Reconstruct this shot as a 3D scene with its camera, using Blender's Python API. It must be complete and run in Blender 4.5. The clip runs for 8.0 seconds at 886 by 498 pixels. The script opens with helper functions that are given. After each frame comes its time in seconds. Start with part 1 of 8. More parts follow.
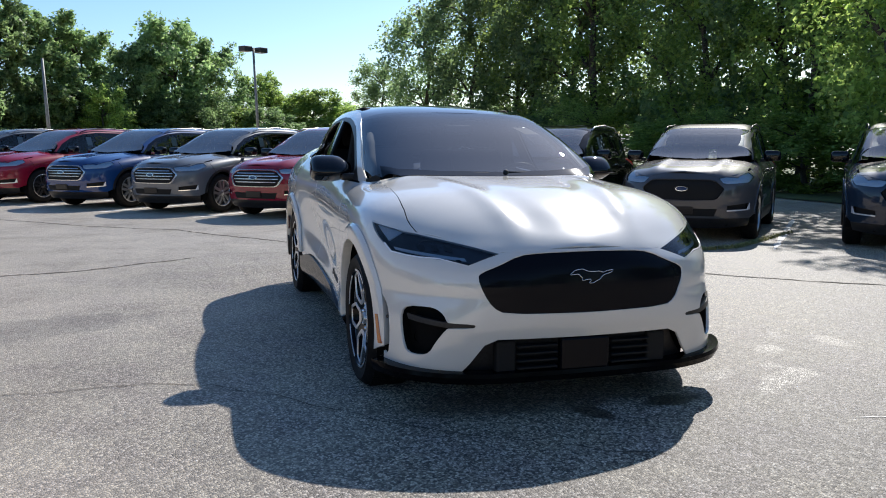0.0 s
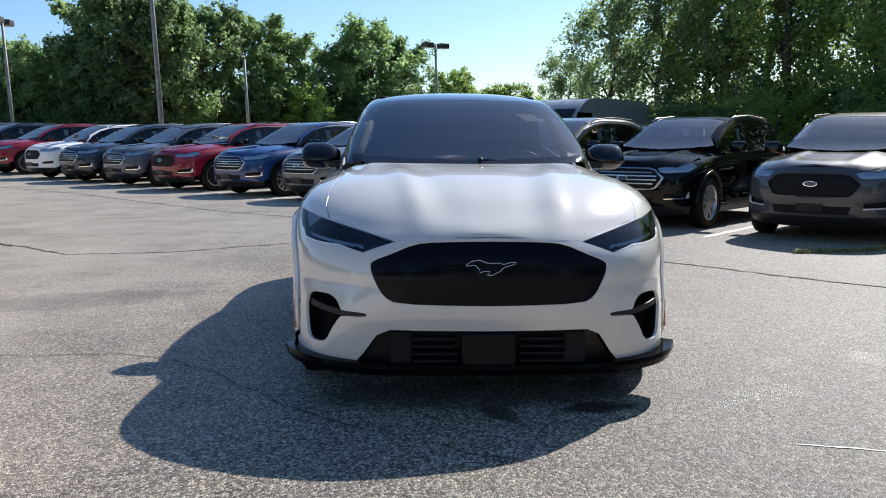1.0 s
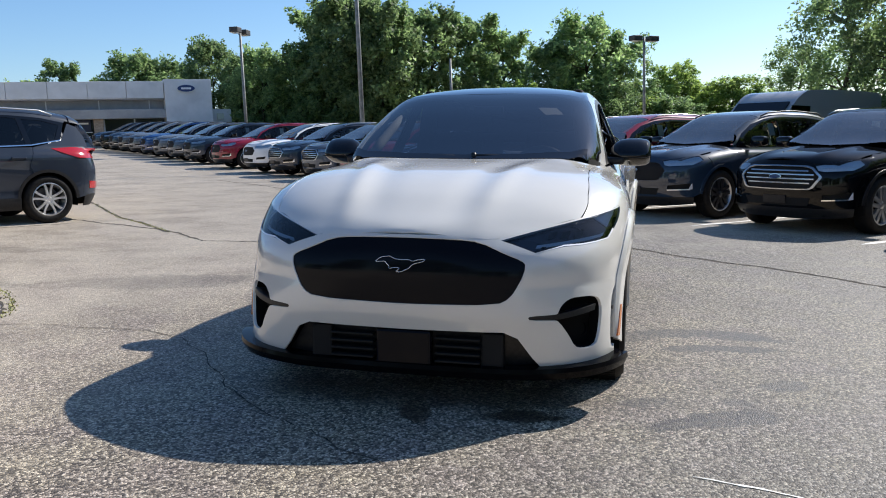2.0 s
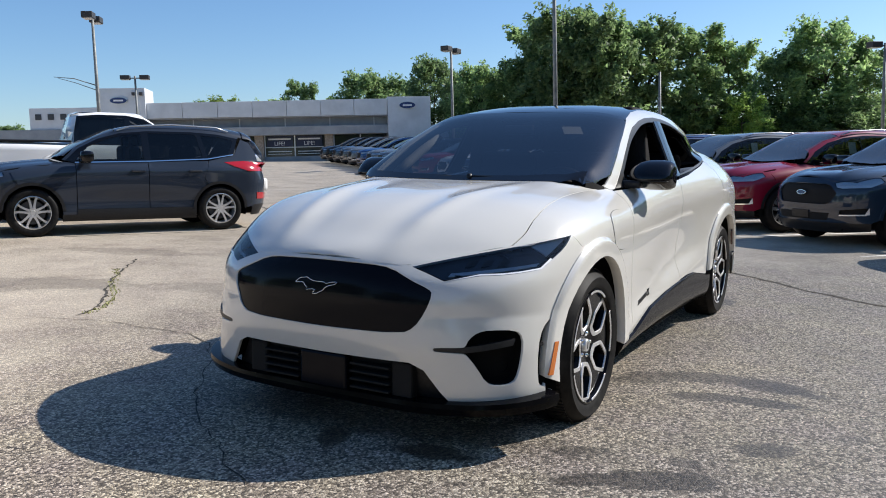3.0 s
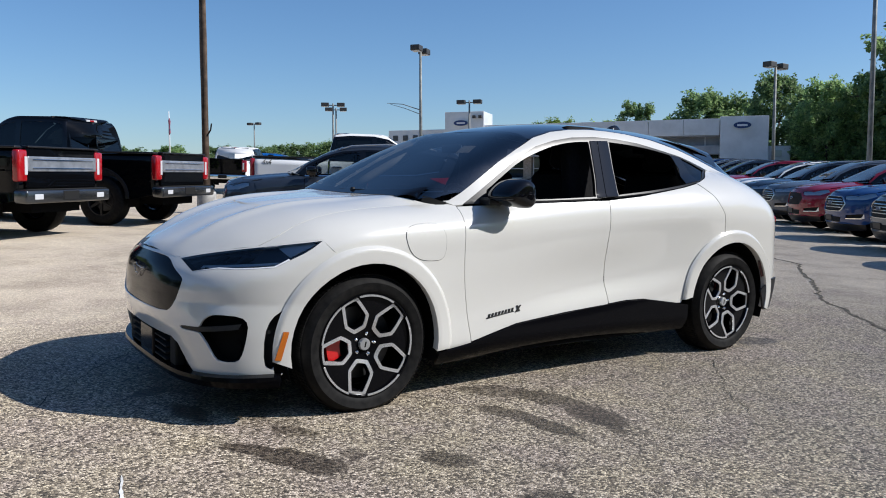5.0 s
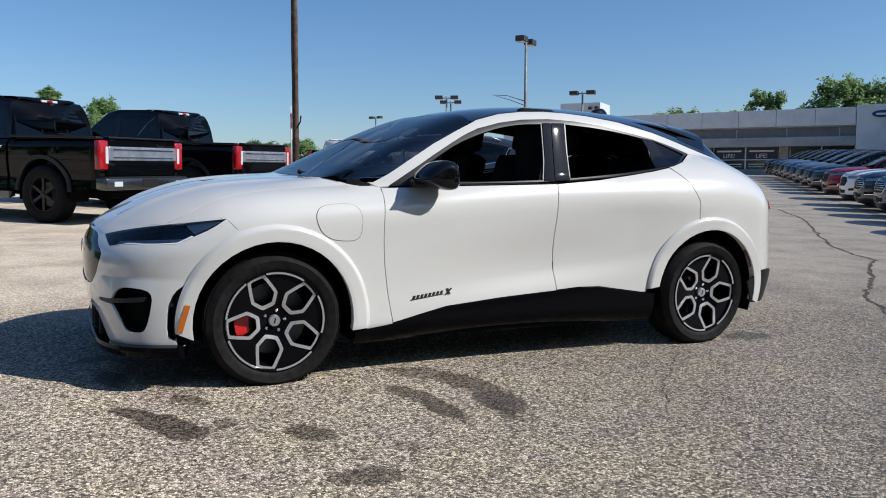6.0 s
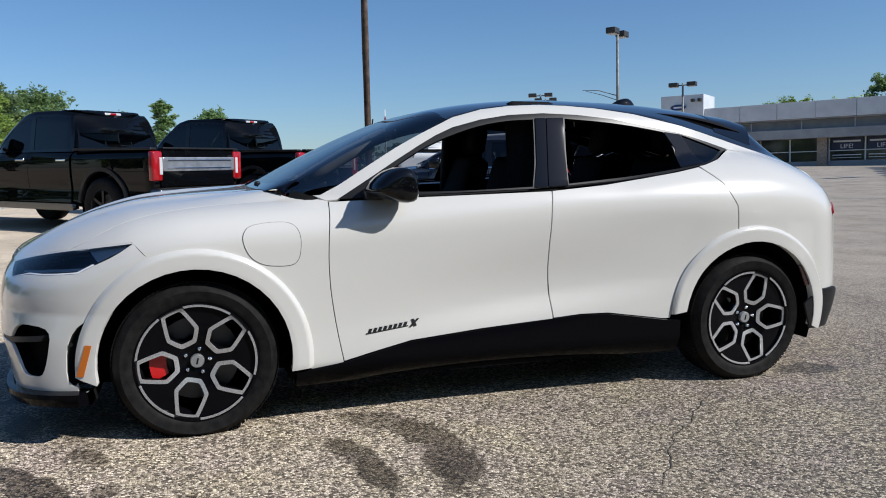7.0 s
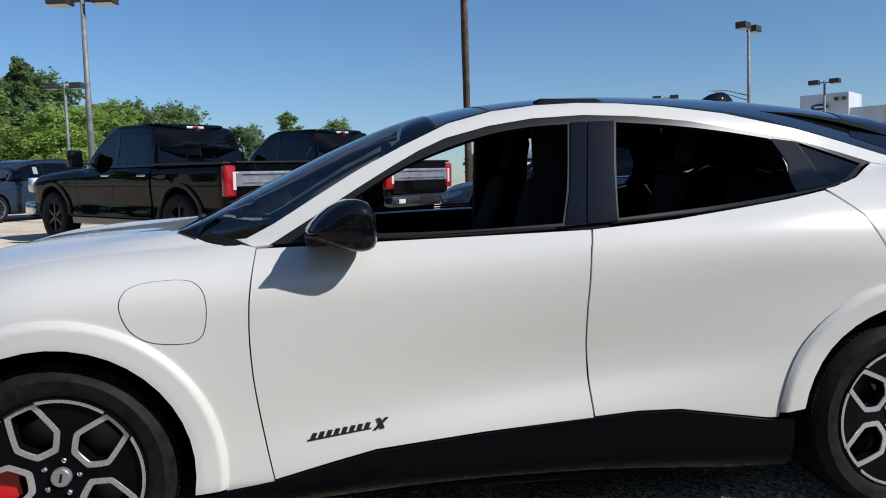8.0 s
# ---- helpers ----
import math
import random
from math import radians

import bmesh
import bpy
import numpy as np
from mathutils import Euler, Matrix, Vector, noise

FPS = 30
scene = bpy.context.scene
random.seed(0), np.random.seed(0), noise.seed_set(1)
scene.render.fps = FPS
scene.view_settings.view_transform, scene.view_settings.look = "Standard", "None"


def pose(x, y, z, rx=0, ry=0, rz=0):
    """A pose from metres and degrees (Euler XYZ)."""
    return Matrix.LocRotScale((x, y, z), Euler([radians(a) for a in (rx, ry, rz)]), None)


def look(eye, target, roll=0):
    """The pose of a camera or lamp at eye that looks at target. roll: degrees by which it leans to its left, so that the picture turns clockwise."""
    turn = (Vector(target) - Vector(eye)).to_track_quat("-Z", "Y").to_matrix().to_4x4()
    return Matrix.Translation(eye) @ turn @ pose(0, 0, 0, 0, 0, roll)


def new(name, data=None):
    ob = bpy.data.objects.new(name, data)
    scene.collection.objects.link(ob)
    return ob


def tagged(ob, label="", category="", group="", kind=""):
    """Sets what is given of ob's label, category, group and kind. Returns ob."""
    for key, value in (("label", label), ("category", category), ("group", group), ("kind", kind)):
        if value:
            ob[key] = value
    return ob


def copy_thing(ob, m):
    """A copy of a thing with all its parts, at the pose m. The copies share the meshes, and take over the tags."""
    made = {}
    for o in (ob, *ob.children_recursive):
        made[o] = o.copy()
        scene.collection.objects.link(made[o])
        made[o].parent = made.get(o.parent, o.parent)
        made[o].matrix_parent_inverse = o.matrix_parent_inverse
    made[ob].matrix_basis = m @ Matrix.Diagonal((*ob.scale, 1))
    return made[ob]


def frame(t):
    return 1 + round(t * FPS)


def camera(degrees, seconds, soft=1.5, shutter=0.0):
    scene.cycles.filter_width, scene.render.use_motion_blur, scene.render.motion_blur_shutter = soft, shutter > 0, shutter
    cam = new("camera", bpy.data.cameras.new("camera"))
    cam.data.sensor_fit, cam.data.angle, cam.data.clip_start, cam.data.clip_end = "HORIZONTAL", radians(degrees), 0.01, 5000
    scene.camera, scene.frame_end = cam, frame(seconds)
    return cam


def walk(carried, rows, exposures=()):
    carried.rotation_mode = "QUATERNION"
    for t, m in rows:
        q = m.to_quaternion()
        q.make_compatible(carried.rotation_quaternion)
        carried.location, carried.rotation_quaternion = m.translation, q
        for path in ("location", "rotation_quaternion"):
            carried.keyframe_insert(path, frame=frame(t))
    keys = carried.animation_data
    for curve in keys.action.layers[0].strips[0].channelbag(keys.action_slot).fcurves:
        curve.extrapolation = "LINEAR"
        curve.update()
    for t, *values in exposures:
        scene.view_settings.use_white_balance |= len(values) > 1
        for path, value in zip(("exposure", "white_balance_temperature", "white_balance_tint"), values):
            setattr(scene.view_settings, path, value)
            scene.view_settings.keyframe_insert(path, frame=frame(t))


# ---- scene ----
cam = camera(58.0, 8.0, 1.0)
PATH = [
    (0.0, pose(-1.664, -5.668, 1.355, 81.91, 1.56, -16.77)),
    (0.5, pose(-1.020, -5.805, 1.313, 81.94, 1.58, -9.89)),
    (1.0, pose(-0.311, -5.797, 1.270, 81.93, 1.75, -2.42)),
    (1.2, pose(-0.029, -5.792, 1.254, 82.00, 1.94, 0.63)),
    (2.3, pose(1.395, -5.494, 1.208, 82.56, 1.91, 18.69)),
    (2.5, pose(1.642, -5.402, 1.208, 82.88, 1.85, 21.98)),
    (3.0, pose(2.180, -5.024, 1.204, 83.79, 1.52, 29.86)),
    (3.5, pose(2.802, -4.723, 1.182, 84.64, 1.21, 37.11)),
    (4.0, pose(3.347, -4.305, 1.163, 85.24, 0.99, 43.57)),
    (4.5, pose(3.937, -3.926, 1.136, 85.64, 0.45, 49.47)),
    (4.7, pose(4.172, -3.765, 1.147, 85.69, 0.35, 51.83)),
    (5.8, pose(5.026, -2.672, 1.063, 85.15, -0.33, 62.79)),
    (6.0, pose(5.074, -2.499, 1.067, 85.13, -0.10, 64.33)),
    (6.5, pose(5.025, -1.976, 1.093, 84.98, 0.64, 68.13)),
    (7.0, pose(4.647, -1.525, 1.107, 85.22, 1.36, 71.79)),
    (7.5, pose(4.184, -1.014, 1.164, 85.65, 1.84, 75.84)),
    (8.0, pose(3.560, -0.659, 1.193, 85.96, 1.84, 80.70)),
]
walk(cam, PATH, [(0.0, 0.70, 6350, 10), (1.0, 0.69, 6350, 10), (2.5, 0.62, 6350, 10), (4.0, 0.39, 6200, 10), (6.0, 0.16, 6050, 10), (8.0, 0.06, 6050, 10)])

# ---- world, sun, exposure ----
SUN_EL, SUN_AZ = radians(38.5), radians(40.5)      # azimuth clockwise from +y
world = bpy.data.worlds.new("sky")
scene.world = world
world.use_nodes = True
wn = world.node_tree
sky = wn.nodes.new("ShaderNodeTexSky")
sky.sky_type = "NISHITA"
sky.sun_disc = False
sky.sun_elevation, sky.sun_rotation = SUN_EL, SUN_AZ
sky.air_density, sky.dust_density, sky.ozone_density = 1.0, 0.6, 5.0
sky.altitude = 200
bg = wn.nodes["Background"]
bg.inputs["Strength"].default_value = 0.098
rich = wn.nodes.new("ShaderNodeHueSaturation")
rich.inputs["Saturation"].default_value = 1.08
wn.links.new(sky.outputs["Color"], rich.inputs["Color"])
wn.links.new(rich.outputs["Color"], bg.inputs["Color"])
sun_data = bpy.data.lights.new("sun", "SUN")
sun_data.energy, sun_data.angle, sun_data.color = 5.0, radians(0.55), (1.0, 0.94, 0.86)
sun = new("sun", sun_data)
sun_from = Vector((math.sin(SUN_AZ) * math.cos(SUN_EL), math.cos(SUN_AZ) * math.cos(SUN_EL), math.sin(SUN_EL)))
sun.matrix_world = look(sun_from * 60, (0, 0, 0))

# ---- ground form: a lot that falls 3.6 % to +x and 1.2 % to +y, levelling out far away ----
def ground_z(x, y):
    d = min(1.0, max(0.0, (-0.63 * x + 0.77 * y - 18) / 35))
    return -2.16 * math.tanh(x / 60) - 0.115 * math.tanh(y / 10) + 0.45 * d * d * (3 - 2 * d)


UP = Vector((0.036, 0.0115, 1.0)).normalized()
TILT = Vector((0, 0, 1)).rotation_difference(UP).to_matrix().to_4x4()


def parked(x, y, heading):
    """Pose of a vehicle whose nose points along heading degrees (0 is -y, turning anticlockwise), lying flat on the sloping lot."""
    return Matrix.Translation((x, y, ground_z(x, y))) @ TILT @ pose(0, 0, 0, 0, 0, heading)


# ---- materials ----
def mat(name, color, rough=0.5, metal=0.0, coat=0.0, spec=0.5, coat_rough=0.03):
    m = bpy.data.materials.new(name)
    m.use_nodes = True
    b = m.node_tree.nodes["Principled BSDF"]
    b.inputs["Base Color"].default_value = (*color, 1)
    b.inputs["Roughness"].default_value = rough
    b.inputs["Metallic"].default_value = metal
    b.inputs["Specular IOR Level"].default_value = spec
    b.inputs["Coat Weight"].default_value = coat
    b.inputs["Coat Roughness"].default_value = coat_rough
    return m


def node(m, kind, **values):
    n = m.node_tree.nodes.new(kind)
    for k, v in values.items():
        if k in n.inputs:
            n.inputs[k].default_value = v
    return n


def wire(m, a, out, b, inp):
    m.node_tree.links.new(a.outputs[out], b.inputs[inp])


def shader(m):
    return m.node_tree.nodes["Principled BSDF"]


def noise_node(m, scale, detail=3.0, rough=0.5, coord="Object"):
    tc = node(m, "ShaderNodeTexCoord")
    n = node(m, "ShaderNodeTexNoise", Scale=scale, Detail=detail, Roughness=rough)
    wire(m, tc, coord, n, "Vector")
    return n


def ramp(m, src, out, stops):
    r = m.node_tree.nodes.new("ShaderNodeValToRGB")
    e = r.color_ramp.elements
    while len(e) < len(stops):
        e.new(0.5)
    for el, (p, c) in zip(e, stops):
        el.position, el.color = p, (*c, 1) if len(c) == 3 else c
    wire(m, src, out, r, "Fac")
    return r


def mottle(m, color_a, color_b, scale, lo=0.35, hi=0.65, detail=4.0):
    """Two tones of one surface, by a noise of the given scale."""
    n = noise_node(m, scale, detail, 0.6)
    r = ramp(m, n, "Fac", [(lo, color_a), (hi, color_b)])
    wire(m, r, "Color", shader(m), "Base Color")
    return n, r


def relief(m, src, out, strength, distance):
    b = node(m, "ShaderNodeBump", Strength=strength, Distance=distance)
    wire(m, src, out, b, "Height")
    wire(m, b, "Normal", shader(m), "Normal")
    return b


def paint(name, color, flake=0.25, rough=0.42, film=((0.45, 0.008), (0.75, 0.04)), spots=7):
    """Car paint: a base with fine flake under a clear coat, faintly dusty and water-spotted."""
    m = mat(name, color, rough, 0.0, 1.0, 0.08, 0.025)
    n = noise_node(m, 900, 1.0)
    dark = tuple(c * (1 - flake * 0.5) for c in color)
    lite = tuple(min(1, c * (1 + flake * 0.5)) for c in color)
    r = ramp(m, n, "Fac", [(0.35, dark), (0.65, lite)])
    wire(m, r, "Color", shader(m), "Base Color")
    d = noise_node(m, spots, 6.0, 0.7)
    cr = ramp(m, d, "Fac", [(film[0][0], (film[0][1],) * 3), (film[1][0], (film[1][1],) * 3)])
    wire(m, cr, "Color", shader(m), "Coat Roughness")
    return m


WHITE = paint("pearl_white_paint", (0.600, 0.590, 0.555), 0.04, 0.22, ((0.40, 0.004), (0.68, 0.022)), 11)
# the bonnet carries dried streaks of water along its slope
HOOD_WHITE = paint("streaked_white_paint", (0.600, 0.590, 0.555), 0.04, 0.22)
run = node(HOOD_WHITE, "ShaderNodeMapping")
run.inputs["Scale"].default_value = (16.0, 2.2, 4.0)
run.inputs["Rotation"].default_value = (0, 0, 0.25)
wire(HOOD_WHITE, node(HOOD_WHITE, "ShaderNodeTexCoord"), "Object", run, "Vector")
smear = node(HOOD_WHITE, "ShaderNodeTexNoise", Scale=1.0, Detail=6.0, Roughness=0.7, Distortion=0.6)
wire(HOOD_WHITE, run, "Vector", smear, "Vector")
wire(HOOD_WHITE, ramp(HOOD_WHITE, smear, "Fac", [(0.44, (0.004,) * 3), (0.66, (0.03,) * 3)]), "Color", shader(HOOD_WHITE), "Coat Roughness")
for m_ in (WHITE, HOOD_WHITE):
    shader(m_).inputs["Coat IOR"].default_value = 1.65
    shader(m_).inputs["Specular IOR Level"].default_value = 0.35 if m_ is WHITE else 0.04
GLOSS_BLACK = mat("gloss_black", (0.003, 0.003, 0.004), 0.03, 0, 0.0, 0.45)
SILL_BLACK = mat("sill_black", (0.003, 0.003, 0.004), 0.14, spec=0.07)
SATIN_BLACK = mat("satin_black_plastic", (0.012, 0.012, 0.013), 0.42, spec=0.3)
mottle(SATIN_BLACK, (0.009, 0.009, 0.010), (0.018, 0.018, 0.019), 60)
MATT_BLACK = mat("matt_black_plastic", (0.01, 0.01, 0.01), 0.75, spec=0.25)
UNDER = mat("underbody_black", (0.006, 0.006, 0.006), 0.9, spec=0.1)
RUBBER = mat("tyre_rubber", (0.022, 0.022, 0.023), 0.6, spec=0.12)
mottle(RUBBER, (0.006, 0.006, 0.0065), (0.015, 0.0145, 0.014), 24)
MACHINED = mat("machined_aluminium", (0.58, 0.58, 0.59), 0.32, 0.8)
mottle(MACHINED, (0.60, 0.60, 0.61), (0.80, 0.80, 0.81), 140)
SMOKED = mat("smoked_chrome", (0.13, 0.135, 0.14), 0.22, 0.9)
ALLOY = mat("silver_alloy", (0.50, 0.51, 0.52), 0.35, 0.85)
DARK_ALLOY = mat("dark_alloy", (0.05, 0.05, 0.055), 0.35, 0.7)
BLACK_ALLOY = mat("black_alloy", (0.008, 0.008, 0.009), 0.35, 0.2)
GATE_SILVER = mat("satin_silver_gate", (0.46, 0.48, 0.51), 0.30, 0.75)
mottle(GATE_SILVER, (0.38, 0.40, 0.43), (0.56, 0.58, 0.61), 7)
RIM_BLACK = mat("gloss_black_rim", (0.003, 0.003, 0.004), 0.10, 0, 0.0, 0.12)
CHROME = mat("chrome", (0.72, 0.73, 0.74), 0.09, 1.0)
BRUSHED = mat("satin_silver", (0.55, 0.56, 0.57), 0.3, 0.8)
STEEL = mat("brake_steel", (0.10, 0.10, 0.105), 0.45, 0.9)
CALIPER = mat("red_caliper_paint", (0.55, 0.012, 0.012), 0.3, 0, 0.5)
AMBER = mat("amber_lens", (0.50, 0.13, 0.008), 0.15, 0, 0.5)
RED_LENS = mat("red_lens", (0.32, 0.005, 0.009), 0.15, 0, 0.6)
RED_LENS_DARK = mat("dark_red_reflector", (0.05, 0.004, 0.005), 0.12, 0, 0.5)
CLEAR_LENS = mat("clear_lens", (0.75, 0.76, 0.78), 0.12, 0.3, 0.6)
GREY_LENS = mat("headlamp_grey", (0.30, 0.31, 0.33), 0.15, 0.5, 0.8)
LAMP_REFLECTOR = mat("lamp_reflector", (0.85, 0.86, 0.88), 0.25, 0.15, 0.3)
LAMP_ELEMENT = mat("lamp_element", (0.72, 0.75, 0.80), 0.25, 0.0, 0.6)
LENS_DARK = mat("headlamp_dark", (0.024, 0.026, 0.031), 0.25, 0.2, 0.4)
SEAT = mat("black_seat_cloth", (0.008, 0.008, 0.009), 0.8, spec=0.1)
mottle(SEAT, (0.006, 0.006, 0.007), (0.013, 0.013, 0.014), 90)
TRIM_GREY = mat("grey_headliner", (0.30, 0.30, 0.29), 0.8, spec=0.2)
PAPER = mat("window_sticker_paper", (0.75, 0.76, 0.76), 0.7)
mottle(PAPER, (0.55, 0.57, 0.58), (0.80, 0.81, 0.81), 45)
GRILLE = mat("grille_panel", (0.004, 0.005, 0.008), 0.10, spec=0.10)
honey = node(GRILLE, "ShaderNodeTexVoronoi", Scale=95.0, Randomness=0.0)
wire(GRILLE, node(GRILLE, "ShaderNodeTexCoord"), "Object", honey, "Vector")
relief(GRILLE, honey, "Distance", 0.12, 0.0015)
WINDOW_TRIM = mat("dark_trim", (0.012, 0.012, 0.012), 0.35, spec=0.25)


def glass(name, tint, rough=0.0, ior=1.5, dust=0.0):
    """Thin glass: clear by its tint, glossy by Fresnel, with an uneven film of dust."""
    m = bpy.data.materials.new(name)
    m.use_nodes = True
    t = m.node_tree
    t.nodes.clear()
    out = t.nodes.new("ShaderNodeOutputMaterial")
    mix = t.nodes.new("ShaderNodeMixShader")
    clear = t.nodes.new("ShaderNodeBsdfTransparent")
    gloss = t.nodes.new("ShaderNodeBsdfGlossy")
    fres = t.nodes.new("ShaderNodeFresnel")
    clear.inputs["Color"].default_value = (*tint, 1)
    gloss.inputs["Roughness"].default_value = rough
    fres.inputs["IOR"].default_value = ior
    t.links.new(fres.outputs["Fac"], mix.inputs["Fac"])
    t.links.new(clear.outputs[0], mix.inputs[1])
    t.links.new(gloss.outputs[0], mix.inputs[2])
    last = mix
    if dust:
        film = t.nodes.new("ShaderNodeBsdfDiffuse")
        film.inputs["Color"].default_value = (0.62, 0.60, 0.56, 1)
        over = t.nodes.new("ShaderNodeMixShader")
        wipe = t.nodes.new("ShaderNodeTexNoise")
        wipe.inputs["Scale"].default_value, wipe.inputs["Detail"].default_value = 3.0, 5.0
        amount = t.nodes.new("ShaderNodeMapRange")
        amount.inputs["From Min"].default_value, amount.inputs["From Max"].default_value = 0.3, 0.7
        amount.inputs["To Min"].default_value, amount.inputs["To Max"].default_value = dust * 0.4, dust * 1.5
        where = t.nodes.new("ShaderNodeTexCoord")
        t.links.new(where.outputs["Object"], wipe.inputs["Vector"])
        t.links.new(wipe.outputs["Fac"], amount.inputs["Value"])
        t.links.new(amount.outputs["Result"], over.inputs["Fac"])
        t.links.new(mix.outputs[0], over.inputs[1])
        t.links.new(film.outputs[0], over.inputs[2])
        last = over
    t.links.new(last.outputs[0], out.inputs["Surface"])
    return m


BRIGHTWORK = mat("satin_brightwork", (0.42, 0.43, 0.44), 0.22, 0.9)
SUV_SCREEN = glass("crossover_screen_glass", (0.50, 0.55, 0.55), 0.0, 2.8, 0.035)
WINDSHIELD = glass("windshield_glass", (0.17, 0.185, 0.20), 0.0, 2.3)
TINTED = glass("privacy_glass", (0.07, 0.075, 0.08))
LAMP_COVER = glass("clear_lamp_cover", (0.94, 0.95, 0.96), 0.0)
SIDE_GLASS = glass("side_glass", (0.60, 0.64, 0.64))
ROOF_GLASS = mat("black_roof_glass", (0.008, 0.009, 0.011), 0.06, 0, 0.5)
LENS = glass("headlamp_glass", (0.80, 0.82, 0.85), 0.02)

# ---- shared builders ----
from mathutils.geometry import delaunay_2d_cdt


def spline(pts):
    """A smooth curve through (t, value) control points, flat beyond its ends."""
    p = np.array(pts, float)
    t, v = p[:, 0], p[:, 1]
    d = np.diff(v) / np.diff(t)
    m = np.concatenate([[d[0]], np.where(d[:-1] * d[1:] > 0, 2 * d[:-1] * d[1:] / (d[:-1] + d[1:] + 1e-12), 0), [d[-1]]])

    def f(x):
        x = np.clip(np.asarray(x, float), t[0], t[-1])
        i = np.clip(np.searchsorted(t, x) - 1, 0, len(t) - 2)
        h = t[i + 1] - t[i]
        s = (x - t[i]) / h
        return ((1 + 2 * s) * (1 - s) ** 2 * v[i] + s * (1 - s) ** 2 * h * m[i]
                + s * s * (3 - 2 * s) * v[i + 1] + s * s * (s - 1) * h * m[i + 1])
    return f


def mesh_ob(name, verts, faces, material, parent=None, label="", normals=None, smooth=True):
    me = bpy.data.meshes.new(name)
    me.from_pydata([tuple(v) for v in verts], [], faces)
    me.materials.append(material)
    if smooth:
        me.polygons.foreach_set("use_smooth", [True] * len(me.polygons))
    me.update()
    if normals is not None:
        me.normals_split_custom_set_from_vertices([tuple(n) for n in normals])
    ob = new(name, me)
    ob.parent = parent
    if label:
        tagged(ob, label)
    return ob


def part(name, bm, material, parent, label="", smooth=False, angle=None):
    me = bpy.data.meshes.new(name)
    bmesh.ops.recalc_face_normals(bm, faces=bm.faces)
    bm.to_mesh(me)
    bm.free()
    me.materials.append(material)
    if smooth or angle:
        me.polygons.foreach_set("use_smooth", [True] * len(me.polygons))
        if angle:
            me.set_sharp_from_angle(angle=radians(angle))
    ob = new(name, me)
    ob.parent = parent
    if label:
        tagged(ob, label)
    return ob


def thing(name, label, category, group="", m=None, kind=""):
    e = new(name)
    tagged(e, label, category, group, kind)
    if m is not None:
        e.matrix_basis = m
    return e


def box(bm, lo, hi, bevel=0.0, m=None):
    """A bevelled block between two corners, added to bm."""
    lo, hi = Vector(lo), Vector(hi)
    r = bmesh.ops.create_cube(bm, size=1.0)
    vs = r["verts"]
    for v in vs:
        v.co = Vector([lo[i] + (v.co[i] + 0.5) * (hi[i] - lo[i]) for i in range(3)])
    if bevel:
        es = list({e for v in vs for e in v.link_edges})
        r2 = bmesh.ops.bevel(bm, geom=es, offset=bevel, segments=2, affect="EDGES", profile=0.5)
        vs = list({v for f in r2["faces"] for v in f.verts} | {v for v in vs if v.is_valid})
    if m is not None:
        bmesh.ops.transform(bm, matrix=m, verts=[v for v in vs if v.is_valid])
    return bm


def block(lo, hi, bevel=0.0, m=None):
    return box(bmesh.new(), lo, hi, bevel, m)


def tube(bm, pts, radii, sides=10, cap=True):
    """A round tube through points with a radius at each."""
    rings = []
    for i, p in enumerate(pts):
        p = Vector(p)
        a = Vector(pts[max(i - 1, 0)])
        b = Vector(pts[min(i + 1, len(pts) - 1)])
        d = (b - a).normalized()
        q = d.to_track_quat("Z", "Y")
        r = radii[i] if hasattr(radii, "__len__") else radii
        rings.append([bm.verts.new(p + q @ Vector((math.cos(2 * math.pi * k / sides) * r, math.sin(2 * math.pi * k / sides) * r, 0))) for k in range(sides)])
    for a, b in zip(rings, rings[1:]):
        for k in range(sides):
            bm.faces.new((a[k], a[(k + 1) % sides], b[(k + 1) % sides], b[k]))
    if cap:
        bm.faces.new(rings[0][::-1])
        bm.faces.new(rings[-1])
    return bm


def lathe(bm, profile, sides=48, axis="x", closed=False):
    """Turn a profile of (radius, offset along axis) round the axis."""
    rings = []
    for r, o in profile:
        ring = []
        for k in range(sides):
            a = 2 * math.pi * k / sides
            c, s = math.cos(a) * r, math.sin(a) * r
            ring.append(bm.verts.new((o, c, s) if axis == "x" else (c, s, o)))
        rings.append(ring)
    pairs = list(zip(rings, rings[1:])) + ([(rings[-1], rings[0])] if closed else [])
    for a, b in pairs:
        for k in range(sides):
            bm.faces.new((a[k], a[(k + 1) % sides], b[(k + 1) % sides], b[k]))
    return bm


def prism(bm, outline, x0, x1, plane="yz"):
    """An outline extruded between two offsets along the plane's normal."""
    def at(p, o):
        return {"yz": (o, p[0], p[1]), "xz": (p[0], o, p[1]), "xy": (p[0], p[1], o)}[plane]
    a = [bm.verts.new(at(p, x0)) for p in outline]
    b = [bm.verts.new(at(p, x1)) for p in outline]
    n = len(a)
    bm.faces.new(a)
    bm.faces.new(b[::-1])
    for i in range(n):
        bm.faces.new((a[i], a[(i + 1) % n], b[(i + 1) % n], b[i]))
    return bm


def chaikin(poly, rounds=2):
    p = [np.array(q, float) for q in poly]
    for _ in range(rounds):
        out = []
        for i in range(len(p)):
            a, b = p[i], p[(i + 1) % len(p)]
            if np.allclose(a, b):
                out.append(a)
                continue
            out += [a * 0.75 + b * 0.25, a * 0.25 + b * 0.75]
        p = out
    return [tuple(q) for q in p]


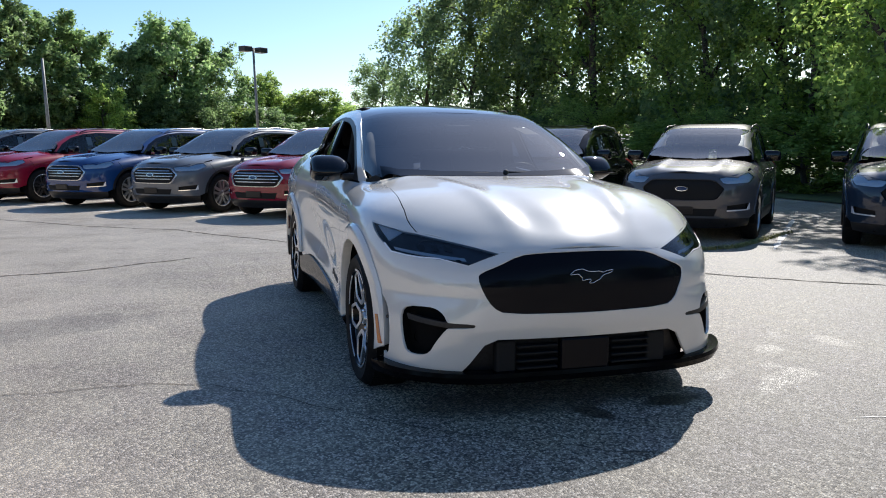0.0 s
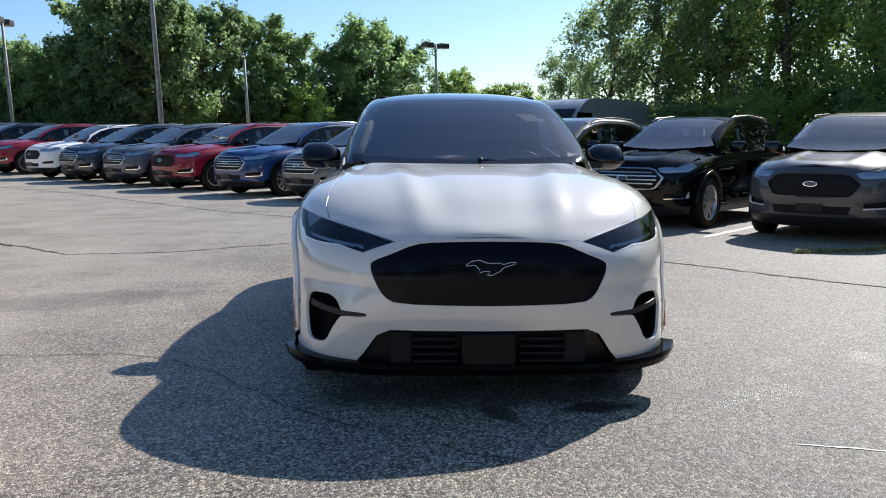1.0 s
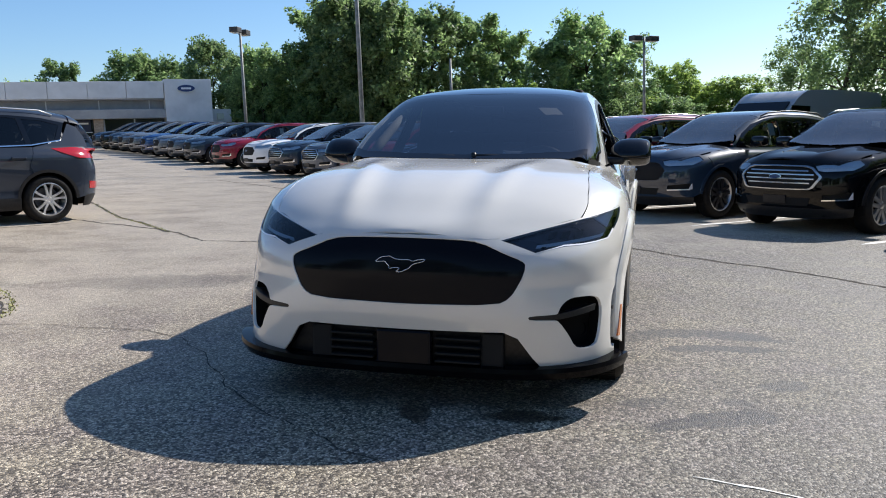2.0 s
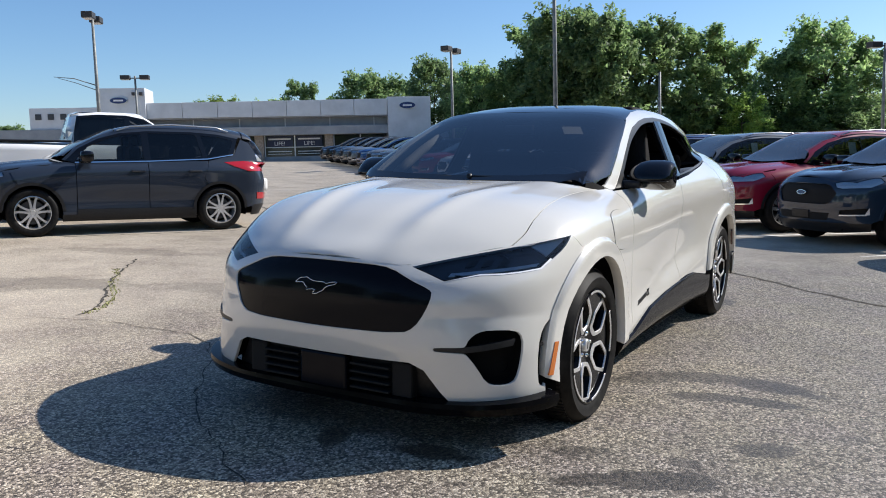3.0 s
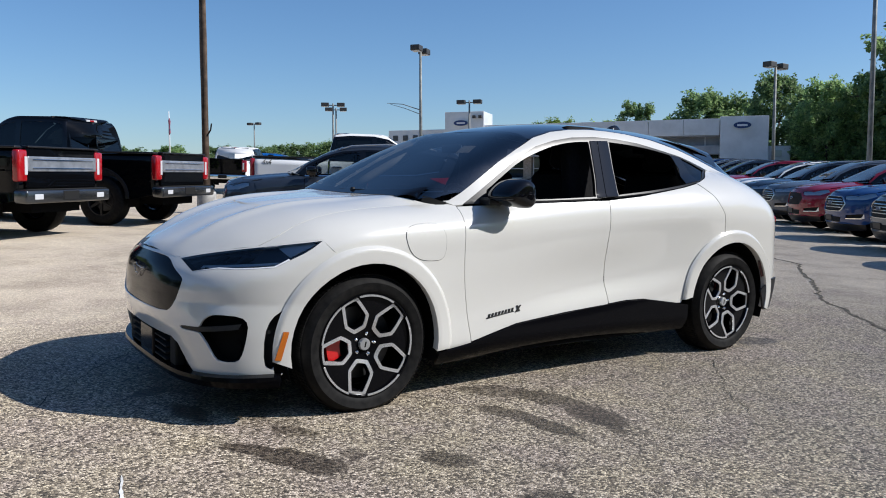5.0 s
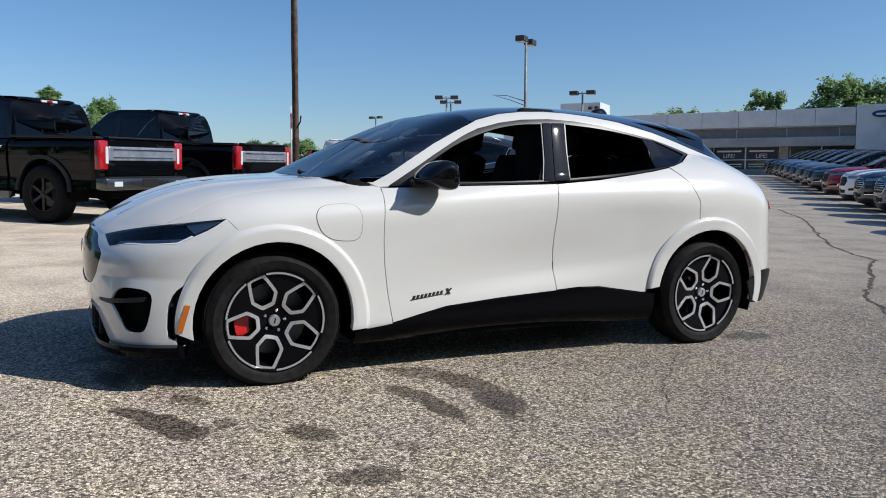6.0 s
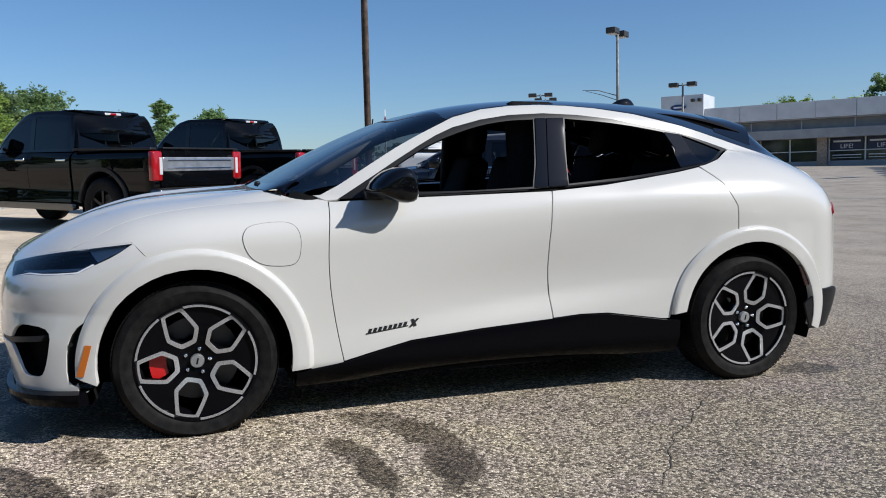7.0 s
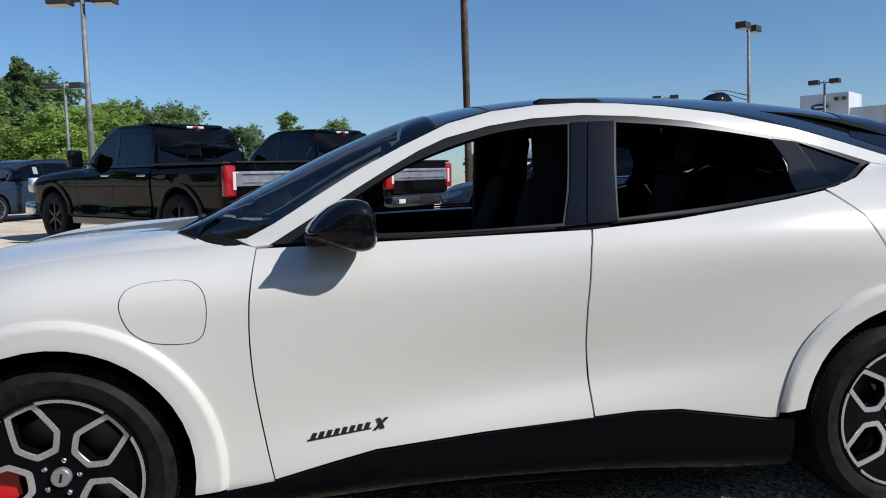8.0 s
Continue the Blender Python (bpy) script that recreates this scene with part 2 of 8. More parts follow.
def soft(poly, rounds=2):
    """Rounds an outline; a corner that is given twice stays sharp."""
    pts, sharp = [], []
    for q in poly:
        if pts and pts[-1] == tuple(q):
            sharp[-1] = True
            continue
        pts.append(tuple(q))
        sharp.append(False)
    cur = [(np.array(p, float), s) for p, s in zip(pts, sharp)]
    for _ in range(rounds):
        out = []
        n = len(cur)
        for i in range(n):
            (a, sa), (b, sb) = cur[i], cur[(i + 1) % n]
            if sa:
                out.append((a, True))
            else:
                out.append((a * 0.75 + b * 0.25, False))
            if not sb:
                out.append((a * 0.25 + b * 0.75, False))
        cur = out
    return [tuple(p) for p, _ in cur]


def dense(poly, step):
    out = []
    n = len(poly)
    for i in range(n):
        a, b = np.array(poly[i], float), np.array(poly[(i + 1) % n], float)
        k = max(1, int(math.ceil(np.linalg.norm(b - a) / step)))
        out += [tuple(a + (b - a) * j / k) for j in range(k)]
    return out


def inside(px, py, poly):
    p = np.array(poly)
    x0, y0 = p[:, 0], p[:, 1]
    x1, y1 = np.roll(x0, -1), np.roll(y0, -1)
    hit = np.zeros(px.shape, bool)
    for a, b, c, d in zip(x0, y0, x1, y1):
        if b == d:
            continue
        cond = ((b > py) != (d > py)) & (px < (c - a) * (py - b) / (d - b) + a)
        hit ^= cond
    return hit


def edge_far(px, py, poly, gap):
    p = np.array(poly)
    ok = np.ones(px.shape, bool)
    for i in range(len(p)):
        a, b = p[i], p[(i + 1) % len(p)]
        ab = b - a
        L = max(ab @ ab, 1e-12)
        t = np.clip(((px - a[0]) * ab[0] + (py - a[1]) * ab[1]) / L, 0, 1)
        ok &= (px - a[0] - t * ab[0]) ** 2 + (py - a[1] - t * ab[1]) ** 2 > gap * gap
    return ok


def panel(name, lift, outline, material, parent, label="", step=0.03, off=0.0, mirror=False, rim=0.014, holes=(), scale=(1, 1)):
    """A skin over a 2-d outline: lift(a, b) gives places on the body's surface; rim turns the edge inwards."""
    sc = np.array(scale, float)
    rings = [dense([tuple(np.array(q) * sc) for q in outline], step * 0.7)] + [dense([tuple(np.array(q) * sc) for q in h], step * 0.7) for h in holes]
    o = np.array(rings[0])
    ga, gb = np.meshgrid(np.arange(o[:, 0].min(), o[:, 0].max(), step), np.arange(o[:, 1].min(), o[:, 1].max(), step))
    ga, gb = ga.ravel(), gb.ravel()
    keep = inside(ga, gb, rings[0])
    for h in rings[1:]:
        keep &= ~inside(ga, gb, h)
    ga, gb = ga[keep], gb[keep]
    for r in rings:
        k = edge_far(ga, gb, r, step * 0.45)
        ga, gb = ga[k], gb[k]
    pts, edges = [], []
    for r in rings:
        s = len(pts)
        pts += [Vector(q) for q in r]
        edges += [(s + i, s + (i + 1) % len(r)) for i in range(len(r))]
    pts += [Vector((a, b)) for a, b in zip(ga, gb)]
    v2, e2, f2, *_ = delaunay_2d_cdt(pts, edges, [], 1 if not holes else 2, 1e-6)
    v = np.array([tuple(q) for q in v2])
    faces = [tuple(f) for f in f2]
    if holes:
        c = np.array([v[list(f)].mean(0) for f in faces])
        ok = inside(c[:, 0], c[:, 1], rings[0])
        for h in rings[1:]:
            ok &= ~inside(c[:, 0], c[:, 1], h)
        faces = [f for f, k in zip(faces, ok) if k]
    a, b = v[:, 0] / sc[0], v[:, 1] / sc[1]
    e = 0.004
    P = lift(a, b)
    da = lift(a + e / sc[0], b) - lift(a - e / sc[0], b)
    db = lift(a, b + e / sc[1]) - lift(a, b - e / sc[1])
    N = np.cross(da, db)
    N /= np.linalg.norm(N, axis=1)[:, None] + 1e-12
    mid = np.array([0, P[:, 1].mean(), 0.6])
    if ((P - mid) * N).sum(1).mean() < 0:
        N, faces = -N, [f[::-1] for f in faces]
    # face order must agree with N
    f0 = np.array([f[:3] for f in faces])
    fn = np.cross(P[f0[:, 1]] - P[f0[:, 0]], P[f0[:, 2]] - P[f0[:, 0]])
    flip = (fn * N[f0[:, 0]]).sum(1) < 0
    faces = [f[::-1] if k else f for f, k in zip(faces, flip)]
    P = P + N * off
    if rim:
        cnt = {}
        for f in faces:
            for i in range(len(f)):
                cnt[(f[i], f[(i + 1) % len(f)])] = 1
        bnd = [(i, j) for (i, j) in cnt if (j, i) not in cnt]
        idx = {}
        extra, en = [], []
        for i, j in bnd:
            for q in (i, j):
                if q not in idx:
                    idx[q] = len(P) + len(extra)
                    extra += [P[q], P[q] - N[q] * rim]
                    en += [N[q] * 0.7, N[q] * 0.2]
        side = {}
        for i, j in bnd:
            d = P[j] - P[i]
            out = np.cross(d, N[i])
            out /= np.linalg.norm(out) + 1e-12
            for q in (i, j):
                side[q] = side.get(q, 0) + out
        for q, k in idx.items():
            for w in (0, 1):
                nn = en[k - len(P) + w] + side[q] * 0.6
                en[k - len(P) + w] = nn / (np.linalg.norm(nn) + 1e-12)
        faces += [(idx[j], idx[i], idx[i] + 1, idx[j] + 1) for i, j in bnd]
        P = np.vstack([P, np.array(extra)])
        N = np.vstack([N, np.array(en)])
    if mirror:
        P = P * [-1, 1, 1]
        N = N * [-1, 1, 1]
        faces = [f[::-1] for f in faces]
    return mesh_ob(name, P, faces, material, parent, label, N)


class Shell:
    """A vehicle's outer form: half-width over (y, z), from a lower body and a greenhouse. The nose points to -y."""

    def __init__(s, nose, tail, top, shoulder, top_p, side, nose_b, nose_p, tail_b, tail_p, waist, tumble, blend, cab_w, roof, roof_p):
        s.nose, s.tail, s.top, s.shoulder, s.top_p, s.side = nose, tail, top, shoulder, top_p, side
        s.nose_b, s.nose_p, s.tail_b, s.tail_p = nose_b, nose_p, tail_b, tail_p
        s.waist, s.tumble, s.blend, s.cab_w, s.roof, s.roof_p = waist, tumble, blend, cab_w, roof, roof_p

    def low(s, y, z):
        zt, zs = s.top(y), s.shoulder(y)
        p = s.top_p(y)
        u = np.clip((z - zs) / np.maximum(zt - zs, 1e-4), 0, None)
        cap = np.where(u < 1, np.maximum(1 - np.minimum(u, 1) ** p, 0) ** (1 / p), -(u - 1))
        w = s.side(y, z)
        d = np.clip((y - s.nose(z)) / s.nose_b, None, 1)
        np_ = s.nose_p(z) if callable(s.nose_p) else s.nose_p
        front = np.where(d > 0, np.maximum(1 - (1 - np.clip(d, 0, 1)) ** np_, 0) ** (1 / np_), d)
        e = np.clip((s.tail(z) - y) / s.tail_b, None, 1)
        back = np.where(e > 0, np.maximum(1 - (1 - np.clip(e, 0, 1)) ** s.tail_p, 0) ** (1 / s.tail_p), e)
        out = np.minimum(front, back)
        return np.where(out < 0, out, w * cap * np.abs(front) * np.abs(back))

    def cabin(s, y, z):
        zt = s.roof(y)
        zs = s.waist + 0.5 * (zt - s.waist)
        p = s.roof_p(y)
        u = np.clip((z - zs) / np.maximum(zt - zs, 1e-4), 0, None)
        cap = np.where(u < 1, np.maximum(1 - np.minimum(u, 1) ** p, 0) ** (1 / p), -(u - 1))
        out = np.maximum(np.maximum(-1.2 - y, y - 2.32), s.waist - 0.03 - z)
        return (s.cab_w(y) - s.tumble * (z - s.waist)) * cap - np.clip(out * 12, 0, 3)

    def width(s, y, z):
        a, b = s.low(y, z), s.cabin(y, z)
        k = s.blend
        h = np.clip(0.5 + 0.5 * (a - b) / k, 0, 1)
        return b + (a - b) * h + k * h * (1 - h)

    def by_x(s, y, z):
        y, z = np.asarray(y, float), np.asarray(z, float)
        return np.stack([np.maximum(s.width(y, z), 0), y, z], -1)

    def by_z(s, x, y, low=False):
        wide = s.low if low else s.width
        x, y = np.asarray(x, float), np.asarray(y, float)
        zz = np.linspace(1.95, 0.5, 90)
        lo = np.full(x.shape, 0.5)
        hi = np.full(x.shape, 0.5)
        done = np.zeros(x.shape, bool)
        for a, b in zip(zz, zz[1:]):
            ok = (wide(y, np.full(x.shape, b)) >= np.abs(x)) & ~done
            lo[ok], hi[ok] = b, a
            done |= ok
        for _ in range(22):
            m = (lo + hi) / 2
            ok = wide(y, m) >= np.abs(x)
            lo, hi = np.where(ok, m, lo), np.where(ok, hi, m)
        return np.stack([x, y, lo], -1)

    def by_turn(s, ang, z, y0, sign=-1):
        """ang in radians from straight ahead, about an upright axis at y0."""
        ang, z = np.asarray(ang, float), np.asarray(z, float)
        dx, dy = np.sin(ang), sign * np.cos(ang)
        rr = np.linspace(1.7, 0.2, 80)
        lo = np.full(ang.shape, 0.2)
        hi = np.full(ang.shape, 0.2)
        done = np.zeros(ang.shape, bool)
        for a, b in zip(rr, rr[1:]):
            ok = (s.width(y0 + dy * b, z) >= np.abs(dx * b)) & ~done
            lo[ok], hi[ok] = b, a
            done |= ok
        for _ in range(22):
            m = (lo + hi) / 2
            ok = s.width(y0 + dy * m, z) >= np.abs(dx * m)
            lo, hi = np.where(ok, m, lo), np.where(ok, hi, m)
        return np.stack([dx * lo, y0 + dy * lo, z], -1)


def bump(y, y0, w):
    return np.exp(-((y - y0) / w) ** 2)

# ---- the white electric crossover ----
CAR = Shell(
    nose=spline([(0.12, -2.30), (0.25, -2.33), (0.38, -2.365), (0.46, -2.385), (0.60, -2.395), (0.70, -2.385), (0.78, -2.35), (0.84, -2.32), (1.2, -2.30)]),
    tail=spline([(0.2, 2.28), (0.5, 2.36), (0.75, 2.345), (0.9, 2.335), (1.05, 2.31), (1.15, 2.27), (1.3, 2.2)]),
    top=spline([(-2.37, 0.785), (-2.3, 0.83), (-2.2, 0.88), (-2.03, 0.96), (-1.88, 1.01), (-1.72, 1.045), (-1.4, 1.075), (-1.15, 1.09), (-0.9, 1.12), (-0.5, 1.19), (0.0, 1.25),
                (0.6, 1.30), (1.2, 1.36), (1.6, 1.36), (2.0, 1.275), (2.25, 1.165), (2.36, 1.04)]),
    shoulder=spline([(-2.36, 0.60), (-2.0, 0.65), (-1.74, 0.74), (-1.5, 0.78), (-1.0, 0.80), (0.0, 0.84), (1.2, 0.88), (2.3, 0.88)]),
    top_p=spline([(-2.3, 2.5), (-1.9, 2.95), (-1.5, 3.4), (-1.2, 3.5), (-0.8, 3.2), (2.3, 2.6)]),
    side=lambda y, z: (0.922 + 0.022 * bump(y, -1.5, 0.45) + 0.030 * bump(y, 1.5, 0.55) * np.clip(z / 0.7, 0, 1)
                       - 0.046 * bump(z, 0.56 + 0.10 * (y - 0.1), np.where(z > 0.56 + 0.10 * (y - 0.1), 0.24, 0.105)) * bump(y, 0.15, 0.80)
                       + 0.010 * bump(z, 1.0, 0.10) * bump(y, 1.0, 0.5)
                       - 0.015 * bump(y, 0.1, 0.8) - 0.14 * np.clip((0.30 - z) / 0.12, 0, 1) ** 2 * bump(y, 0.0, 1.2)),
    nose_b=0.86, nose_p=lambda z: 2.8 + 0.6 * np.clip((0.58 - z) / 0.18, 0, 1) + 0.5 * np.clip((0.40 - z) / 0.15, 0, 1), tail_b=0.46, tail_p=2.6,
    waist=1.06, tumble=0.45, blend=0.03,
    cab_w=spline([(-1.2, 0.60), (-0.95, 0.755), (-0.6, 0.815), (0.0, 0.855), (0.6, 0.865), (1.2, 0.825), (1.6, 0.745), (2.1, 0.63), (2.3, 0.57)]),
    roof=spline([(-1.25, 1.05), (-1.05, 1.15), (-0.845, 1.255), (-0.55, 1.395), (-0.32, 1.485), (-0.13, 1.535), (0.07, 1.566), (0.25, 1.583), (0.5, 1.594),
                 (0.97, 1.588), (1.4, 1.562), (1.75, 1.515), (1.90, 1.482), (2.02, 1.41), (2.2, 1.25), (2.30, 1.13), (2.35, 1.08)]),
    roof_p=spline([(-1.1, 3.0), (-0.5, 4.5), (0.3, 6.0), (1.5, 4.5), (2.2, 3.2)]),
)
hero = thing("electric_crossover", "pearl white electric crossover parked askew on worn asphalt, front windows down", "car")
hero.matrix_basis = TILT


def both(name, lift, outline, material, parent, label="", **k):
    return [panel(name, lift, outline, material, parent, label, mirror=mi, **k) for mi in (False, True)]


def turned(a, z):
    return CAR.by_turn(a, z, -1.45)


def arc(cy, cz, r, a0, a1, n=24, ry=1.0):
    return [(cy + r * ry * math.cos(math.radians(a0 + (a1 - a0) * i / n)), cz + r * math.sin(math.radians(a0 + (a1 - a0) * i / n))) for i in range(n + 1)]


AXF, AXR, HUBZ = -1.49, 1.49, 0.351
SEAM_Z = spline([(-2.018, 0.845), (-1.936, 0.888), (-1.819, 0.950), (-1.72, 0.985), (-1.592, 1.012), (-1.40, 1.034), (-1.20, 1.046), (-1.05, 1.052), (-0.93, 1.055)])
SEAM = [(float(y), float(SEAM_Z(y))) for y in np.linspace(-2.018, -0.93, 30)]
SEAM_F = spline([(0.283, -0.820), (0.348, -0.833), (0.424, -0.847), (0.54, -0.866), (0.655, -0.880), (0.786, -0.886), (0.878, -0.883), (0.981, -0.872), (1.048, -0.862)])
SEAM_B = spline([(0.42, 0.284), (0.50, 0.277), (0.578, 0.271), (0.72, 0.262), (0.80, 0.262), (0.88, 0.266), (0.97, 0.271), (1.09, 0.288)])
RAIL = spline([(-0.93, 1.075), (-0.895, 1.078), (-0.803, 1.125), (-0.657, 1.215), (-0.506, 1.305), (-0.349, 1.385), (-0.181, 1.463), (-0.016, 1.507), (0.149, 1.529), (0.313, 1.537), (0.474, 1.534), (0.639, 1.523),
               (0.882, 1.494), (1.171, 1.436), (1.498, 1.352), (1.75, 1.288), (1.912, 1.245), (2.167, 1.160), (2.24, 1.11)])
DLO_TOP = [(-0.815, 1.057), (-0.664, 1.149), (-0.513, 1.242), (-0.389, 1.315), (-0.294, 1.367), (-0.197, 1.409), (-0.038, 1.451), (0.124, 1.477), (0.321, 1.489), (0.519, 1.483), (0.722, 1.464),
           (0.968, 1.423), (1.157, 1.391), (1.352, 1.341), (1.50, 1.302)]
DLO_LOW = [(1.36, 1.245), (1.24, 1.213), (0.985, 1.168), (0.704, 1.134), (0.303, 1.103), (0.191, 1.096), (-0.423, 1.074), (-0.815, 1.057)]
CLAD = [(-1.05, 0.262), (-0.935, 0.272), (-0.826, 0.288), (-0.651, 0.327), (-0.487, 0.362), (-0.11, 0.394), (0.273, 0.422), (0.444, 0.433), (0.6, 0.431), (0.762, 0.408), (0.927, 0.382), (1.03, 0.372)]


def hero_body():
    sx = CAR.by_x
    arch_f = arc(AXF, 0.345, 0.425, 190, -10)
    flare_f = arc(AXF, 0.335, 0.500, 196, -6)
    arch_r = arc(AXR, 0.36, 0.432, 180, -10)
    flare_r = arc(AXR, 0.36, 0.500, 183, -12)
    # front wing: from the lamp's tail over the flare to the door
    fender = ([(-1.661, 0.806)] + [p for p in flare_f if p[0] > -1.645 and p[1] > 0.275]
              + [(-0.975, 0.268), *[(float(SEAM_F(z)) - 0.0025, float(z)) for z in np.linspace(0.287, 1.048, 16)],
                 (-0.91, 1.058)] + SEAM[::-1] + [
                 (-1.945, 0.852), (-1.870, 0.872), (-1.742, 0.8905), (-1.6965, 0.8405)])
    both("front_wing", sx, fender, WHITE, hero, "pearl white front wing with round charging flap")
    door_f = ([(float(SEAM_F(z)) + 0.0025, float(z)) for z in np.linspace(1.045, 0.294, 16)] + [(-0.651, 0.333), (-0.487, 0.368), (-0.11, 0.400)]
              + [(float(SEAM_B(z)) - 0.0035, float(z)) for z in np.linspace(0.424, 1.082, 16)] + [(-0.413, 1.062)])
    door_r = [(float(SEAM_B(z)) + 0.0035, float(z)) for z in np.linspace(1.083, 0.428, 16)] + [(0.444, 0.439), (0.6, 0.437), (0.762, 0.413), (0.927, 0.388),
              (0.972, 0.386), (0.972, 0.386), (1.018, 0.521), (1.103, 0.676), (1.224, 0.790), (1.377, 0.852), (1.377, 0.852), (1.366, 0.989), (1.302, 1.113), (1.20, 1.200), (1.20, 1.200),
              (1.041, 1.172), (0.836, 1.142), (0.598, 1.110)]
    doors = both("front_door", sx, door_f, WHITE, hero, "white front door with open window")
    rears = both("rear_door", sx, door_r, WHITE, hero, "white rear door")
    quarter = ([(1.21, 1.206), (1.21, 1.206), (1.311, 1.113), (1.375, 0.989), (1.386, 0.853), (1.386, 0.853)]
               + [p for p in flare_r if p[0] > 1.40 and p[1] > 0.40]
               + [(2.10, 0.50), (2.10, 0.50), (2.15, 0.80), (2.20, 1.0), (2.215, 1.10), (2.215, 1.10), (2.12, 1.148), (1.912, 1.217), (1.70, 1.272), (1.51, 1.297), (1.37, 1.243), (1.25, 1.212)])
    both("rear_quarter", sx, quarter, WHITE, hero, "white rear quarter panel")
    # painted lip round the arches
    lip_r_at = lambda d: 0.506 + 0.016 * np.clip((150 - d) / 40, 0, 1)
    wide_f = [(AXF + float(lip_r_at(d)) * math.cos(radians(d)), 0.335 + float(lip_r_at(d)) * math.sin(radians(d))) for d in np.linspace(196, -6, 48)]
    wide_r = arc(AXR, 0.36, 0.516, 183, -12, 48)
    lip_f = [p for p in wide_f if p[1] > 0.27] + [p for p in reversed(arch_f) if p[1] > 0.27]
    lip_r = [p for p in wide_r if p[1] > 0.37 or p[0] > AXR] + [p for p in reversed(arch_r) if p[1] > 0.37 or p[0] > AXR]

    def rolled(cy, cz, outer):
        """The body's side with a proud round-shouldered lip about a wheel."""
        def f(y, z):
            q = CAR.by_x(y, z)
            r = np.hypot(np.asarray(y, float) - cy, np.asarray(z, float) - cz)
            d = np.degrees(np.arctan2(np.asarray(z, float) - cz, np.asarray(y, float) - cy))
            d = np.where(d < -90, d + 360, d)
            o = outer if outer else lip_r_at(d) + 0.010
            u = np.clip((o - r) / 0.034, 0, 1)
            front = np.clip((d - 120) / 50, 0, 1) if not outer else 0.0
            q[..., 0] += (0.022 - 0.010 * front) * u * u * (3 - 2 * u) - 0.10 * np.clip(o - 0.085 - r, 0, 1)
            return q
        return f
    both("wheel_arch", rolled(AXF, 0.335, 0.0), lip_f, WHITE, hero, "white rolled wheel arch lip", off=0.002, rim=0.05, step=0.011)
    both("wheel_arch", rolled(AXR, 0.36, 0.528), lip_r, WHITE, hero, "white rolled wheel arch lip", off=0.002, rim=0.05, step=0.011)
    both("rear_reflector", sx, [(1.802, 0.640), (1.826, 0.650), (1.850, 0.600), (1.885, 0.528), (1.862, 0.520), (1.832, 0.580)], RED_LENS_DARK, hero, "dark red rear side reflector", off=0.010, rim=0.012, step=0.02)
    # roof side rail from windscreen foot to tail
    ys = [-0.93, -0.895, -0.803, -0.657, -0.506, -0.349, -0.181, -0.016, 0.149, 0.313, 0.474, 0.639, 0.882, 1.171, 1.498, 1.75, 1.912, 2.167, 2.24]
    up = [(y, float(RAIL(y))) for y in ys]
    rail = up + [(2.215, 1.102), (2.12, 1.150), (1.912, 1.22), (1.70, 1.275), (1.51, 1.300)] + DLO_TOP[::-1] + [(-0.871, 1.052)]
    both("roof_rail", sx, rail, WHITE, hero, "white roof side rail and windscreen pillar")
    # window surround: satin trim, three openings
    win_f = soft([(-0.72, 1.088), (-0.502, 1.224), (-0.362, 1.308), (-0.205, 1.372), (-0.044, 1.422), (0.117, 1.448), (0.255, 1.455), (0.255, 1.455), (0.222, 1.225), (0.186, 1.105), (0.186, 1.105), (-0.25, 1.086)], 2)
    win_r = soft([(0.440, 1.461), (0.440, 1.461), (0.412, 1.30), (0.392, 1.118), (0.392, 1.118), (0.775, 1.152), (1.085, 1.194), (1.085, 1.194), (1.105, 1.30), (1.050, 1.395), (1.050, 1.395), (0.856, 1.426), (0.646, 1.449)], 2)
    win_q = soft([(1.165, 1.383), (1.165, 1.383), (1.308, 1.338), (1.452, 1.295), (1.452, 1.295), (1.33, 1.240), (1.255, 1.220), (1.255, 1.220)], 1)
    surround = DLO_TOP + DLO_LOW
    both("window_surround", sx, surround, WINDOW_TRIM, hero, "dark grey trim round the side windows", off=0.002, step=0.025, holes=(win_f, win_r, win_q), rim=0.003)
    def bowed(y, z):
        p = CAR.by_x(y, z)
        p[..., 0] += 0.005 * (1 - ((np.asarray(y) - 0.29 - 0.08 * (np.asarray(z) - 1.28)) / 0.11) ** 2)
        return p
    pillar_f = [(0.266, 1.460), (0.266, 1.460), (0.326, 1.463), (0.326, 1.463), (0.296, 1.28), (0.268, 1.105), (0.268, 1.105), (0.194, 1.100), (0.194, 1.100), (0.230, 1.225)]
    pillar_r = [(0.332, 1.463), (0.332, 1.463), (0.432, 1.466), (0.432, 1.466), (0.404, 1.30), (0.385, 1.110), (0.385, 1.110), (0.274, 1.105), (0.274, 1.105), (0.302, 1.28)]
    both("door_pillar", bowed, pillar_f, GLOSS_BLACK, hero, "gloss black centre pillar", off=0.004, step=0.025)
    both("door_pillar", bowed, pillar_r, GLOSS_BLACK, hero, "gloss black centre pillar", off=0.004, step=0.025)
    corner = [(1.051, 1.394), (1.051, 1.394), (1.161, 1.381), (1.161, 1.381), (1.251, 1.219), (1.251, 1.219), (1.086, 1.195), (1.086, 1.195), (1.106, 1.30)]
    both("quarter_trim", sx, corner, GLOSS_BLACK, hero, "gloss black quarter trim", off=0.006, step=0.03, rim=0)
    # dark lining inside the body
    for o, hs in ((surround, (win_f, win_r, win_q)), (rail, ()), (door_f, ()), (door_r, ()), (quarter, ())):
        both("lining", sx, o, SEAT, hero, off=-0.022, rim=0, step=0.05, holes=hs)
    both("quarter_glass", sx, win_q, TINTED, hero, off=-0.006, rim=0)
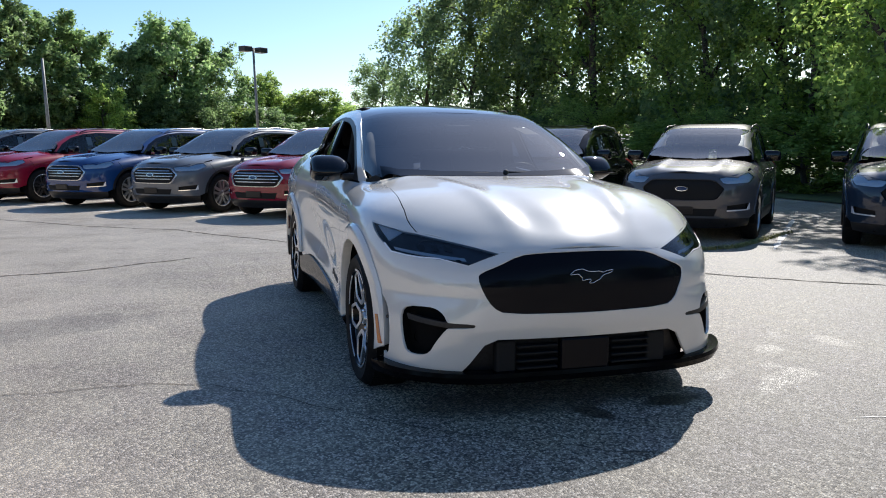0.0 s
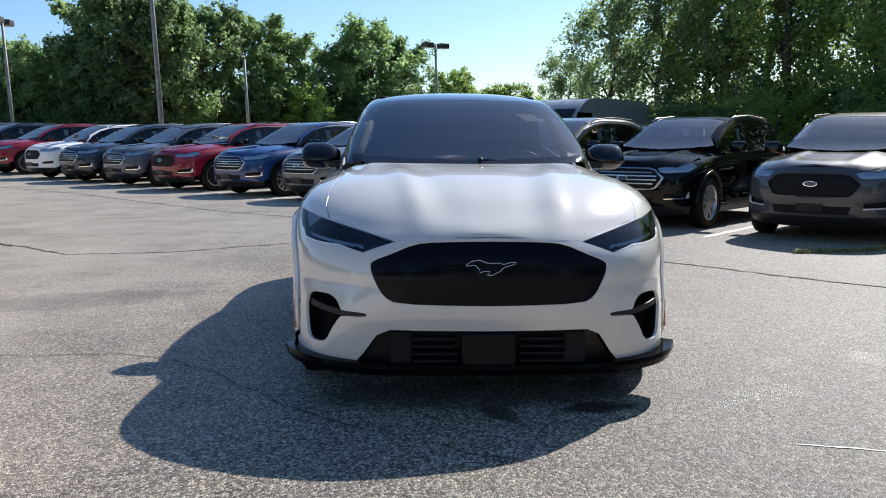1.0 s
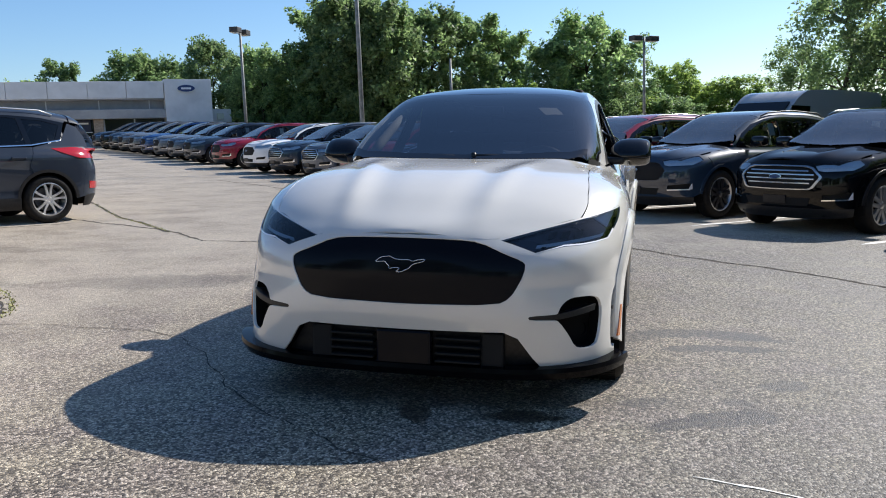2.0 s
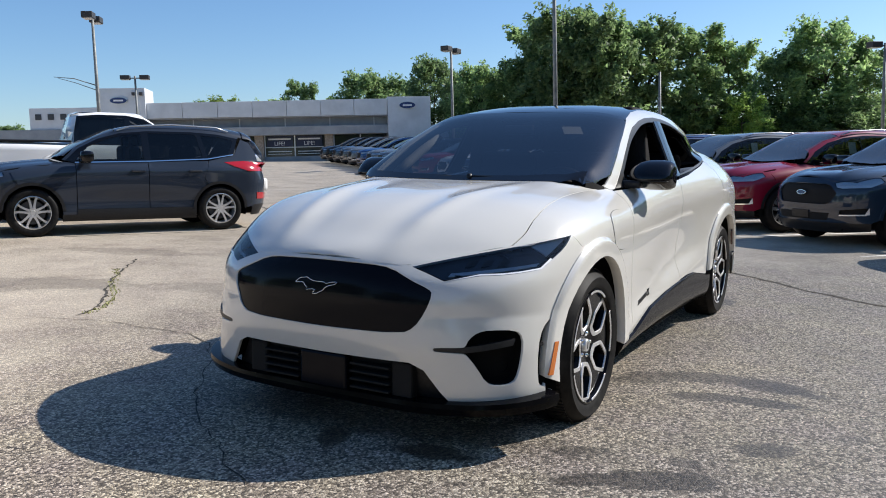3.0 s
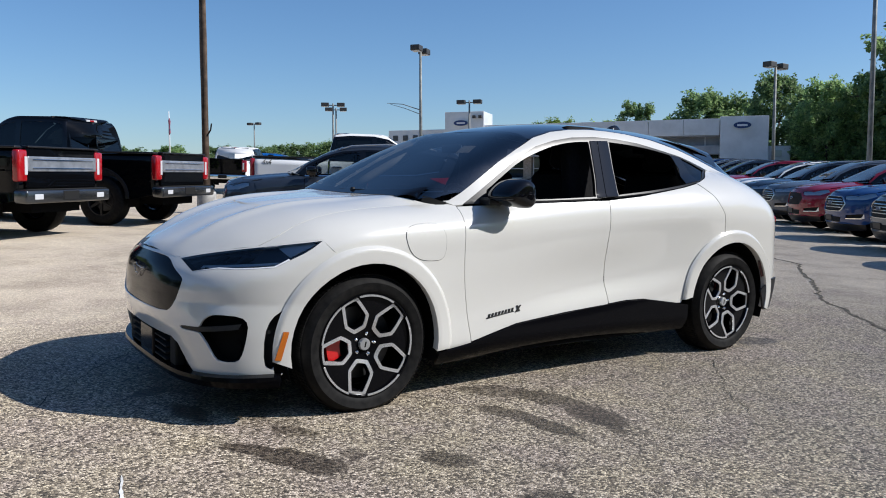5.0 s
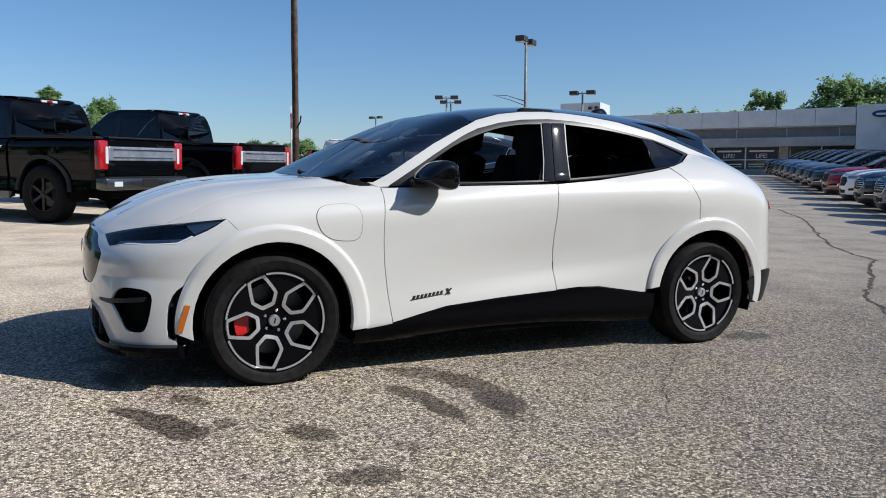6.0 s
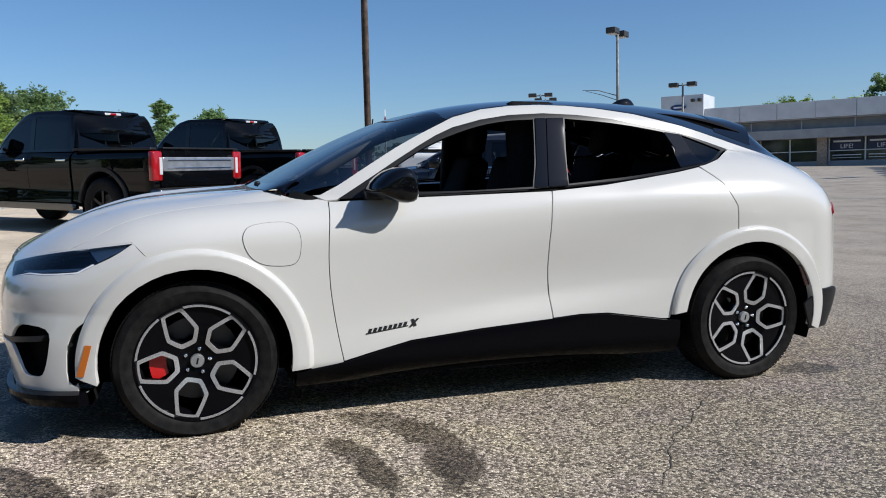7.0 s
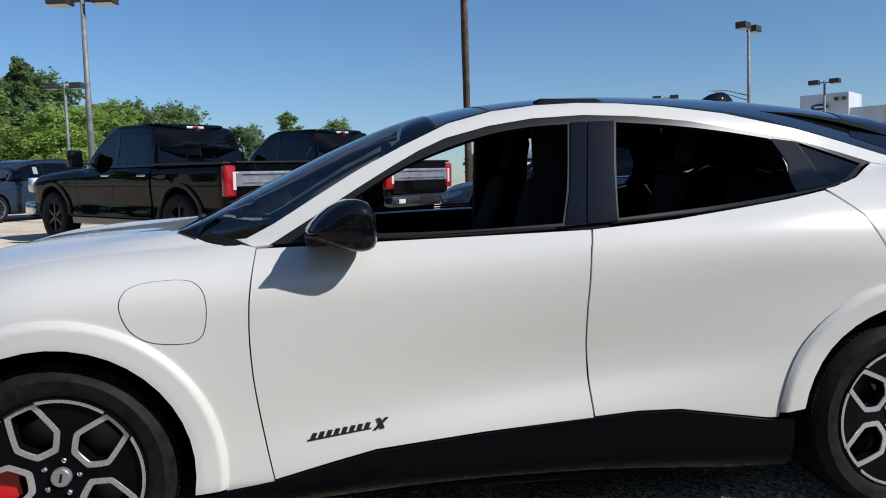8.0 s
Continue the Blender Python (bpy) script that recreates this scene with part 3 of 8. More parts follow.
    # black sill cladding
    clad = CLAD + [(1.03, 0.205), (1.03, 0.205), (-1.05, 0.19), (-1.05, 0.19)]
    both("sill", sx, [clad[0]] + clad, SILL_BLACK, hero, "gloss black sill cladding", off=0.016, rim=0.06)
    # charging flap outline
    flap = soft([(-1.241, 0.953), (-1.088, 0.965), (-1.035, 0.944), (-1.014, 0.893), (-1.020, 0.805), (-1.044, 0.770), (-1.089, 0.763), (-1.185, 0.770), (-1.244, 0.806), (-1.273, 0.865), (-1.276, 0.913)], 2)
    panel("charging_flap", sx, flap, WHITE, hero, "white charging flap", off=0.003, rim=0.005)
    ring = [(-1.145 + (y + 1.145) * 1.022, 0.862 + (z - 0.862) * 1.022) for y, z in flap]
    panel("flap_seam", sx, ring, SATIN_BLACK, hero, off=0.0008, rim=0)
    # bonnet, in plan
    side_edge = [(float(CAR.low(np.array(y), np.array(z))) - 0.0045, y) for y, z in SEAM]
    edge = [(0.0, -2.340), (0.266, -2.321), (0.365, -2.301), (0.42, -2.279), (0.507, -2.223), (0.607, -2.138), side_edge[0]] + side_edge + side_edge[-1:]
    full = edge + [(0.735, -0.975), (0.69, -1.05), (0.60, -1.132), (0.35, -1.153), (0.0, -1.16)]
    full = full + [(-x, y) for x, y in reversed(full[1:-1])]
    foot = [(0.0, -1.168), (0.35, -1.161), (0.60, -1.14), (0.69, -1.058)]
    cowl = foot + [(0.69, -0.985), (0.60, -1.06), (0.35, -1.105), (0.0, -1.12)]
    cowl = cowl + [(-x, y) for x, y in cowl[-2:-4:-1]] + [(-0.69, -0.985), (-0.69, -1.058), (-0.60, -1.14), (-0.35, -1.161)]
    panel("cowl", CAR.by_z, cowl, GLOSS_BLACK, hero, "black band at the foot of the windscreen", off=0.002, rim=0)
    for x0, x1 in ((0.06, 0.62), (-0.60, -0.05)):
        pts_ = [tuple(CAR.by_z(np.array([x]), np.array([-1.128 + 0.26 * x * x]), True)[0] + [0, 0, 0.016]) for x in np.linspace(x0, x1, 7)]
        bm = tube(bmesh.new(), pts_, [0.012, 0.010, 0.009, 0.008, 0.008, 0.007, 0.006], 6)
        part("wiper", bm, MATT_BLACK, hero, "black wiper arm", smooth=True)
        q_ = Vector(pts_[0])
        part("wiper_pivot", lathe(bmesh.new(), [(0.0, 0.02), (0.014, 0.018), (0.018, 0.0), (0.018, -0.03)], 12, "z"), SATIN_BLACK, hero, smooth=True).matrix_basis = Matrix.Translation(q_)
    # black corner closing the gap between wing, bonnet and windscreen foot
    for s_ in (1, -1):
        line = [(0.70, -1.03), (0.72, -1.0), (0.735, -0.975), (0.75, -0.945), (0.76, -0.91)]
        bm = bmesh.new()
        up_r = [bm.verts.new((s_ * x, y, float(CAR.by_z(np.array([x]), np.array([y]))[0][2]) + 0.001)) for x, y in line]
        lo_r = [bm.verts.new((s_ * x, y - 0.02, float(CAR.by_z(np.array([x]), np.array([y - 0.02]), True)[0][2]) - 0.03)) for x, y in line]
        for i in range(len(line) - 1):
            bm.faces.new((up_r[i], up_r[i + 1], lo_r[i + 1], lo_r[i]))
        part("cowl_corner", bm, MATT_BLACK, hero, "black corner under the windscreen", smooth=True)
    # pale inner trim behind the windscreen pillars
    for s_ in (-1,):
        pts_ = [(s_ * (float(CAR.width(np.array(y), RAIL(y))) - 0.075), y + 0.05, float(RAIL(y)) - 0.035) for y in (-0.80, -0.66, -0.51, -0.36)]
        part("pillar_trim", tube(bmesh.new(), pts_, [0.03, 0.032, 0.03, 0.026], 8), TRIM_GREY, hero, "pale inner pillar trim", smooth=True)

    def crease(x, y):
        p = CAR.by_z(x, y, True)
        ax = np.abs(np.asarray(x))
        t = np.clip((np.asarray(y) + 2.3) / 1.2, 0, 1)
        ridge = 0.30 + 0.16 * t
        up_ = 0.012 * np.exp(-((ax - ridge) / 0.06) ** 2) - 0.008 * np.exp(-((ax - ridge + 0.13) / 0.08) ** 2)
        fy = np.interp(ax, (0.0, 0.35, 0.60, 0.69, 0.735), (-1.168, -1.161, -1.14, -1.058, -0.98))
        meet = CAR.by_z(ax, fy)[..., 2] - CAR.by_z(ax, fy, True)[..., 2]
        ramp_ = np.clip((np.asarray(y) - fy + 0.42) / 0.42, 0, 1)
        p[..., 2] += np.clip(meet, 0, 0.02) * ramp_ ** 2 * (1 - np.clip((ax - 0.55) / 0.17, 0, 1) ** 2)
        p[..., 2] += up_ * np.clip((np.asarray(y) + 2.34) * 4, 0, 1) * np.clip((-1.16 - np.asarray(y)) * 3, 0, 1)
        return p
    panel("bonnet", crease, full, HOOD_WHITE, hero, "white bonnet with two long creases", step=0.025)
    # windscreen and roof glass, in plan
    wy = [-0.90, -0.803, -0.657, -0.506, -0.349, -0.23]
    wedge = [(float(CAR.width(np.array(y), RAIL(y))), y) for y in wy]
    screen = [(0, -1.168), (0.35, -1.161), (0.60, -1.14), (0.69, -1.058), (0.735, -0.975)] + wedge[1:] + [(0.3, -0.25), (0, -0.255)]
    screen = screen + [(-x, y) for x, y in reversed(screen[1:-1])]
    ws = panel("windscreen", CAR.by_z, screen, WINDSHIELD, hero, "large tinted windscreen", step=0.035, rim=0)
    ws.visible_shadow = False
    ry = [-0.215, -0.016, 0.149, 0.313, 0.474, 0.639, 0.882, 1.171, 1.498, 1.75, 1.912, 2.08]
    redge = [(float(CAR.width(np.array(y), RAIL(y))), y) for y in ry]
    roof = [(0, -0.24), (0.3, -0.235)] + redge + [(0.55, 2.16), (0.3, 2.235), (0, 2.25)]
    roof = roof + [(-x, y) for x, y in reversed(roof[1:-1])]

    def crowned(x, y):
        """Roof and rear window: rounder across than the cabin's side."""
        q = CAR.by_z(x, y)
        yy = np.asarray(y, float)
        low_ = RAIL(yy)
        k = np.clip((yy - 1.82) / 0.26, 0, 1)
        mid = CAR.roof(yy) * (1 - k) + np.minimum(CAR.roof(yy), low_ + 0.006) * k
        wide = np.maximum(CAR.width(yy, low_), 0.3)
        t = np.clip(np.abs(np.asarray(x, float)) / wide, 0, 1)
        q[..., 2] = np.minimum(q[..., 2], mid - (mid - low_) * t ** 2.6)
        return q
    panel("roof", crowned, roof, ROOF_GLASS, hero, "black glass roof and rear window", step=0.035)
    panel("visor_label", CAR.by_z, [(0.345, -0.50), (0.46, -0.49), (0.515, -0.585), (0.405, -0.605)], TRIM_GREY, hero, "pale label behind the windscreen", step=0.05, off=-0.012, rim=0)
    # lip spoiler over the rear window
    bm = bmesh.new()
    pts = []
    for x in np.linspace(-0.58, 0.58, 25):
        y1 = 1.90 - 0.50 * x * x
        zt = 1.478 - 0.10 * x * x
        y0 = y1 - 0.26
        zr = float(crowned(np.array([x]), np.array([y0]))[0][2])
        zu = float(crowned(np.array([x]), np.array([y1 + 0.02]))[0][2])
        fade = 1 - (abs(x) / 0.58) ** 3
        zm = float(crowned(np.array([x]), np.array([y1 - 0.12]))[0][2])
        zm += (zr * 0.45 + zt * 0.55 + 0.010 - zm) * fade + 0.003
        zt = zu + 0.004 + (zt - zu) * fade
        pts.append([bm.verts.new(q) for q in ((x, y0, zr + 0.003), (x, y1 - 0.12, zm), (x, y1, zt), (x, y1 + 0.004, zt - 0.014), (x, y1 + 0.016, min(zt - 0.02, zu - 0.012)), (x, y0, zr - 0.02))])
    for a, b in zip(pts, pts[1:]):
        for k in range(6):
            bm.faces.new((a[k], a[(k + 1) % 6], b[(k + 1) % 6], b[k]))
    bm.faces.new(pts[0])
    bm.faces.new(pts[-1][::-1])
    part("spoiler", bm, GLOSS_BLACK, hero, "gloss black tail spoiler", angle=40)
    # aerial fin
    bm = bmesh.new()
    rings = []
    for k, h in ((1.0, 0.0), (0.8, 0.03), (0.5, 0.055), (0.15, 0.068)):
        rings.append([bm.verts.new((0.034 * k * math.sin(t), 1.195 + 0.03 * (1 - k) - 0.095 * k * math.cos(t), 1.574 + h * 0.85)) for t in np.linspace(0, 2 * math.pi, 16, False)])
    for a, b in zip(rings, rings[1:]):
        for i in range(16):
            bm.faces.new((a[i], a[(i + 1) % 16], b[(i + 1) % 16], b[i]))
    bm.faces.new(rings[-1])
    part("aerial_fin", bm, GLOSS_BLACK, hero, "black shark-fin aerial", smooth=True)

    def rear(a, z):
        return CAR.by_turn(a, z, 1.2, 1)
    gate = [(-0.72, 1.055), (-0.80, 0.48), (0.80, 0.48), (0.72, 1.055)]
    panel("rear_bumper", rear, gate, WHITE, hero, "white tail and rear bumper", step=0.04)
    low = [(-0.72, 0.47), (-0.78, 0.50), (-0.88, 0.495), (-0.96, 0.42), (-0.92, 0.27), (0.92, 0.27), (0.96, 0.42), (0.88, 0.495), (0.78, 0.50), (0.72, 0.47)]
    panel("rear_skirt", rear, low, SATIN_BLACK, hero, "black rear skirt", step=0.04, off=0.018)
    for s_ in (1, -1):
        lampr = [(0.30, 0.99), (0.70, 0.985), (0.78, 0.955), (0.78, 0.925), (0.70, 0.93), (0.30, 0.945)]
        panel("tail_lamp", rear, lampr if s_ > 0 else [(-a, z) for a, z in lampr], RED_LENS, hero, "red tail lamp", step=0.03, off=0.006, rim=0.01)
    return doors, rears


hero_doors, hero_rears = hero_body()


def th(x, y):
    return math.atan2(x, -(y + 1.45))


def on_front(x, z):
    """(turn, height) of the point of the nose that lies at x, z."""
    lo, hi = float(CAR.nose(z)), -1.45
    for _ in range(40):
        m = (lo + hi) / 2
        if CAR.width(np.array(m), np.array(z)) < x:
            lo = m
        else:
            hi = m
    return (th(x, hi), z)


def on_side(y, z):
    return (th(float(CAR.width(np.array(y), np.array(z))), y), z)


def hero_front():
    """Nose: all outlines in (turn, height)."""
    F, S = on_front, on_side
    mir = lambda q: [(-a, z) for a, z in q][::-1]
    g = [F(x, z) for x, z in ((0.233, 0.777), (0.336, 0.766), (0.437, 0.722), (0.512, 0.692), (0.531, 0.672), (0.506, 0.594), (0.467, 0.533), (0.413, 0.505), (0.10, 0.498))]
    grille = soft([(0.0, 0.781)] + g + [(0.0, 0.497)] + mir(g), 1)
    panel("grille", turned, grille, GRILLE, hero, "closed dark shield grille", step=0.03, off=-0.006, rim=0.02)
    i_half = [F(x, z) for x, z in ((0.44, 0.385), (0.50, 0.358), (0.56, 0.27), (0.60, 0.222), (0.635, 0.206))]
    fog_h = [(0.835, 0.490), (0.812, 0.523), (0.735, 0.529), (0.700, 0.521), (0.674, 0.496), (0.664, 0.466), (0.655, 0.461), (0.552, 0.458), (0.542, 0.449), (0.552, 0.439), (0.655, 0.436), (0.668, 0.430), (0.706, 0.372), (0.734, 0.312), (0.770, 0.299), (0.818, 0.305), (0.831, 0.345), (0.838, 0.42)]
    fog = soft([F(x, z) for x, z in fog_h], 1)
    lamp = soft([F(0.417, 0.771), F(0.417, 0.771), F(0.507, 0.795), F(0.607, 0.818), F(0.726, 0.843), F(0.81, 0.861), S(-1.738, 0.885), S(-1.738, 0.885), S(-1.815, 0.833), S(-1.90, 0.793), S(-1.97, 0.757),
                 F(0.80, 0.748), F(0.745, 0.743), F(0.675, 0.742), F(0.562, 0.721), F(0.562, 0.721), F(0.487, 0.749)], 1)
    slot = soft([S(-1.938, 0.558), S(-1.938, 0.558), S(-1.998, 0.515), S(-2.03, 0.44), S(-2.035, 0.295), S(-2.01, 0.270), S(-1.99, 0.270), S(-1.975, 0.36), S(-1.965, 0.45)], 1)
    flare = [S(y, z) for y, z in arc(AXF, 0.335, 0.504, 109.5, 193, 14)]
    half = [F(x, z) for x, z in ((0.233, 0.790), (0.336, 0.783), (0.40, 0.776))] + [F(0.507, 0.802), F(0.607, 0.825), F(0.726, 0.850), F(0.81, 0.868), S(-1.74, 0.889), S(-1.698, 0.838)]
    half += flare + [S(-1.945, 0.245), F(0.838, 0.240), F(0.741, 0.216), F(0.66, 0.205)]
    outline = [(0.0, 0.793)] + half + i_half[::-1] + [(0.0, 0.381)] + mir(i_half[::-1]) + mir(half)
    panel("front_bumper", turned, outline, WHITE, hero, "pearl white front bumper", step=0.024, rim=0.014,
          holes=(grille, lamp, mir(lamp), fog, mir(fog), slot, mir(slot)))
    deep = lambda d: (lambda a, z: turned(a, z) - np.stack([np.sin(a) * d, -np.cos(a) * d, np.zeros_like(np.asarray(z, float))], -1))
    i_full = [(0.0, 0.392)] + [(a * 1.02, z + 0.01) for a, z in i_half] + [(0.60, 0.16), (0.0, 0.16), (-0.60, 0.16)] + mir([(a * 1.02, z + 0.01) for a, z in i_half])
    panel("lower_intake", deep(0.055), i_full, SATIN_BLACK, hero, "black lower air intake", step=0.05, rim=0.0)
    for x0, x1 in ((0.14, 0.34), (-0.34, -0.14)):
        for k in range(4):
            z = 0.235 + 0.034 * k
            part("intake_slat", block((x0, -2.345, z), (x1, -2.29, z + 0.010), 0.003), MATT_BLACK, hero)
        part("intake_frame", block((x1 if x0 > 0 else x0 - 0.1, -2.325, 0.215), (x1 + 0.1 if x0 > 0 else x0, -2.27, 0.372), 0.012), MATT_BLACK, hero)
    part("radar_cover", block((-0.125, -2.352, 0.215), (0.125, -2.30, 0.374), 0.012), GRILLE, hero, "flat dark sensor cover")

    def well(name, outline, d0, d1, material):
        """The inner wall of a recess, from one depth to another."""
        ring = dense(outline, 0.02)
        a_, z_ = np.array([q[0] for q in ring]), np.array([q[1] for q in ring])
        P0, P1 = deep(d0)(a_, z_), deep(d1)(a_, z_)
        n_ = len(ring)
        return mesh_ob(name, np.vstack([P0, P1]), [(i, (i + 1) % n_, n_ + (i + 1) % n_, n_ + i) for i in range(n_)], material, hero)
    # emblem reduced to a plain bright outline
    loop = [(-0.112, 0.676), (-0.098, 0.688), (-0.082, 0.698), (-0.060, 0.700), (-0.048, 0.703), (-0.030, 0.694), (-0.018, 0.690), (0.012, 0.688), (0.040, 0.690), (0.056, 0.682), (0.075, 0.690),
            (0.112, 0.694), (0.104, 0.684), (0.082, 0.678), (0.060, 0.672), (0.048, 0.664), (0.040, 0.652), (0.022, 0.646), (0.006, 0.636), (-0.020, 0.636), (-0.006, 0.646), (-0.002, 0.654), (-0.024, 0.654),
            (-0.052, 0.648), (-0.046, 0.660), (-0.058, 0.668), (-0.066, 0.680), (-0.088, 0.678)]
    lp = soft(loop, 1)
    pts3 = [turned(np.array([math.atan2(x, 0.935)]), np.array([z]))[0] + np.array([0, -0.004, 0]) for x, z in lp]
    part("emblem", tube(bmesh.new(), [tuple(q) for q in pts3 + pts3[:1]], 0.0018, 6, cap=False), CHROME, hero, "bright outline emblem", smooth=True)
    for s in (1, -1):
        f = fog if s > 0 else mir(fog)
        fc = np.mean(f, 0)
        well("fog_wall", f, 0.008, 0.075, UNDER)
        panel("fog_pocket", deep(0.07), [(fc[0] + (a - fc[0]) * 1.04, fc[1] + (z - fc[1]) * 1.04) for a, z in f], UNDER, hero, "deep black corner vent", step=0.03, rim=0.0)
        blade = [F(0.548, 0.456), F(0.548, 0.441), F(0.668, 0.438), F(0.812, 0.462), F(0.816, 0.488), F(0.676, 0.464)]
        panel("vent_blade", turned, blade if s > 0 else mir(blade), SATIN_BLACK, hero, step=0.03, off=-0.004, rim=0.05)
        bm = lathe(bmesh.new(), [(0.0, -0.01), (0.022, -0.008), (0.030, 0.0), (0.033, 0.02)], 20, "x")
        bmesh.ops.transform(bm, matrix=look((0.735 * s, -2.10, 0.37), (1.1 * s, -3.0, 0.35)) @ pose(0, 0, 0, 0, 90, 0), verts=bm.verts)
        part("fog_lamp", bm, LENS_DARK, hero, smooth=True)
        l = lamp if s > 0 else mir(lamp)
        panel("headlamp_glass", turned, l, LENS, hero, "smoked headlamp glass", step=0.03, off=0.0, rim=0.0)
        hl = panel("headlamp", deep(0.035), [(a, z) for a, z in l], LENS_DARK, hero, "dark triangular headlamp", step=0.03, rim=0.0)
        for strip in ([F(0.575, 0.735), F(0.745, 0.752), S(-1.97, 0.766), S(-1.95, 0.778), F(0.745, 0.764), F(0.58, 0.747)], [S(-1.90, 0.802), S(-1.77, 0.866), S(-1.79, 0.875), F(0.80, 0.852), F(0.815, 0.84), S(-1.91, 0.812)],
                      ):
            panel("light_strip", deep(0.028), strip if s > 0 else mir(strip), LAMP_ELEMENT, hl, "pale lamp element", step=0.02, rim=0.01)
        for x_ in (0.62, 0.675, 0.73):
            bezel = [F(x_, 0.770), F(x_ + 0.032, 0.775), F(x_ + 0.037, 0.799), F(x_ + 0.004, 0.793)]
            panel("lamp_cell", deep(0.026), bezel if s > 0 else mir(bezel), SATIN_BLACK, hl, "small square lamp lens", step=0.02, rim=0.008)
        edge_ = [F(0.566, 0.7225), F(0.675, 0.7435), F(0.745, 0.7445), F(0.80, 0.7495), S(-1.97, 0.7585), S(-1.90, 0.7945), S(-1.905, 0.799), S(-1.972, 0.764), F(0.80, 0.755), F(0.745, 0.750), F(0.675, 0.749)]
        panel("lamp_edge", deep(-0.0015), edge_ if s > 0 else mir(edge_), LAMP_REFLECTOR, hl, "bright lower lamp edge", step=0.02, rim=0.006)
        bm = lathe(bmesh.new(), [(0.0, 0.0), (0.03, 0.0), (0.036, 0.012)], 20, "x")
        bmesh.ops.transform(bm, matrix=look((0.70 * s, -2.04, 0.782), (1.1 * s, -3.0, 0.77)) @ pose(0, 0, 0, 0, 90, 0), verts=bm.verts)
        part("projector", bm, GREY_LENS, hl, smooth=True)
        well("slot_wall", slot if s > 0 else mir(slot), 0.008, 0.06, MATT_BLACK)
        panel("air_slot", deep(0.05), slot if s > 0 else mir(slot), MATT_BLACK, hero, "black air curtain slot", step=0.03, rim=0)
        sens = [(th(0.895 * s, -2.02) + 0.009 * math.cos(a), 0.452 + 0.009 * math.sin(a)) for a in np.linspace(0, 2 * math.pi, 10, False)]
        panel("parking_sensor", turned, sens, SATIN_BLACK, hero, "small round parking sensor", step=0.01, off=0.002, rim=0.003)
        mark = [(-1.946, 0.452), (-1.920, 0.450), (-1.958, 0.313), (-1.986, 0.316)]
        panel("side_marker", CAR.by_x, mark, AMBER, hero, "amber side marker lamp", off=0.017, mirror=s < 0, rim=0.014, step=0.02)
    # chin splitter, swept along the nose
    bm = bmesh.new()
    rows = []
    for a in np.linspace(-1.06, 1.06, 45):
        p = turned(np.array([a]), np.array([0.27]))[0]
        d = np.array([math.sin(a), -math.cos(a), 0])
        lift_ = 0.018 * np.clip((abs(a) - 0.55) / 0.45, 0, 1)
        o = 0.028 + 0.030 * np.clip((abs(a) - 0.6) / 0.4, 0, 1)
        rows.append([bm.verts.new(tuple(p + d * q + np.array([0, 0, h]))) for q, h in ((-0.06, -0.045 + lift_), (0.0, -0.04 + lift_), (o, -0.045 + lift_ * 1.1), (o + 0.004, -0.064 + lift_), (o - 0.012, -0.095 + lift_ * 0.8), (-0.06, -0.11 + lift_ * 0.6))])
    for a, b in zip(rows, rows[1:]):
        for k in range(6):
            bm.faces.new((a[k], a[(k + 1) % 6], b[(k + 1) % 6], b[k]))
    bm.faces.new(rows[0])
    bm.faces.new(rows[-1][::-1])
    part("splitter", bm, SILL_BLACK, hero, "gloss black chin splitter", angle=35)


hero_front()


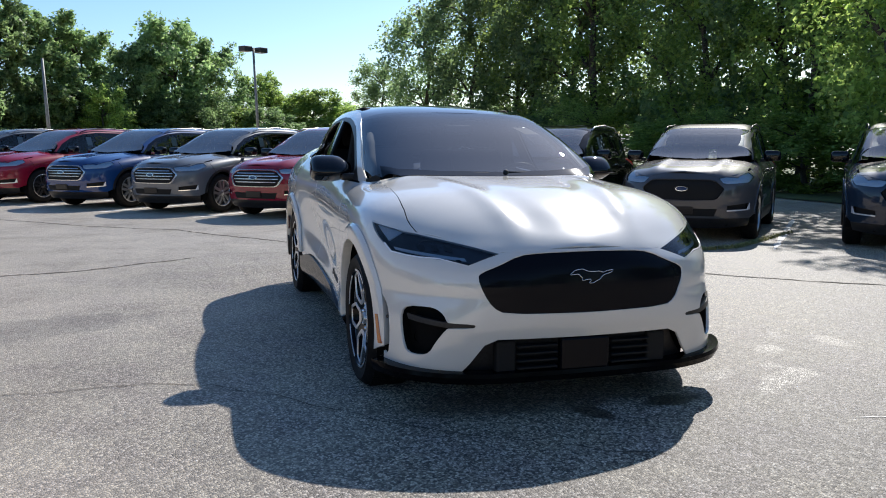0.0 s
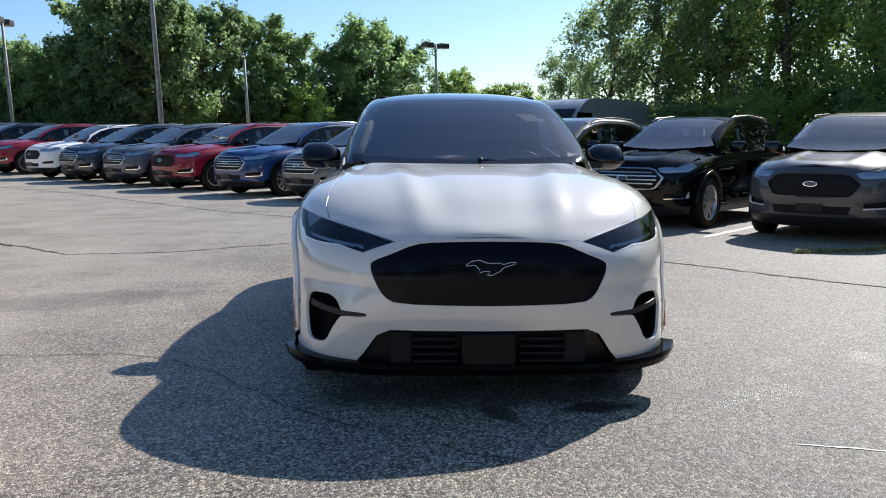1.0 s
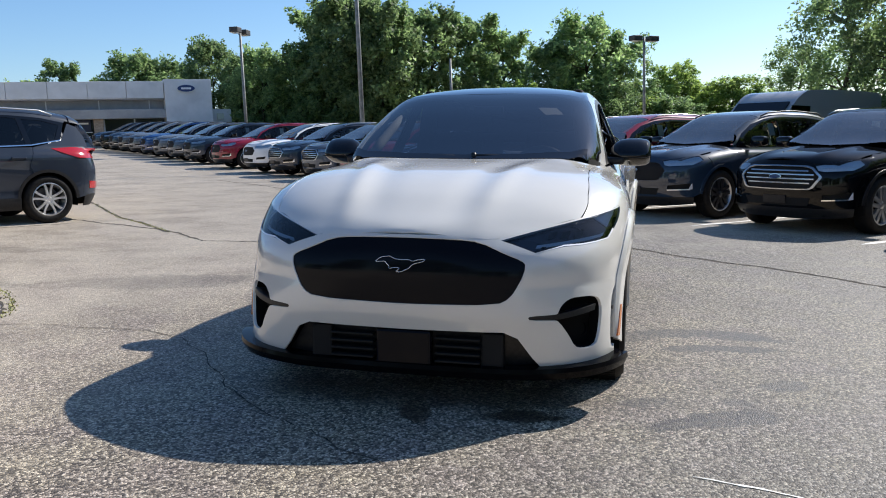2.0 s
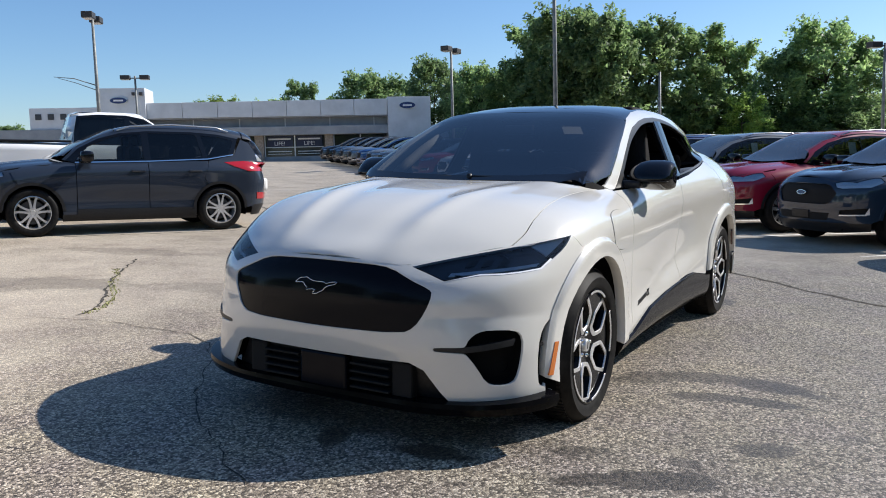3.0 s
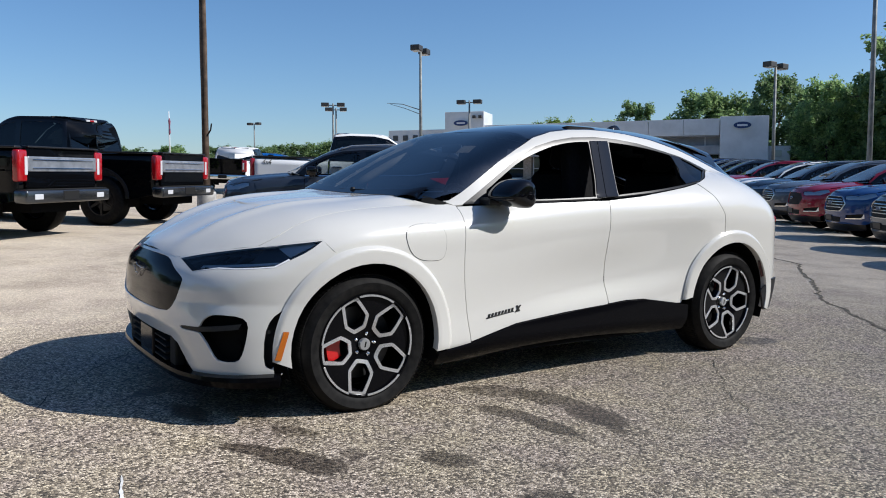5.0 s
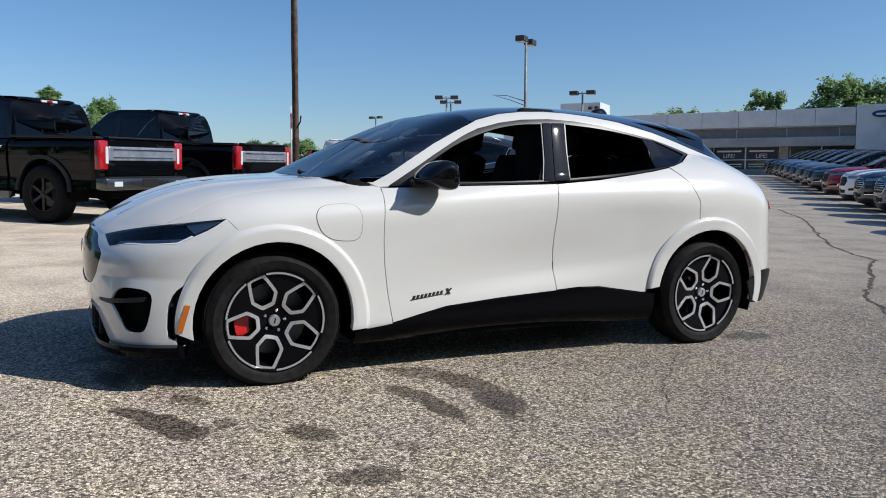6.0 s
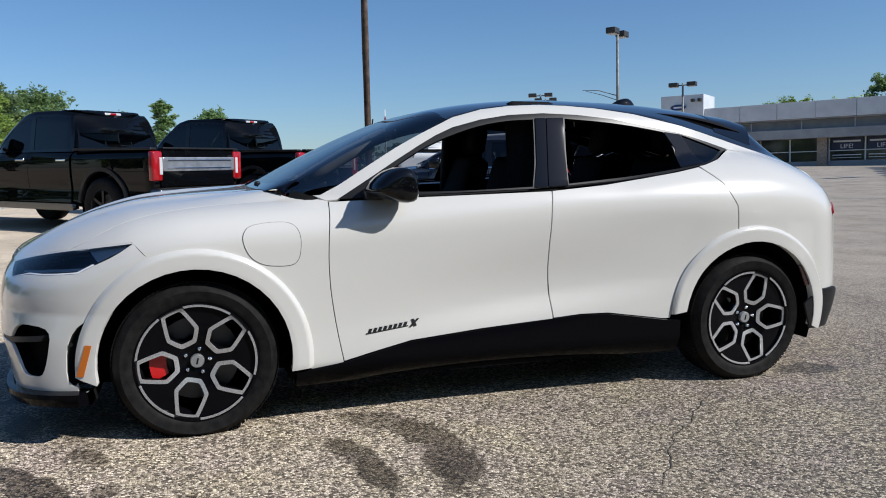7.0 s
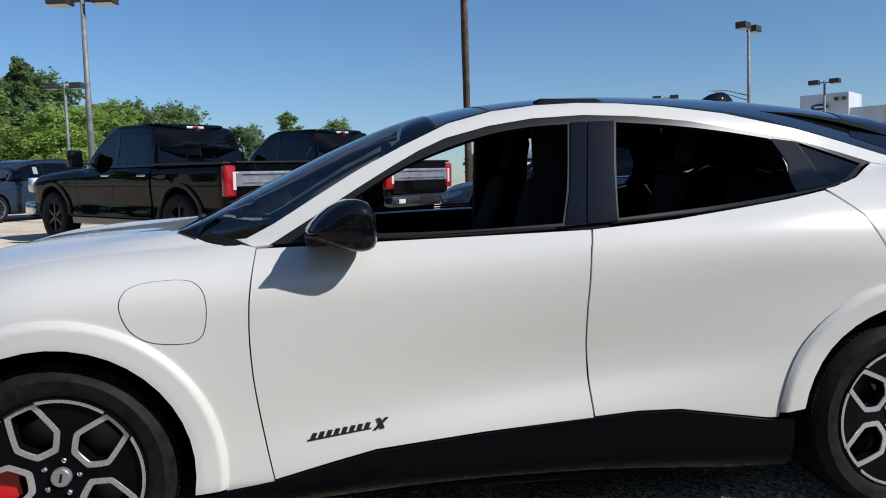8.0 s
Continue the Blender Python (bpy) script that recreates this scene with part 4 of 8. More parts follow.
def tyre_wheel(name, parent, m, radius, width, rim_r, rim_mat, style, face=MACHINED, caliper=None, sides=56, spin=24):
    """A wheel with its outer face towards +x: tyre, barrel, disc and a rim face by style."""
    w = new(name)
    w.parent = parent
    w.matrix_basis = m
    h = width / 2
    bm = lathe(bmesh.new(), [(rim_r, h - 0.012), (rim_r + 0.012, h - 0.002), (rim_r + 0.03, h + 0.002), ((rim_r + radius) / 2 + 0.01, h + 0.008), (radius - 0.028, h - 0.004), (radius - 0.008, h - 0.026),
                             (radius, h - 0.055), (radius, -h + 0.055), (radius - 0.008, -h + 0.026), (rim_r + 0.03, -h), (rim_r, -h + 0.012)], sides)
    part("tyre", bm, RUBBER, w, "black rubber tyre", angle=50)
    if style == "hex":
        bm = bmesh.new()
        n = 104
        for k in range(n):
            a = 2 * math.pi * k / n
            for sx_ in (-1, 1):
                x0, x1 = (0.012, h - 0.03) if sx_ > 0 else (-h + 0.03, -0.012)
                mm = pose(0, 0, 0, math.degrees(a) + sx_ * 1.2, 0, 0) @ pose(0, 0, radius + 0.0005, 0, 0, 0)
                box(bm, (x0, -0.0075, -0.002), (x1, 0.0075, 0.0022), 0, mm)
        part("tread", bm, RUBBER, w)
    bm = lathe(bmesh.new(), [(rim_r + 0.004, h - 0.004), (rim_r - 0.006, h - 0.001), (rim_r - 0.012, h - 0.012), (rim_r - 0.03, h - 0.06), (rim_r - 0.035, -h + 0.02)], sides)
    part("barrel", bm, rim_mat if style == "hex" or rim_mat is BLACK_ALLOY else ALLOY, w, angle=40)
    bm = lathe(bmesh.new(), [(0.06, 0.01), (rim_r * 0.72, 0.01), (rim_r * 0.72, -0.015), (0.06, -0.015)], 40)
    part("brake_disc", bm, STEEL, w, "grey brake disc", angle=40)
    bm = lathe(bmesh.new(), [(0.0, -0.03), (rim_r - 0.04, -0.03)], 32)
    part("wheel_back", bm, UNDER, w)
    fx = h - 0.018
    if style == "hex":
        # five large elongated hexagon openings in a black face, edged in bright metal
        disc = [(rim_r - 0.008) * np.array([math.cos(t), math.sin(t)]) for t in np.linspace(0, 2 * math.pi, 60, False)]
        hexes = []
        for k in range(5):
            a = math.radians(90 + 72 * k + spin)
            hx = [(0.247, 0.032), (0.247, -0.032), (0.240, -0.038), (0.148, -0.060), (0.138, -0.056), (0.100, -0.030), (0.096, -0.022), (0.096, 0.022), (0.100, 0.030), (0.138, 0.056), (0.148, 0.060), (0.240, 0.038)]
            hx = soft(hx, 2)
            hexes.append([(r * math.cos(a) - t * math.sin(a), r * math.sin(a) + t * math.cos(a)) for r, t in hx])

        def flat(x):
            def f(a, b):
                a, b = np.asarray(a, float), np.asarray(b, float)
                r2 = a * a + b * b
                return np.stack([x - 0.035 * np.exp(-r2 / 0.012) + 0.0 * a, a, b], -1)
            return f
        me = panel("rim_face", flat(fx), disc, rim_mat, w, "black five-spoke alloy wheel face", step=0.03, holes=hexes, rim=0.045)
        for hx in hexes:
            c = np.mean(hx, 0)
            outer = [tuple(c + (np.array(q) - c) * 1.27) for q in hx]
            panel("bright_edge", flat(fx + 0.004), outer, face, w, "machined bright rim edge", step=0.03, holes=[[tuple(c + (np.array(q) - c) * 0.97) for q in hx]], rim=0.006)
        for k in range(5):
            a0 = math.radians(90 + 72 * k + spin + 13)
            seg = [((rim_r - 0.003) * math.cos(t), (rim_r - 0.003) * math.sin(t)) for t in np.linspace(a0, a0 + math.radians(47), 9)]
            seg += [((rim_r - 0.013) * math.cos(t), (rim_r - 0.013) * math.sin(t)) for t in np.linspace(a0 + math.radians(46), a0, 9)]
            panel("bright_arc", flat(fx + 0.017), seg, face, w, step=0.03, rim=0.004)
        bm = lathe(bmesh.new(), [(0.0, fx - 0.012), (0.028, fx - 0.0125), (0.031, fx - 0.016), (0.032, fx - 0.04)], 28)
        cap = part("hub_cap", bm, BRUSHED, w, "silver hub cap", angle=40)
        mark_ = bmesh.new()
        prism(mark_, [(-0.006, -0.014), (0.002, -0.014), (0.008, 0.014), (0.0, 0.014)], fx - 0.0125, fx - 0.0108)
        part("hub_mark", mark_, MATT_BLACK, cap, "small dark emblem")
        for k in range(5):
            a = math.radians(90 + 72 * k + 60)
            q = lathe(bmesh.new(), [(0.0, fx - 0.014), (0.006, fx - 0.016), (0.0105, fx - 0.022), (0.011, fx - 0.045)], 10)
            bmesh.ops.translate(q, verts=q.verts, vec=(0, 0.057 * math.cos(a), 0.057 * math.sin(a)))
            part("wheel_nut", q, CHROME, w, smooth=True)
    elif style == "twin":
        for k in range(5):
            a0 = 2 * math.pi * k / 5 + 0.31
            for sd in (-1, 1):
                bm = bmesh.new()
                pts_ = []
                for r_, da, hw in ((0.052, 0.32, 0.019), (rim_r * 0.5, 0.22, 0.015), (rim_r * 0.78, 0.22, 0.0145), (rim_r - 0.004, 0.27, 0.019)):
                    pts_.append((r_, a0 + sd * da, hw))
                edge_l = [(r_ * math.cos(t_) - w_ * math.sin(t_), r_ * math.sin(t_) + w_ * math.cos(t_)) for r_, t_, w_ in pts_]
                edge_r = [(r_ * math.cos(t_) + w_ * math.sin(t_), r_ * math.sin(t_) - w_ * math.cos(t_)) for r_, t_, w_ in pts_]
                prism(bm, edge_r + edge_l[::-1], fx - 0.028, fx)
                part("spoke", bm, rim_mat, w)
        bm = lathe(bmesh.new(), [(0.0, fx + 0.001), (0.034, fx), (0.040, fx - 0.006), (0.066, fx - 0.004), (0.072, fx - 0.03)], 24)
        part("hub_cap", bm, rim_mat, w, angle=40)
        bm = lathe(bmesh.new(), [(rim_r - 0.014, fx - 0.02), (rim_r - 0.010, fx + 0.002), (rim_r - 0.001, fx + 0.006), (rim_r + 0.004, fx - 0.01)], 40)
        part("rim_edge", bm, rim_mat, w, angle=40)
    else:
        n = 5 if style == "five" else 10 if style == "ten" else 6
        for k in range(n):
            a = 360 / n * k
            m2 = pose(0, 0, 0, a, 0, 0)
            wsp = 0.034 if n == 10 else 0.06
            bm = bmesh.new()
            for off_ in ((-0.028, 0.028) if n == 5 else (0,)):
                prism(bm, [(off_ - wsp * 0.45, 0.03), (off_ + wsp * 0.45, 0.03), (off_ * 2.0 + wsp * 0.4, rim_r - 0.006), (off_ * 2.0 - wsp * 0.4, rim_r - 0.006)], fx - 0.03, fx)
            bmesh.ops.transform(bm, matrix=m2, verts=bm.verts)
            part("spoke", bm, rim_mat, w)
        bm = lathe(bmesh.new(), [(0.0, fx + 0.004), (0.05, fx + 0.002), (0.065, fx - 0.02)], 20)
        part("hub_cap", bm, rim_mat, w, smooth=True)
    if caliper:
        bm = bmesh.new()
        c = arc(0, 0, rim_r - 0.062, 164, 204, 8) + arc(0, 0, rim_r - 0.135, 204, 164, 8)
        prism(bm, soft(c, 1), 0.015, 0.06)
        part("brake_caliper", bm, caliper, w, "red brake caliper")
    return w


def hero_wheels():
    for y in (AXF, AXR):
        for s in (1, -1):
            m = Matrix.Translation((0.805 * s, y, HUBZ - (0.010 if y < 0 else 0.0))) @ (Matrix.Identity(4) if s > 0 else pose(0, 0, 0, 0, 0, 180))
            cal = CALIPER
            tyre_wheel("wheel", hero, m, 0.364, 0.245, 0.268, RIM_BLACK, "hex", MACHINED, cal, spin=24 if y < 0 else -19)


hero_wheels()


def hero_inside():
    """Dark tub, wheel housings, seats, wheel and dash, seen through the open windows."""
    bm = bmesh.new()
    box(bm, (-0.60, -2.22, 0.20), (0.60, -1.0, 0.74))
    box(bm, (-0.86, -1.02, 0.19), (0.86, 1.0, 0.60))
    box(bm, (-0.60, 1.0, 0.24), (0.60, 2.2, 0.95))
    part("underbody", bm, UNDER, hero, "black underbody")
    for s in (1, -1):
        for y in (AXF, AXR):
            bm = bmesh.new()
            ring = arc(y, 0.36, 0.45, 200, -20, 20)
            a = [bm.verts.new((0.60 * s, p[0], p[1])) for p in ring]
            b = [bm.verts.new((0.915 * s, p[0], p[1])) for p in ring]
            for i in range(len(ring) - 1):
                bm.faces.new((a[i], a[i + 1], b[i + 1], b[i]))
            bm.faces.new(a)
            part("wheel_housing", bm, UNDER, hero)
        # door inner cards
        bm = block((0.80 * s - 0.03, -0.80, 0.45), (0.80 * s + 0.03, 1.05, 1.02), 0.02)
        part("door_card", bm, SEAT, hero)
        part("inner_pillar", block((0.665 * s - 0.05, 0.16, 0.6), (0.665 * s + 0.05, 0.44, 1.47), 0.03, pose(0.10 * s, 0.0, 0.0, 0, -9 * s, 0)), SEAT, hero, "dark inner centre pillar", angle=50)
        for y0 in (-0.33, 0.62):
            seat = part("seat", block((0.17 if s > 0 else -0.63, y0, 0.55), (0.63 if s > 0 else -0.17, y0 + 0.5, 0.76), 0.06), SEAT, hero, "black bucket seat", angle=50)
            bm = bmesh.new()
            box(bm, (-0.24, -0.06, 0), (0.24, 0.08, 0.58), 0.05, pose(0.40 * s, y0 + 0.46, 0.70, -16, 0, 0))
            part("backrest", bm, SEAT, seat, angle=50)
            bm = bmesh.new()
            box(bm, (-0.13, -0.04, 0.0), (0.13, 0.06, 0.19), 0.045, pose(0.40 * s, y0 + 0.635, 1.28, -10, 0, 0))
            part("headrest", bm, SEAT, seat, angle=50)
    part("dashboard", block((-0.74, -0.98, 0.72), (0.74, -0.62, 0.98), 0.05), SATIN_BLACK, hero, "black dashboard", angle=50)
    part("floor_tub", block((-0.78, -0.7, 0.50), (0.78, 1.5, 0.58)), SEAT, hero)
    part("parcel_shelf", block((-0.62, 1.25, 0.9), (0.62, 2.1, 1.06), 0.02), SEAT, hero)
    bm = lathe(bmesh.new(), [(0.185 + 0.014 * math.cos(t), 0.014 * math.sin(t)) for t in np.linspace(0, 2 * math.pi, 8, False)], 32, "z", closed=True)
    bmesh.ops.transform(bm, matrix=pose(0.38, -0.50, 0.99, -62, 0, 0), verts=bm.verts)
    sw = part("steering_wheel", bm, SATIN_BLACK, hero, smooth=True)
    # headliner
    def lid(x, y):
        p = CAR.by_z(x, y)
        p[..., 2] -= 0.045
        return p
    panel("headliner", lid, [(-0.52, -0.2), (0.52, -0.2), (0.52, 1.7), (-0.52, 1.7)], SEAT, hero, step=0.08, rim=0)
    bm = block((-0.10, -0.36, 1.36), (0.10, -0.335, 1.42), 0.01)
    part("rear_view_mirror", bm, SATIN_BLACK, hero)


hero_inside()


def hero_mirrors():
    for s in (1, -1):
        bm = bmesh.new()
        prof = [(-0.728, 1.098), (-0.690, 1.150), (-0.632, 1.196), (-0.575, 1.214), (-0.528, 1.204), (-0.506, 1.172), (-0.500, 1.110), (-0.503, 1.062), (-0.535, 1.042), (-0.590, 1.046), (-0.665, 1.072)]
        prof = soft(prof, 1)
        cy, cz = -0.60, 1.125
        rings = []
        for x, k in ((0.80, 0.40), (0.83, 0.68), (0.865, 0.92), (0.91, 1.0), (0.975, 1.0), (1.015, 0.94), (1.036, 0.78), (1.045, 0.45)):
            rings.append([bm.verts.new((x * s, cy + 0.03 * (x - 0.80) / 0.2 + (y - cy) * k, cz + (z - cz) * k)) for y, z in prof])
        n = len(prof)
        for a, b in zip(rings, rings[1:]):
            for i in range(n):
                bm.faces.new((a[i], a[(i + 1) % n], b[(i + 1) % n], b[i]))
        bm.faces.new(rings[0])
        bm.faces.new(rings[-1])
        mr = part("wing_mirror", bm, GLOSS_BLACK, hero, "gloss black wing mirror", smooth=True)
        part("mirror_foot", block((0.80 * s - 0.07, -0.70, 1.055), (0.80 * s + 0.09, -0.60, 1.10), 0.015), SATIN_BLACK, mr)
        part("mirror_seam", block((0.955 * s - 0.078, -0.700, 1.094), (0.955 * s + 0.080, -0.500, 1.100), 0.002), MATT_BLACK, mr)


hero_mirrors()


def door_badge():
    """Maker's script on the front doors, as plain slanted dark strokes."""
    for mi in (False, True):
        base = panel("script_badge", CAR.by_x, [(-0.712, 0.416), (-0.50, 0.440), (-0.50, 0.436), (-0.712, 0.411)], SATIN_BLACK, hero, "dark script badge as plain strokes", step=0.03, off=0.003, mirror=mi, rim=0.003)
        for i in range(8):
            y = -0.702 + 0.0255 * i
            z = 0.4190 + 0.0030 * i
            h = 0.018
            q = [(y, z), (y + 0.015, z), (y + 0.015 + h * 0.42, z + h), (y + h * 0.42, z + h)]
            panel("stroke", CAR.by_x, q, SATIN_BLACK, base, step=0.02, off=0.004, mirror=mi, rim=0.003)
        for q in ([(-0.495, 0.432), (-0.482, 0.432), (-0.44, 0.470), (-0.453, 0.470)], [(-0.470, 0.434), (-0.455, 0.436), (-0.468, 0.470), (-0.482, 0.468)]):
            panel("stroke", CAR.by_x, q, SATIN_BLACK, base, step=0.02, off=0.005, mirror=mi, rim=0.003)


door_badge()

# ---- parked vehicles ----
def suv_shell(L, W, H):
    """A family crossover, scaled from 4.78 x 1.93 x 1.74 m."""
    a, b, c = L / 4.78, W / 1.93, H / 1.74

    def S(pts, u=1.0, v=1.0):
        return spline([(p * u, q * v) for p, q in pts])
    return Shell(
        nose=S([(0.15, -2.24), (0.35, -2.36), (0.6, -2.39), (0.8, -2.38), (0.95, -2.31), (1.05, -2.27)], c, a),
        tail=S([(0.2, 2.25), (0.45, 2.36), (0.75, 2.38), (1.0, 2.33), (1.2, 2.25)], c, a),
        top=S([(-2.39, 0.93), (-2.28, 0.985), (-2.05, 1.04), (-1.6, 1.095), (-1.15, 1.135), (-0.9, 1.15), (0.0, 1.16), (1.2, 1.20), (2.0, 1.22), (2.3, 1.18), (2.39, 1.0)], a, c),
        shoulder=S([(-2.39, 0.66), (-1.5, 0.78), (-0.8, 0.88), (1.5, 0.92), (2.39, 0.85)], a, c),
        top_p=S([(-2.3, 2.8), (-1.2, 3.6), (2.3, 3.0)], a),
        side=lambda y, z: b * (0.925 + 0.022 * bump(y / a, -1.45, 0.45) + 0.024 * bump(y / a, 1.45, 0.5) - 0.03 * bump(z / c, 0.5, 0.16) * bump(y / a, 0.0, 0.9)
                               - 0.05 * np.clip((0.38 - z / c) / 0.2, 0, 1) ** 2),
        nose_b=0.75 * a, nose_p=2.5, tail_b=0.5 * a, tail_p=2.6, waist=1.12 * c, tumble=0.30, blend=0.03,
        cab_w=S([(-1.25, 0.66), (-0.95, 0.79), (-0.5, 0.835), (0.2, 0.85), (1.2, 0.84), (1.9, 0.78), (2.25, 0.72)], a, b),
        roof=S([(-1.3, 1.10), (-1.0, 1.235), (-0.7, 1.40), (-0.4, 1.55), (-0.15, 1.645), (0.15, 1.70), (0.5, 1.725), (1.1, 1.725), (1.6, 1.69), (1.95, 1.62), (2.12, 1.51), (2.28, 1.22), (2.33, 1.0)], a, c),
        roof_p=S([(-1.1, 3.2), (-0.4, 4.5), (0.3, 6.0), (2.0, 6.0), (2.2, 4.0)], a),
    )


def suv(name, label, L, W, H, color, wheel_style, rim_mat, grille_style, chrome, wheel_r=0.378, wb=0.596):
    sh = suv_shell(L, W, H)
    a, b, c = L / 4.78, W / 1.93, H / 1.74
    car = thing(name, label, "car")
    af, ar = -wb * L / 2 * 1.0, wb * L / 2
    A = lambda pts: [(y * a, z * c) for y, z in pts]
    sx = sh.by_x
    k = dict(step=0.06, rim=0.012)

    def two(n, outline, m, lb="", **kk):
        q = dict(k)
        q.update(kk)
        return [panel(n, sx, outline, m, car, lb, mirror=mi, **q) for mi in (False, True)]
    archf = arc(af, wheel_r, wheel_r * 1.13, 180, 0, 14)
    archr = arc(ar, wheel_r, wheel_r * 1.13, 180, 0, 14)
    d0, d1, d2 = -0.80 * a, 0.28 * a, 1.16 * a
    belt = lambda y: c * (1.095 + 0.045 * (y / a + 0.8) / 2.0)
    sill = 0.40 * c
    wing = [(-1.62 * a, 0.80 * c)] + [p for p in archf if p[0] > -1.62 * a] + [(af + wheel_r * 1.13, sill * 0.8), (d0 - 0.005, sill * 0.8), (d0 - 0.005, belt(d0)), (-0.95 * a, 1.115 * c), (-1.25 * a, 1.085 * c), (-1.55 * a, 1.03 * c), (-1.70 * a, 0.96 * c)]
    two("front_wing", wing, color)
    two("inner_wing", [(-1.80 * a, 0.66 * c), (-1.64 * a, 0.76 * c), (-1.5 * a, 0.84 * c), (-1.5 * a, 1.03 * c), (-1.80 * a, 0.98 * c)], color, off=-0.006, rim=0)
    two("inner_quarter", [(1.06 * a, 0.67 * c), (1.2 * a, 0.75 * c), (1.4 * a, 0.86 * c), (1.4 * a, 1.12 * c), (1.06 * a, 1.08 * c)], color, off=-0.006, rim=0)
    two("front_door", [(d0 + 0.005, sill), (d1 - 0.005, sill), (d1 - 0.005, belt(d1)), (d0 + 0.005, belt(d0))], color, step=0.08)
    rd = [(d1 + 0.005, sill), (0.90 * a, sill)] + [p for p in archr if p[0] < 1.12 * a] + [(d2, 0.86 * c), (1.26 * a, belt(1.26 * a)), (d1 + 0.005, belt(d1))]
    two("rear_door", rd, color, step=0.08)
    qt = [(1.17 * a, 0.87 * c)] + [p for p in archr if p[0] > 1.17 * a] + [(2.1 * a, 0.42 * c), (2.12 * a, 0.8 * c), (2.14 * a, 1.12 * c), (2.10 * a, 1.30 * c), (2.0 * a, 1.45 * c), (1.86 * a, 1.50 * c), (1.72 * a, 1.24 * c), (1.27 * a, belt(1.27 * a))]
    two("rear_quarter", qt, color, step=0.07)
    two("sill", [(af + wheel_r * 1.1, 0.22 * c), (ar - wheel_r * 1.1, 0.22 * c), (ar - wheel_r * 1.1, sill * 0.99), (d0, sill * 0.99), (d0, sill * 0.8), (af + wheel_r * 1.1, sill * 0.8)], SATIN_BLACK, off=0.006, step=0.1)
    for cy in (af, ar):
        lip = arc(cy, wheel_r, wheel_r * 1.24, 178, 2, 14) + arc(cy, wheel_r, wheel_r * 1.12, 2, 178, 14)
        two("wheel_arch", lip, SATIN_BLACK if chrome else color, off=0.01, rim=0.04)
    # glasshouse
    top = [(-0.74, 1.32), (-0.45, 1.47), (-0.12, 1.565), (0.3, 1.605), (1.0, 1.605), (1.45, 1.575), (1.80, 1.51)]
    low = [(1.70, 1.24), (1.25, 1.165), (0.3, 1.125), (-0.80, 1.10), (-0.93, 1.14)]
    wins = ([(-0.80, 1.135), (-0.60, 1.355), (-0.30, 1.485), (0.0, 1.55), (0.20, 1.565), (0.22, 1.15)],
            [(0.33, 1.155), (0.31, 1.572), (0.95, 1.572), (1.08, 1.56), (1.17, 1.19)],
            [(1.25, 1.195), (1.16, 1.552), (1.45, 1.535), (1.72, 1.475), (1.62, 1.26)])
    two("window_surround", A(top + low), GLOSS_BLACK, off=0.003, holes=[A(w) for w in wins], rim=0.02)
    for i, w in enumerate(wins):
        two("side_window", A(w), SIDE_GLASS if i == 0 else TINTED, off=-0.004, rim=0)
    if chrome:
        two("window_brightwork", A([(-0.80, 1.098), (0.3, 1.122), (1.25, 1.162), (1.70, 1.238), (1.70, 1.252), (1.25, 1.178), (0.3, 1.138), (-0.80, 1.114)]), CHROME, off=0.008, rim=0.008)
    rail = [(-0.98, 1.15), (-0.76, 1.357), (-0.45, 1.512), (-0.12, 1.61), (0.3, 1.650), (1.0, 1.650), (1.5, 1.615), (1.85, 1.545)] + top[::-1]
    two("roof_rail_panel", A(rail + [(-0.90, 1.13)]), color)
    # top skins
    hood = [(0, -2.30), (0.45, -2.25), (0.70, -2.10), (0.79, -1.85), (0.80, -1.2), (0.76, -1.0), (0.4, -1.13), (0, -1.17)]
    hood = [(x * b, y * a) for x, y in hood]
    hood = hood + [(-x, y) for x, y in reversed(hood[1:-1])]

    def creased(x, y):
        p = sh.by_z(x, y, True)
        ax = np.abs(np.asarray(x)) / b
        p[..., 2] += 0.02 * np.exp(-((ax - 0.42) / 0.09) ** 2) * np.clip((np.asarray(y) / a + 2.3) * 3, 0, 1)
        return p
    panel("bonnet", creased, hood, color, car, step=0.06)
    ww = lambda y, z: float(sh.width(np.array(y * a), np.array(z * c)))
    scr = [(0, -1.18), (0.45 * b, -1.13), (0.70 * b, -1.04), (0.985 * ww(-0.95, 1.17), -0.95), (0.985 * ww(-0.76, 1.345), -0.76), (0.985 * ww(-0.45, 1.50), -0.45), (0.985 * ww(-0.2, 1.585), -0.2), (0.3 * b, -0.16), (0, -0.15)]
    scr = [(x, y * a) for x, y in scr]
    scr = scr + [(-x, y) for x, y in reversed(scr[1:-1])]
    panel("windscreen", sh.by_z, scr, SUV_SCREEN, car, "pale reflecting windscreen", step=0.07, rim=0).visible_shadow = False
    rf = [(0, -0.14), (0.3 * b, -0.15), (ww(-0.18, 1.585), -0.18), (ww(0.3, 1.64), 0.3), (ww(1.0, 1.64), 1.0), (ww(1.5, 1.605), 1.5), (ww(1.85, 1.535), 1.88), (0, 1.95)]
    rf = [(x, y * a) for x, y in rf]
    rf = rf + [(-x, y) for x, y in reversed(rf[1:-1])]
    panel("roof", sh.by_z, rf, color, car, step=0.09)
    # nose
    y0 = af

    def nose(q, z):
        return sh.by_turn(q, z, y0)

    def tail(q, z):
        return sh.by_turn(q, z, ar, 1)
    n0 = -(-2.38 * a - y0)
    T = lambda x, z, dy=0.0: (math.atan2(x * b, n0 - dy), z * c)
    fullw = lambda pts: pts + [(-q, z) for q, z in reversed(pts)]
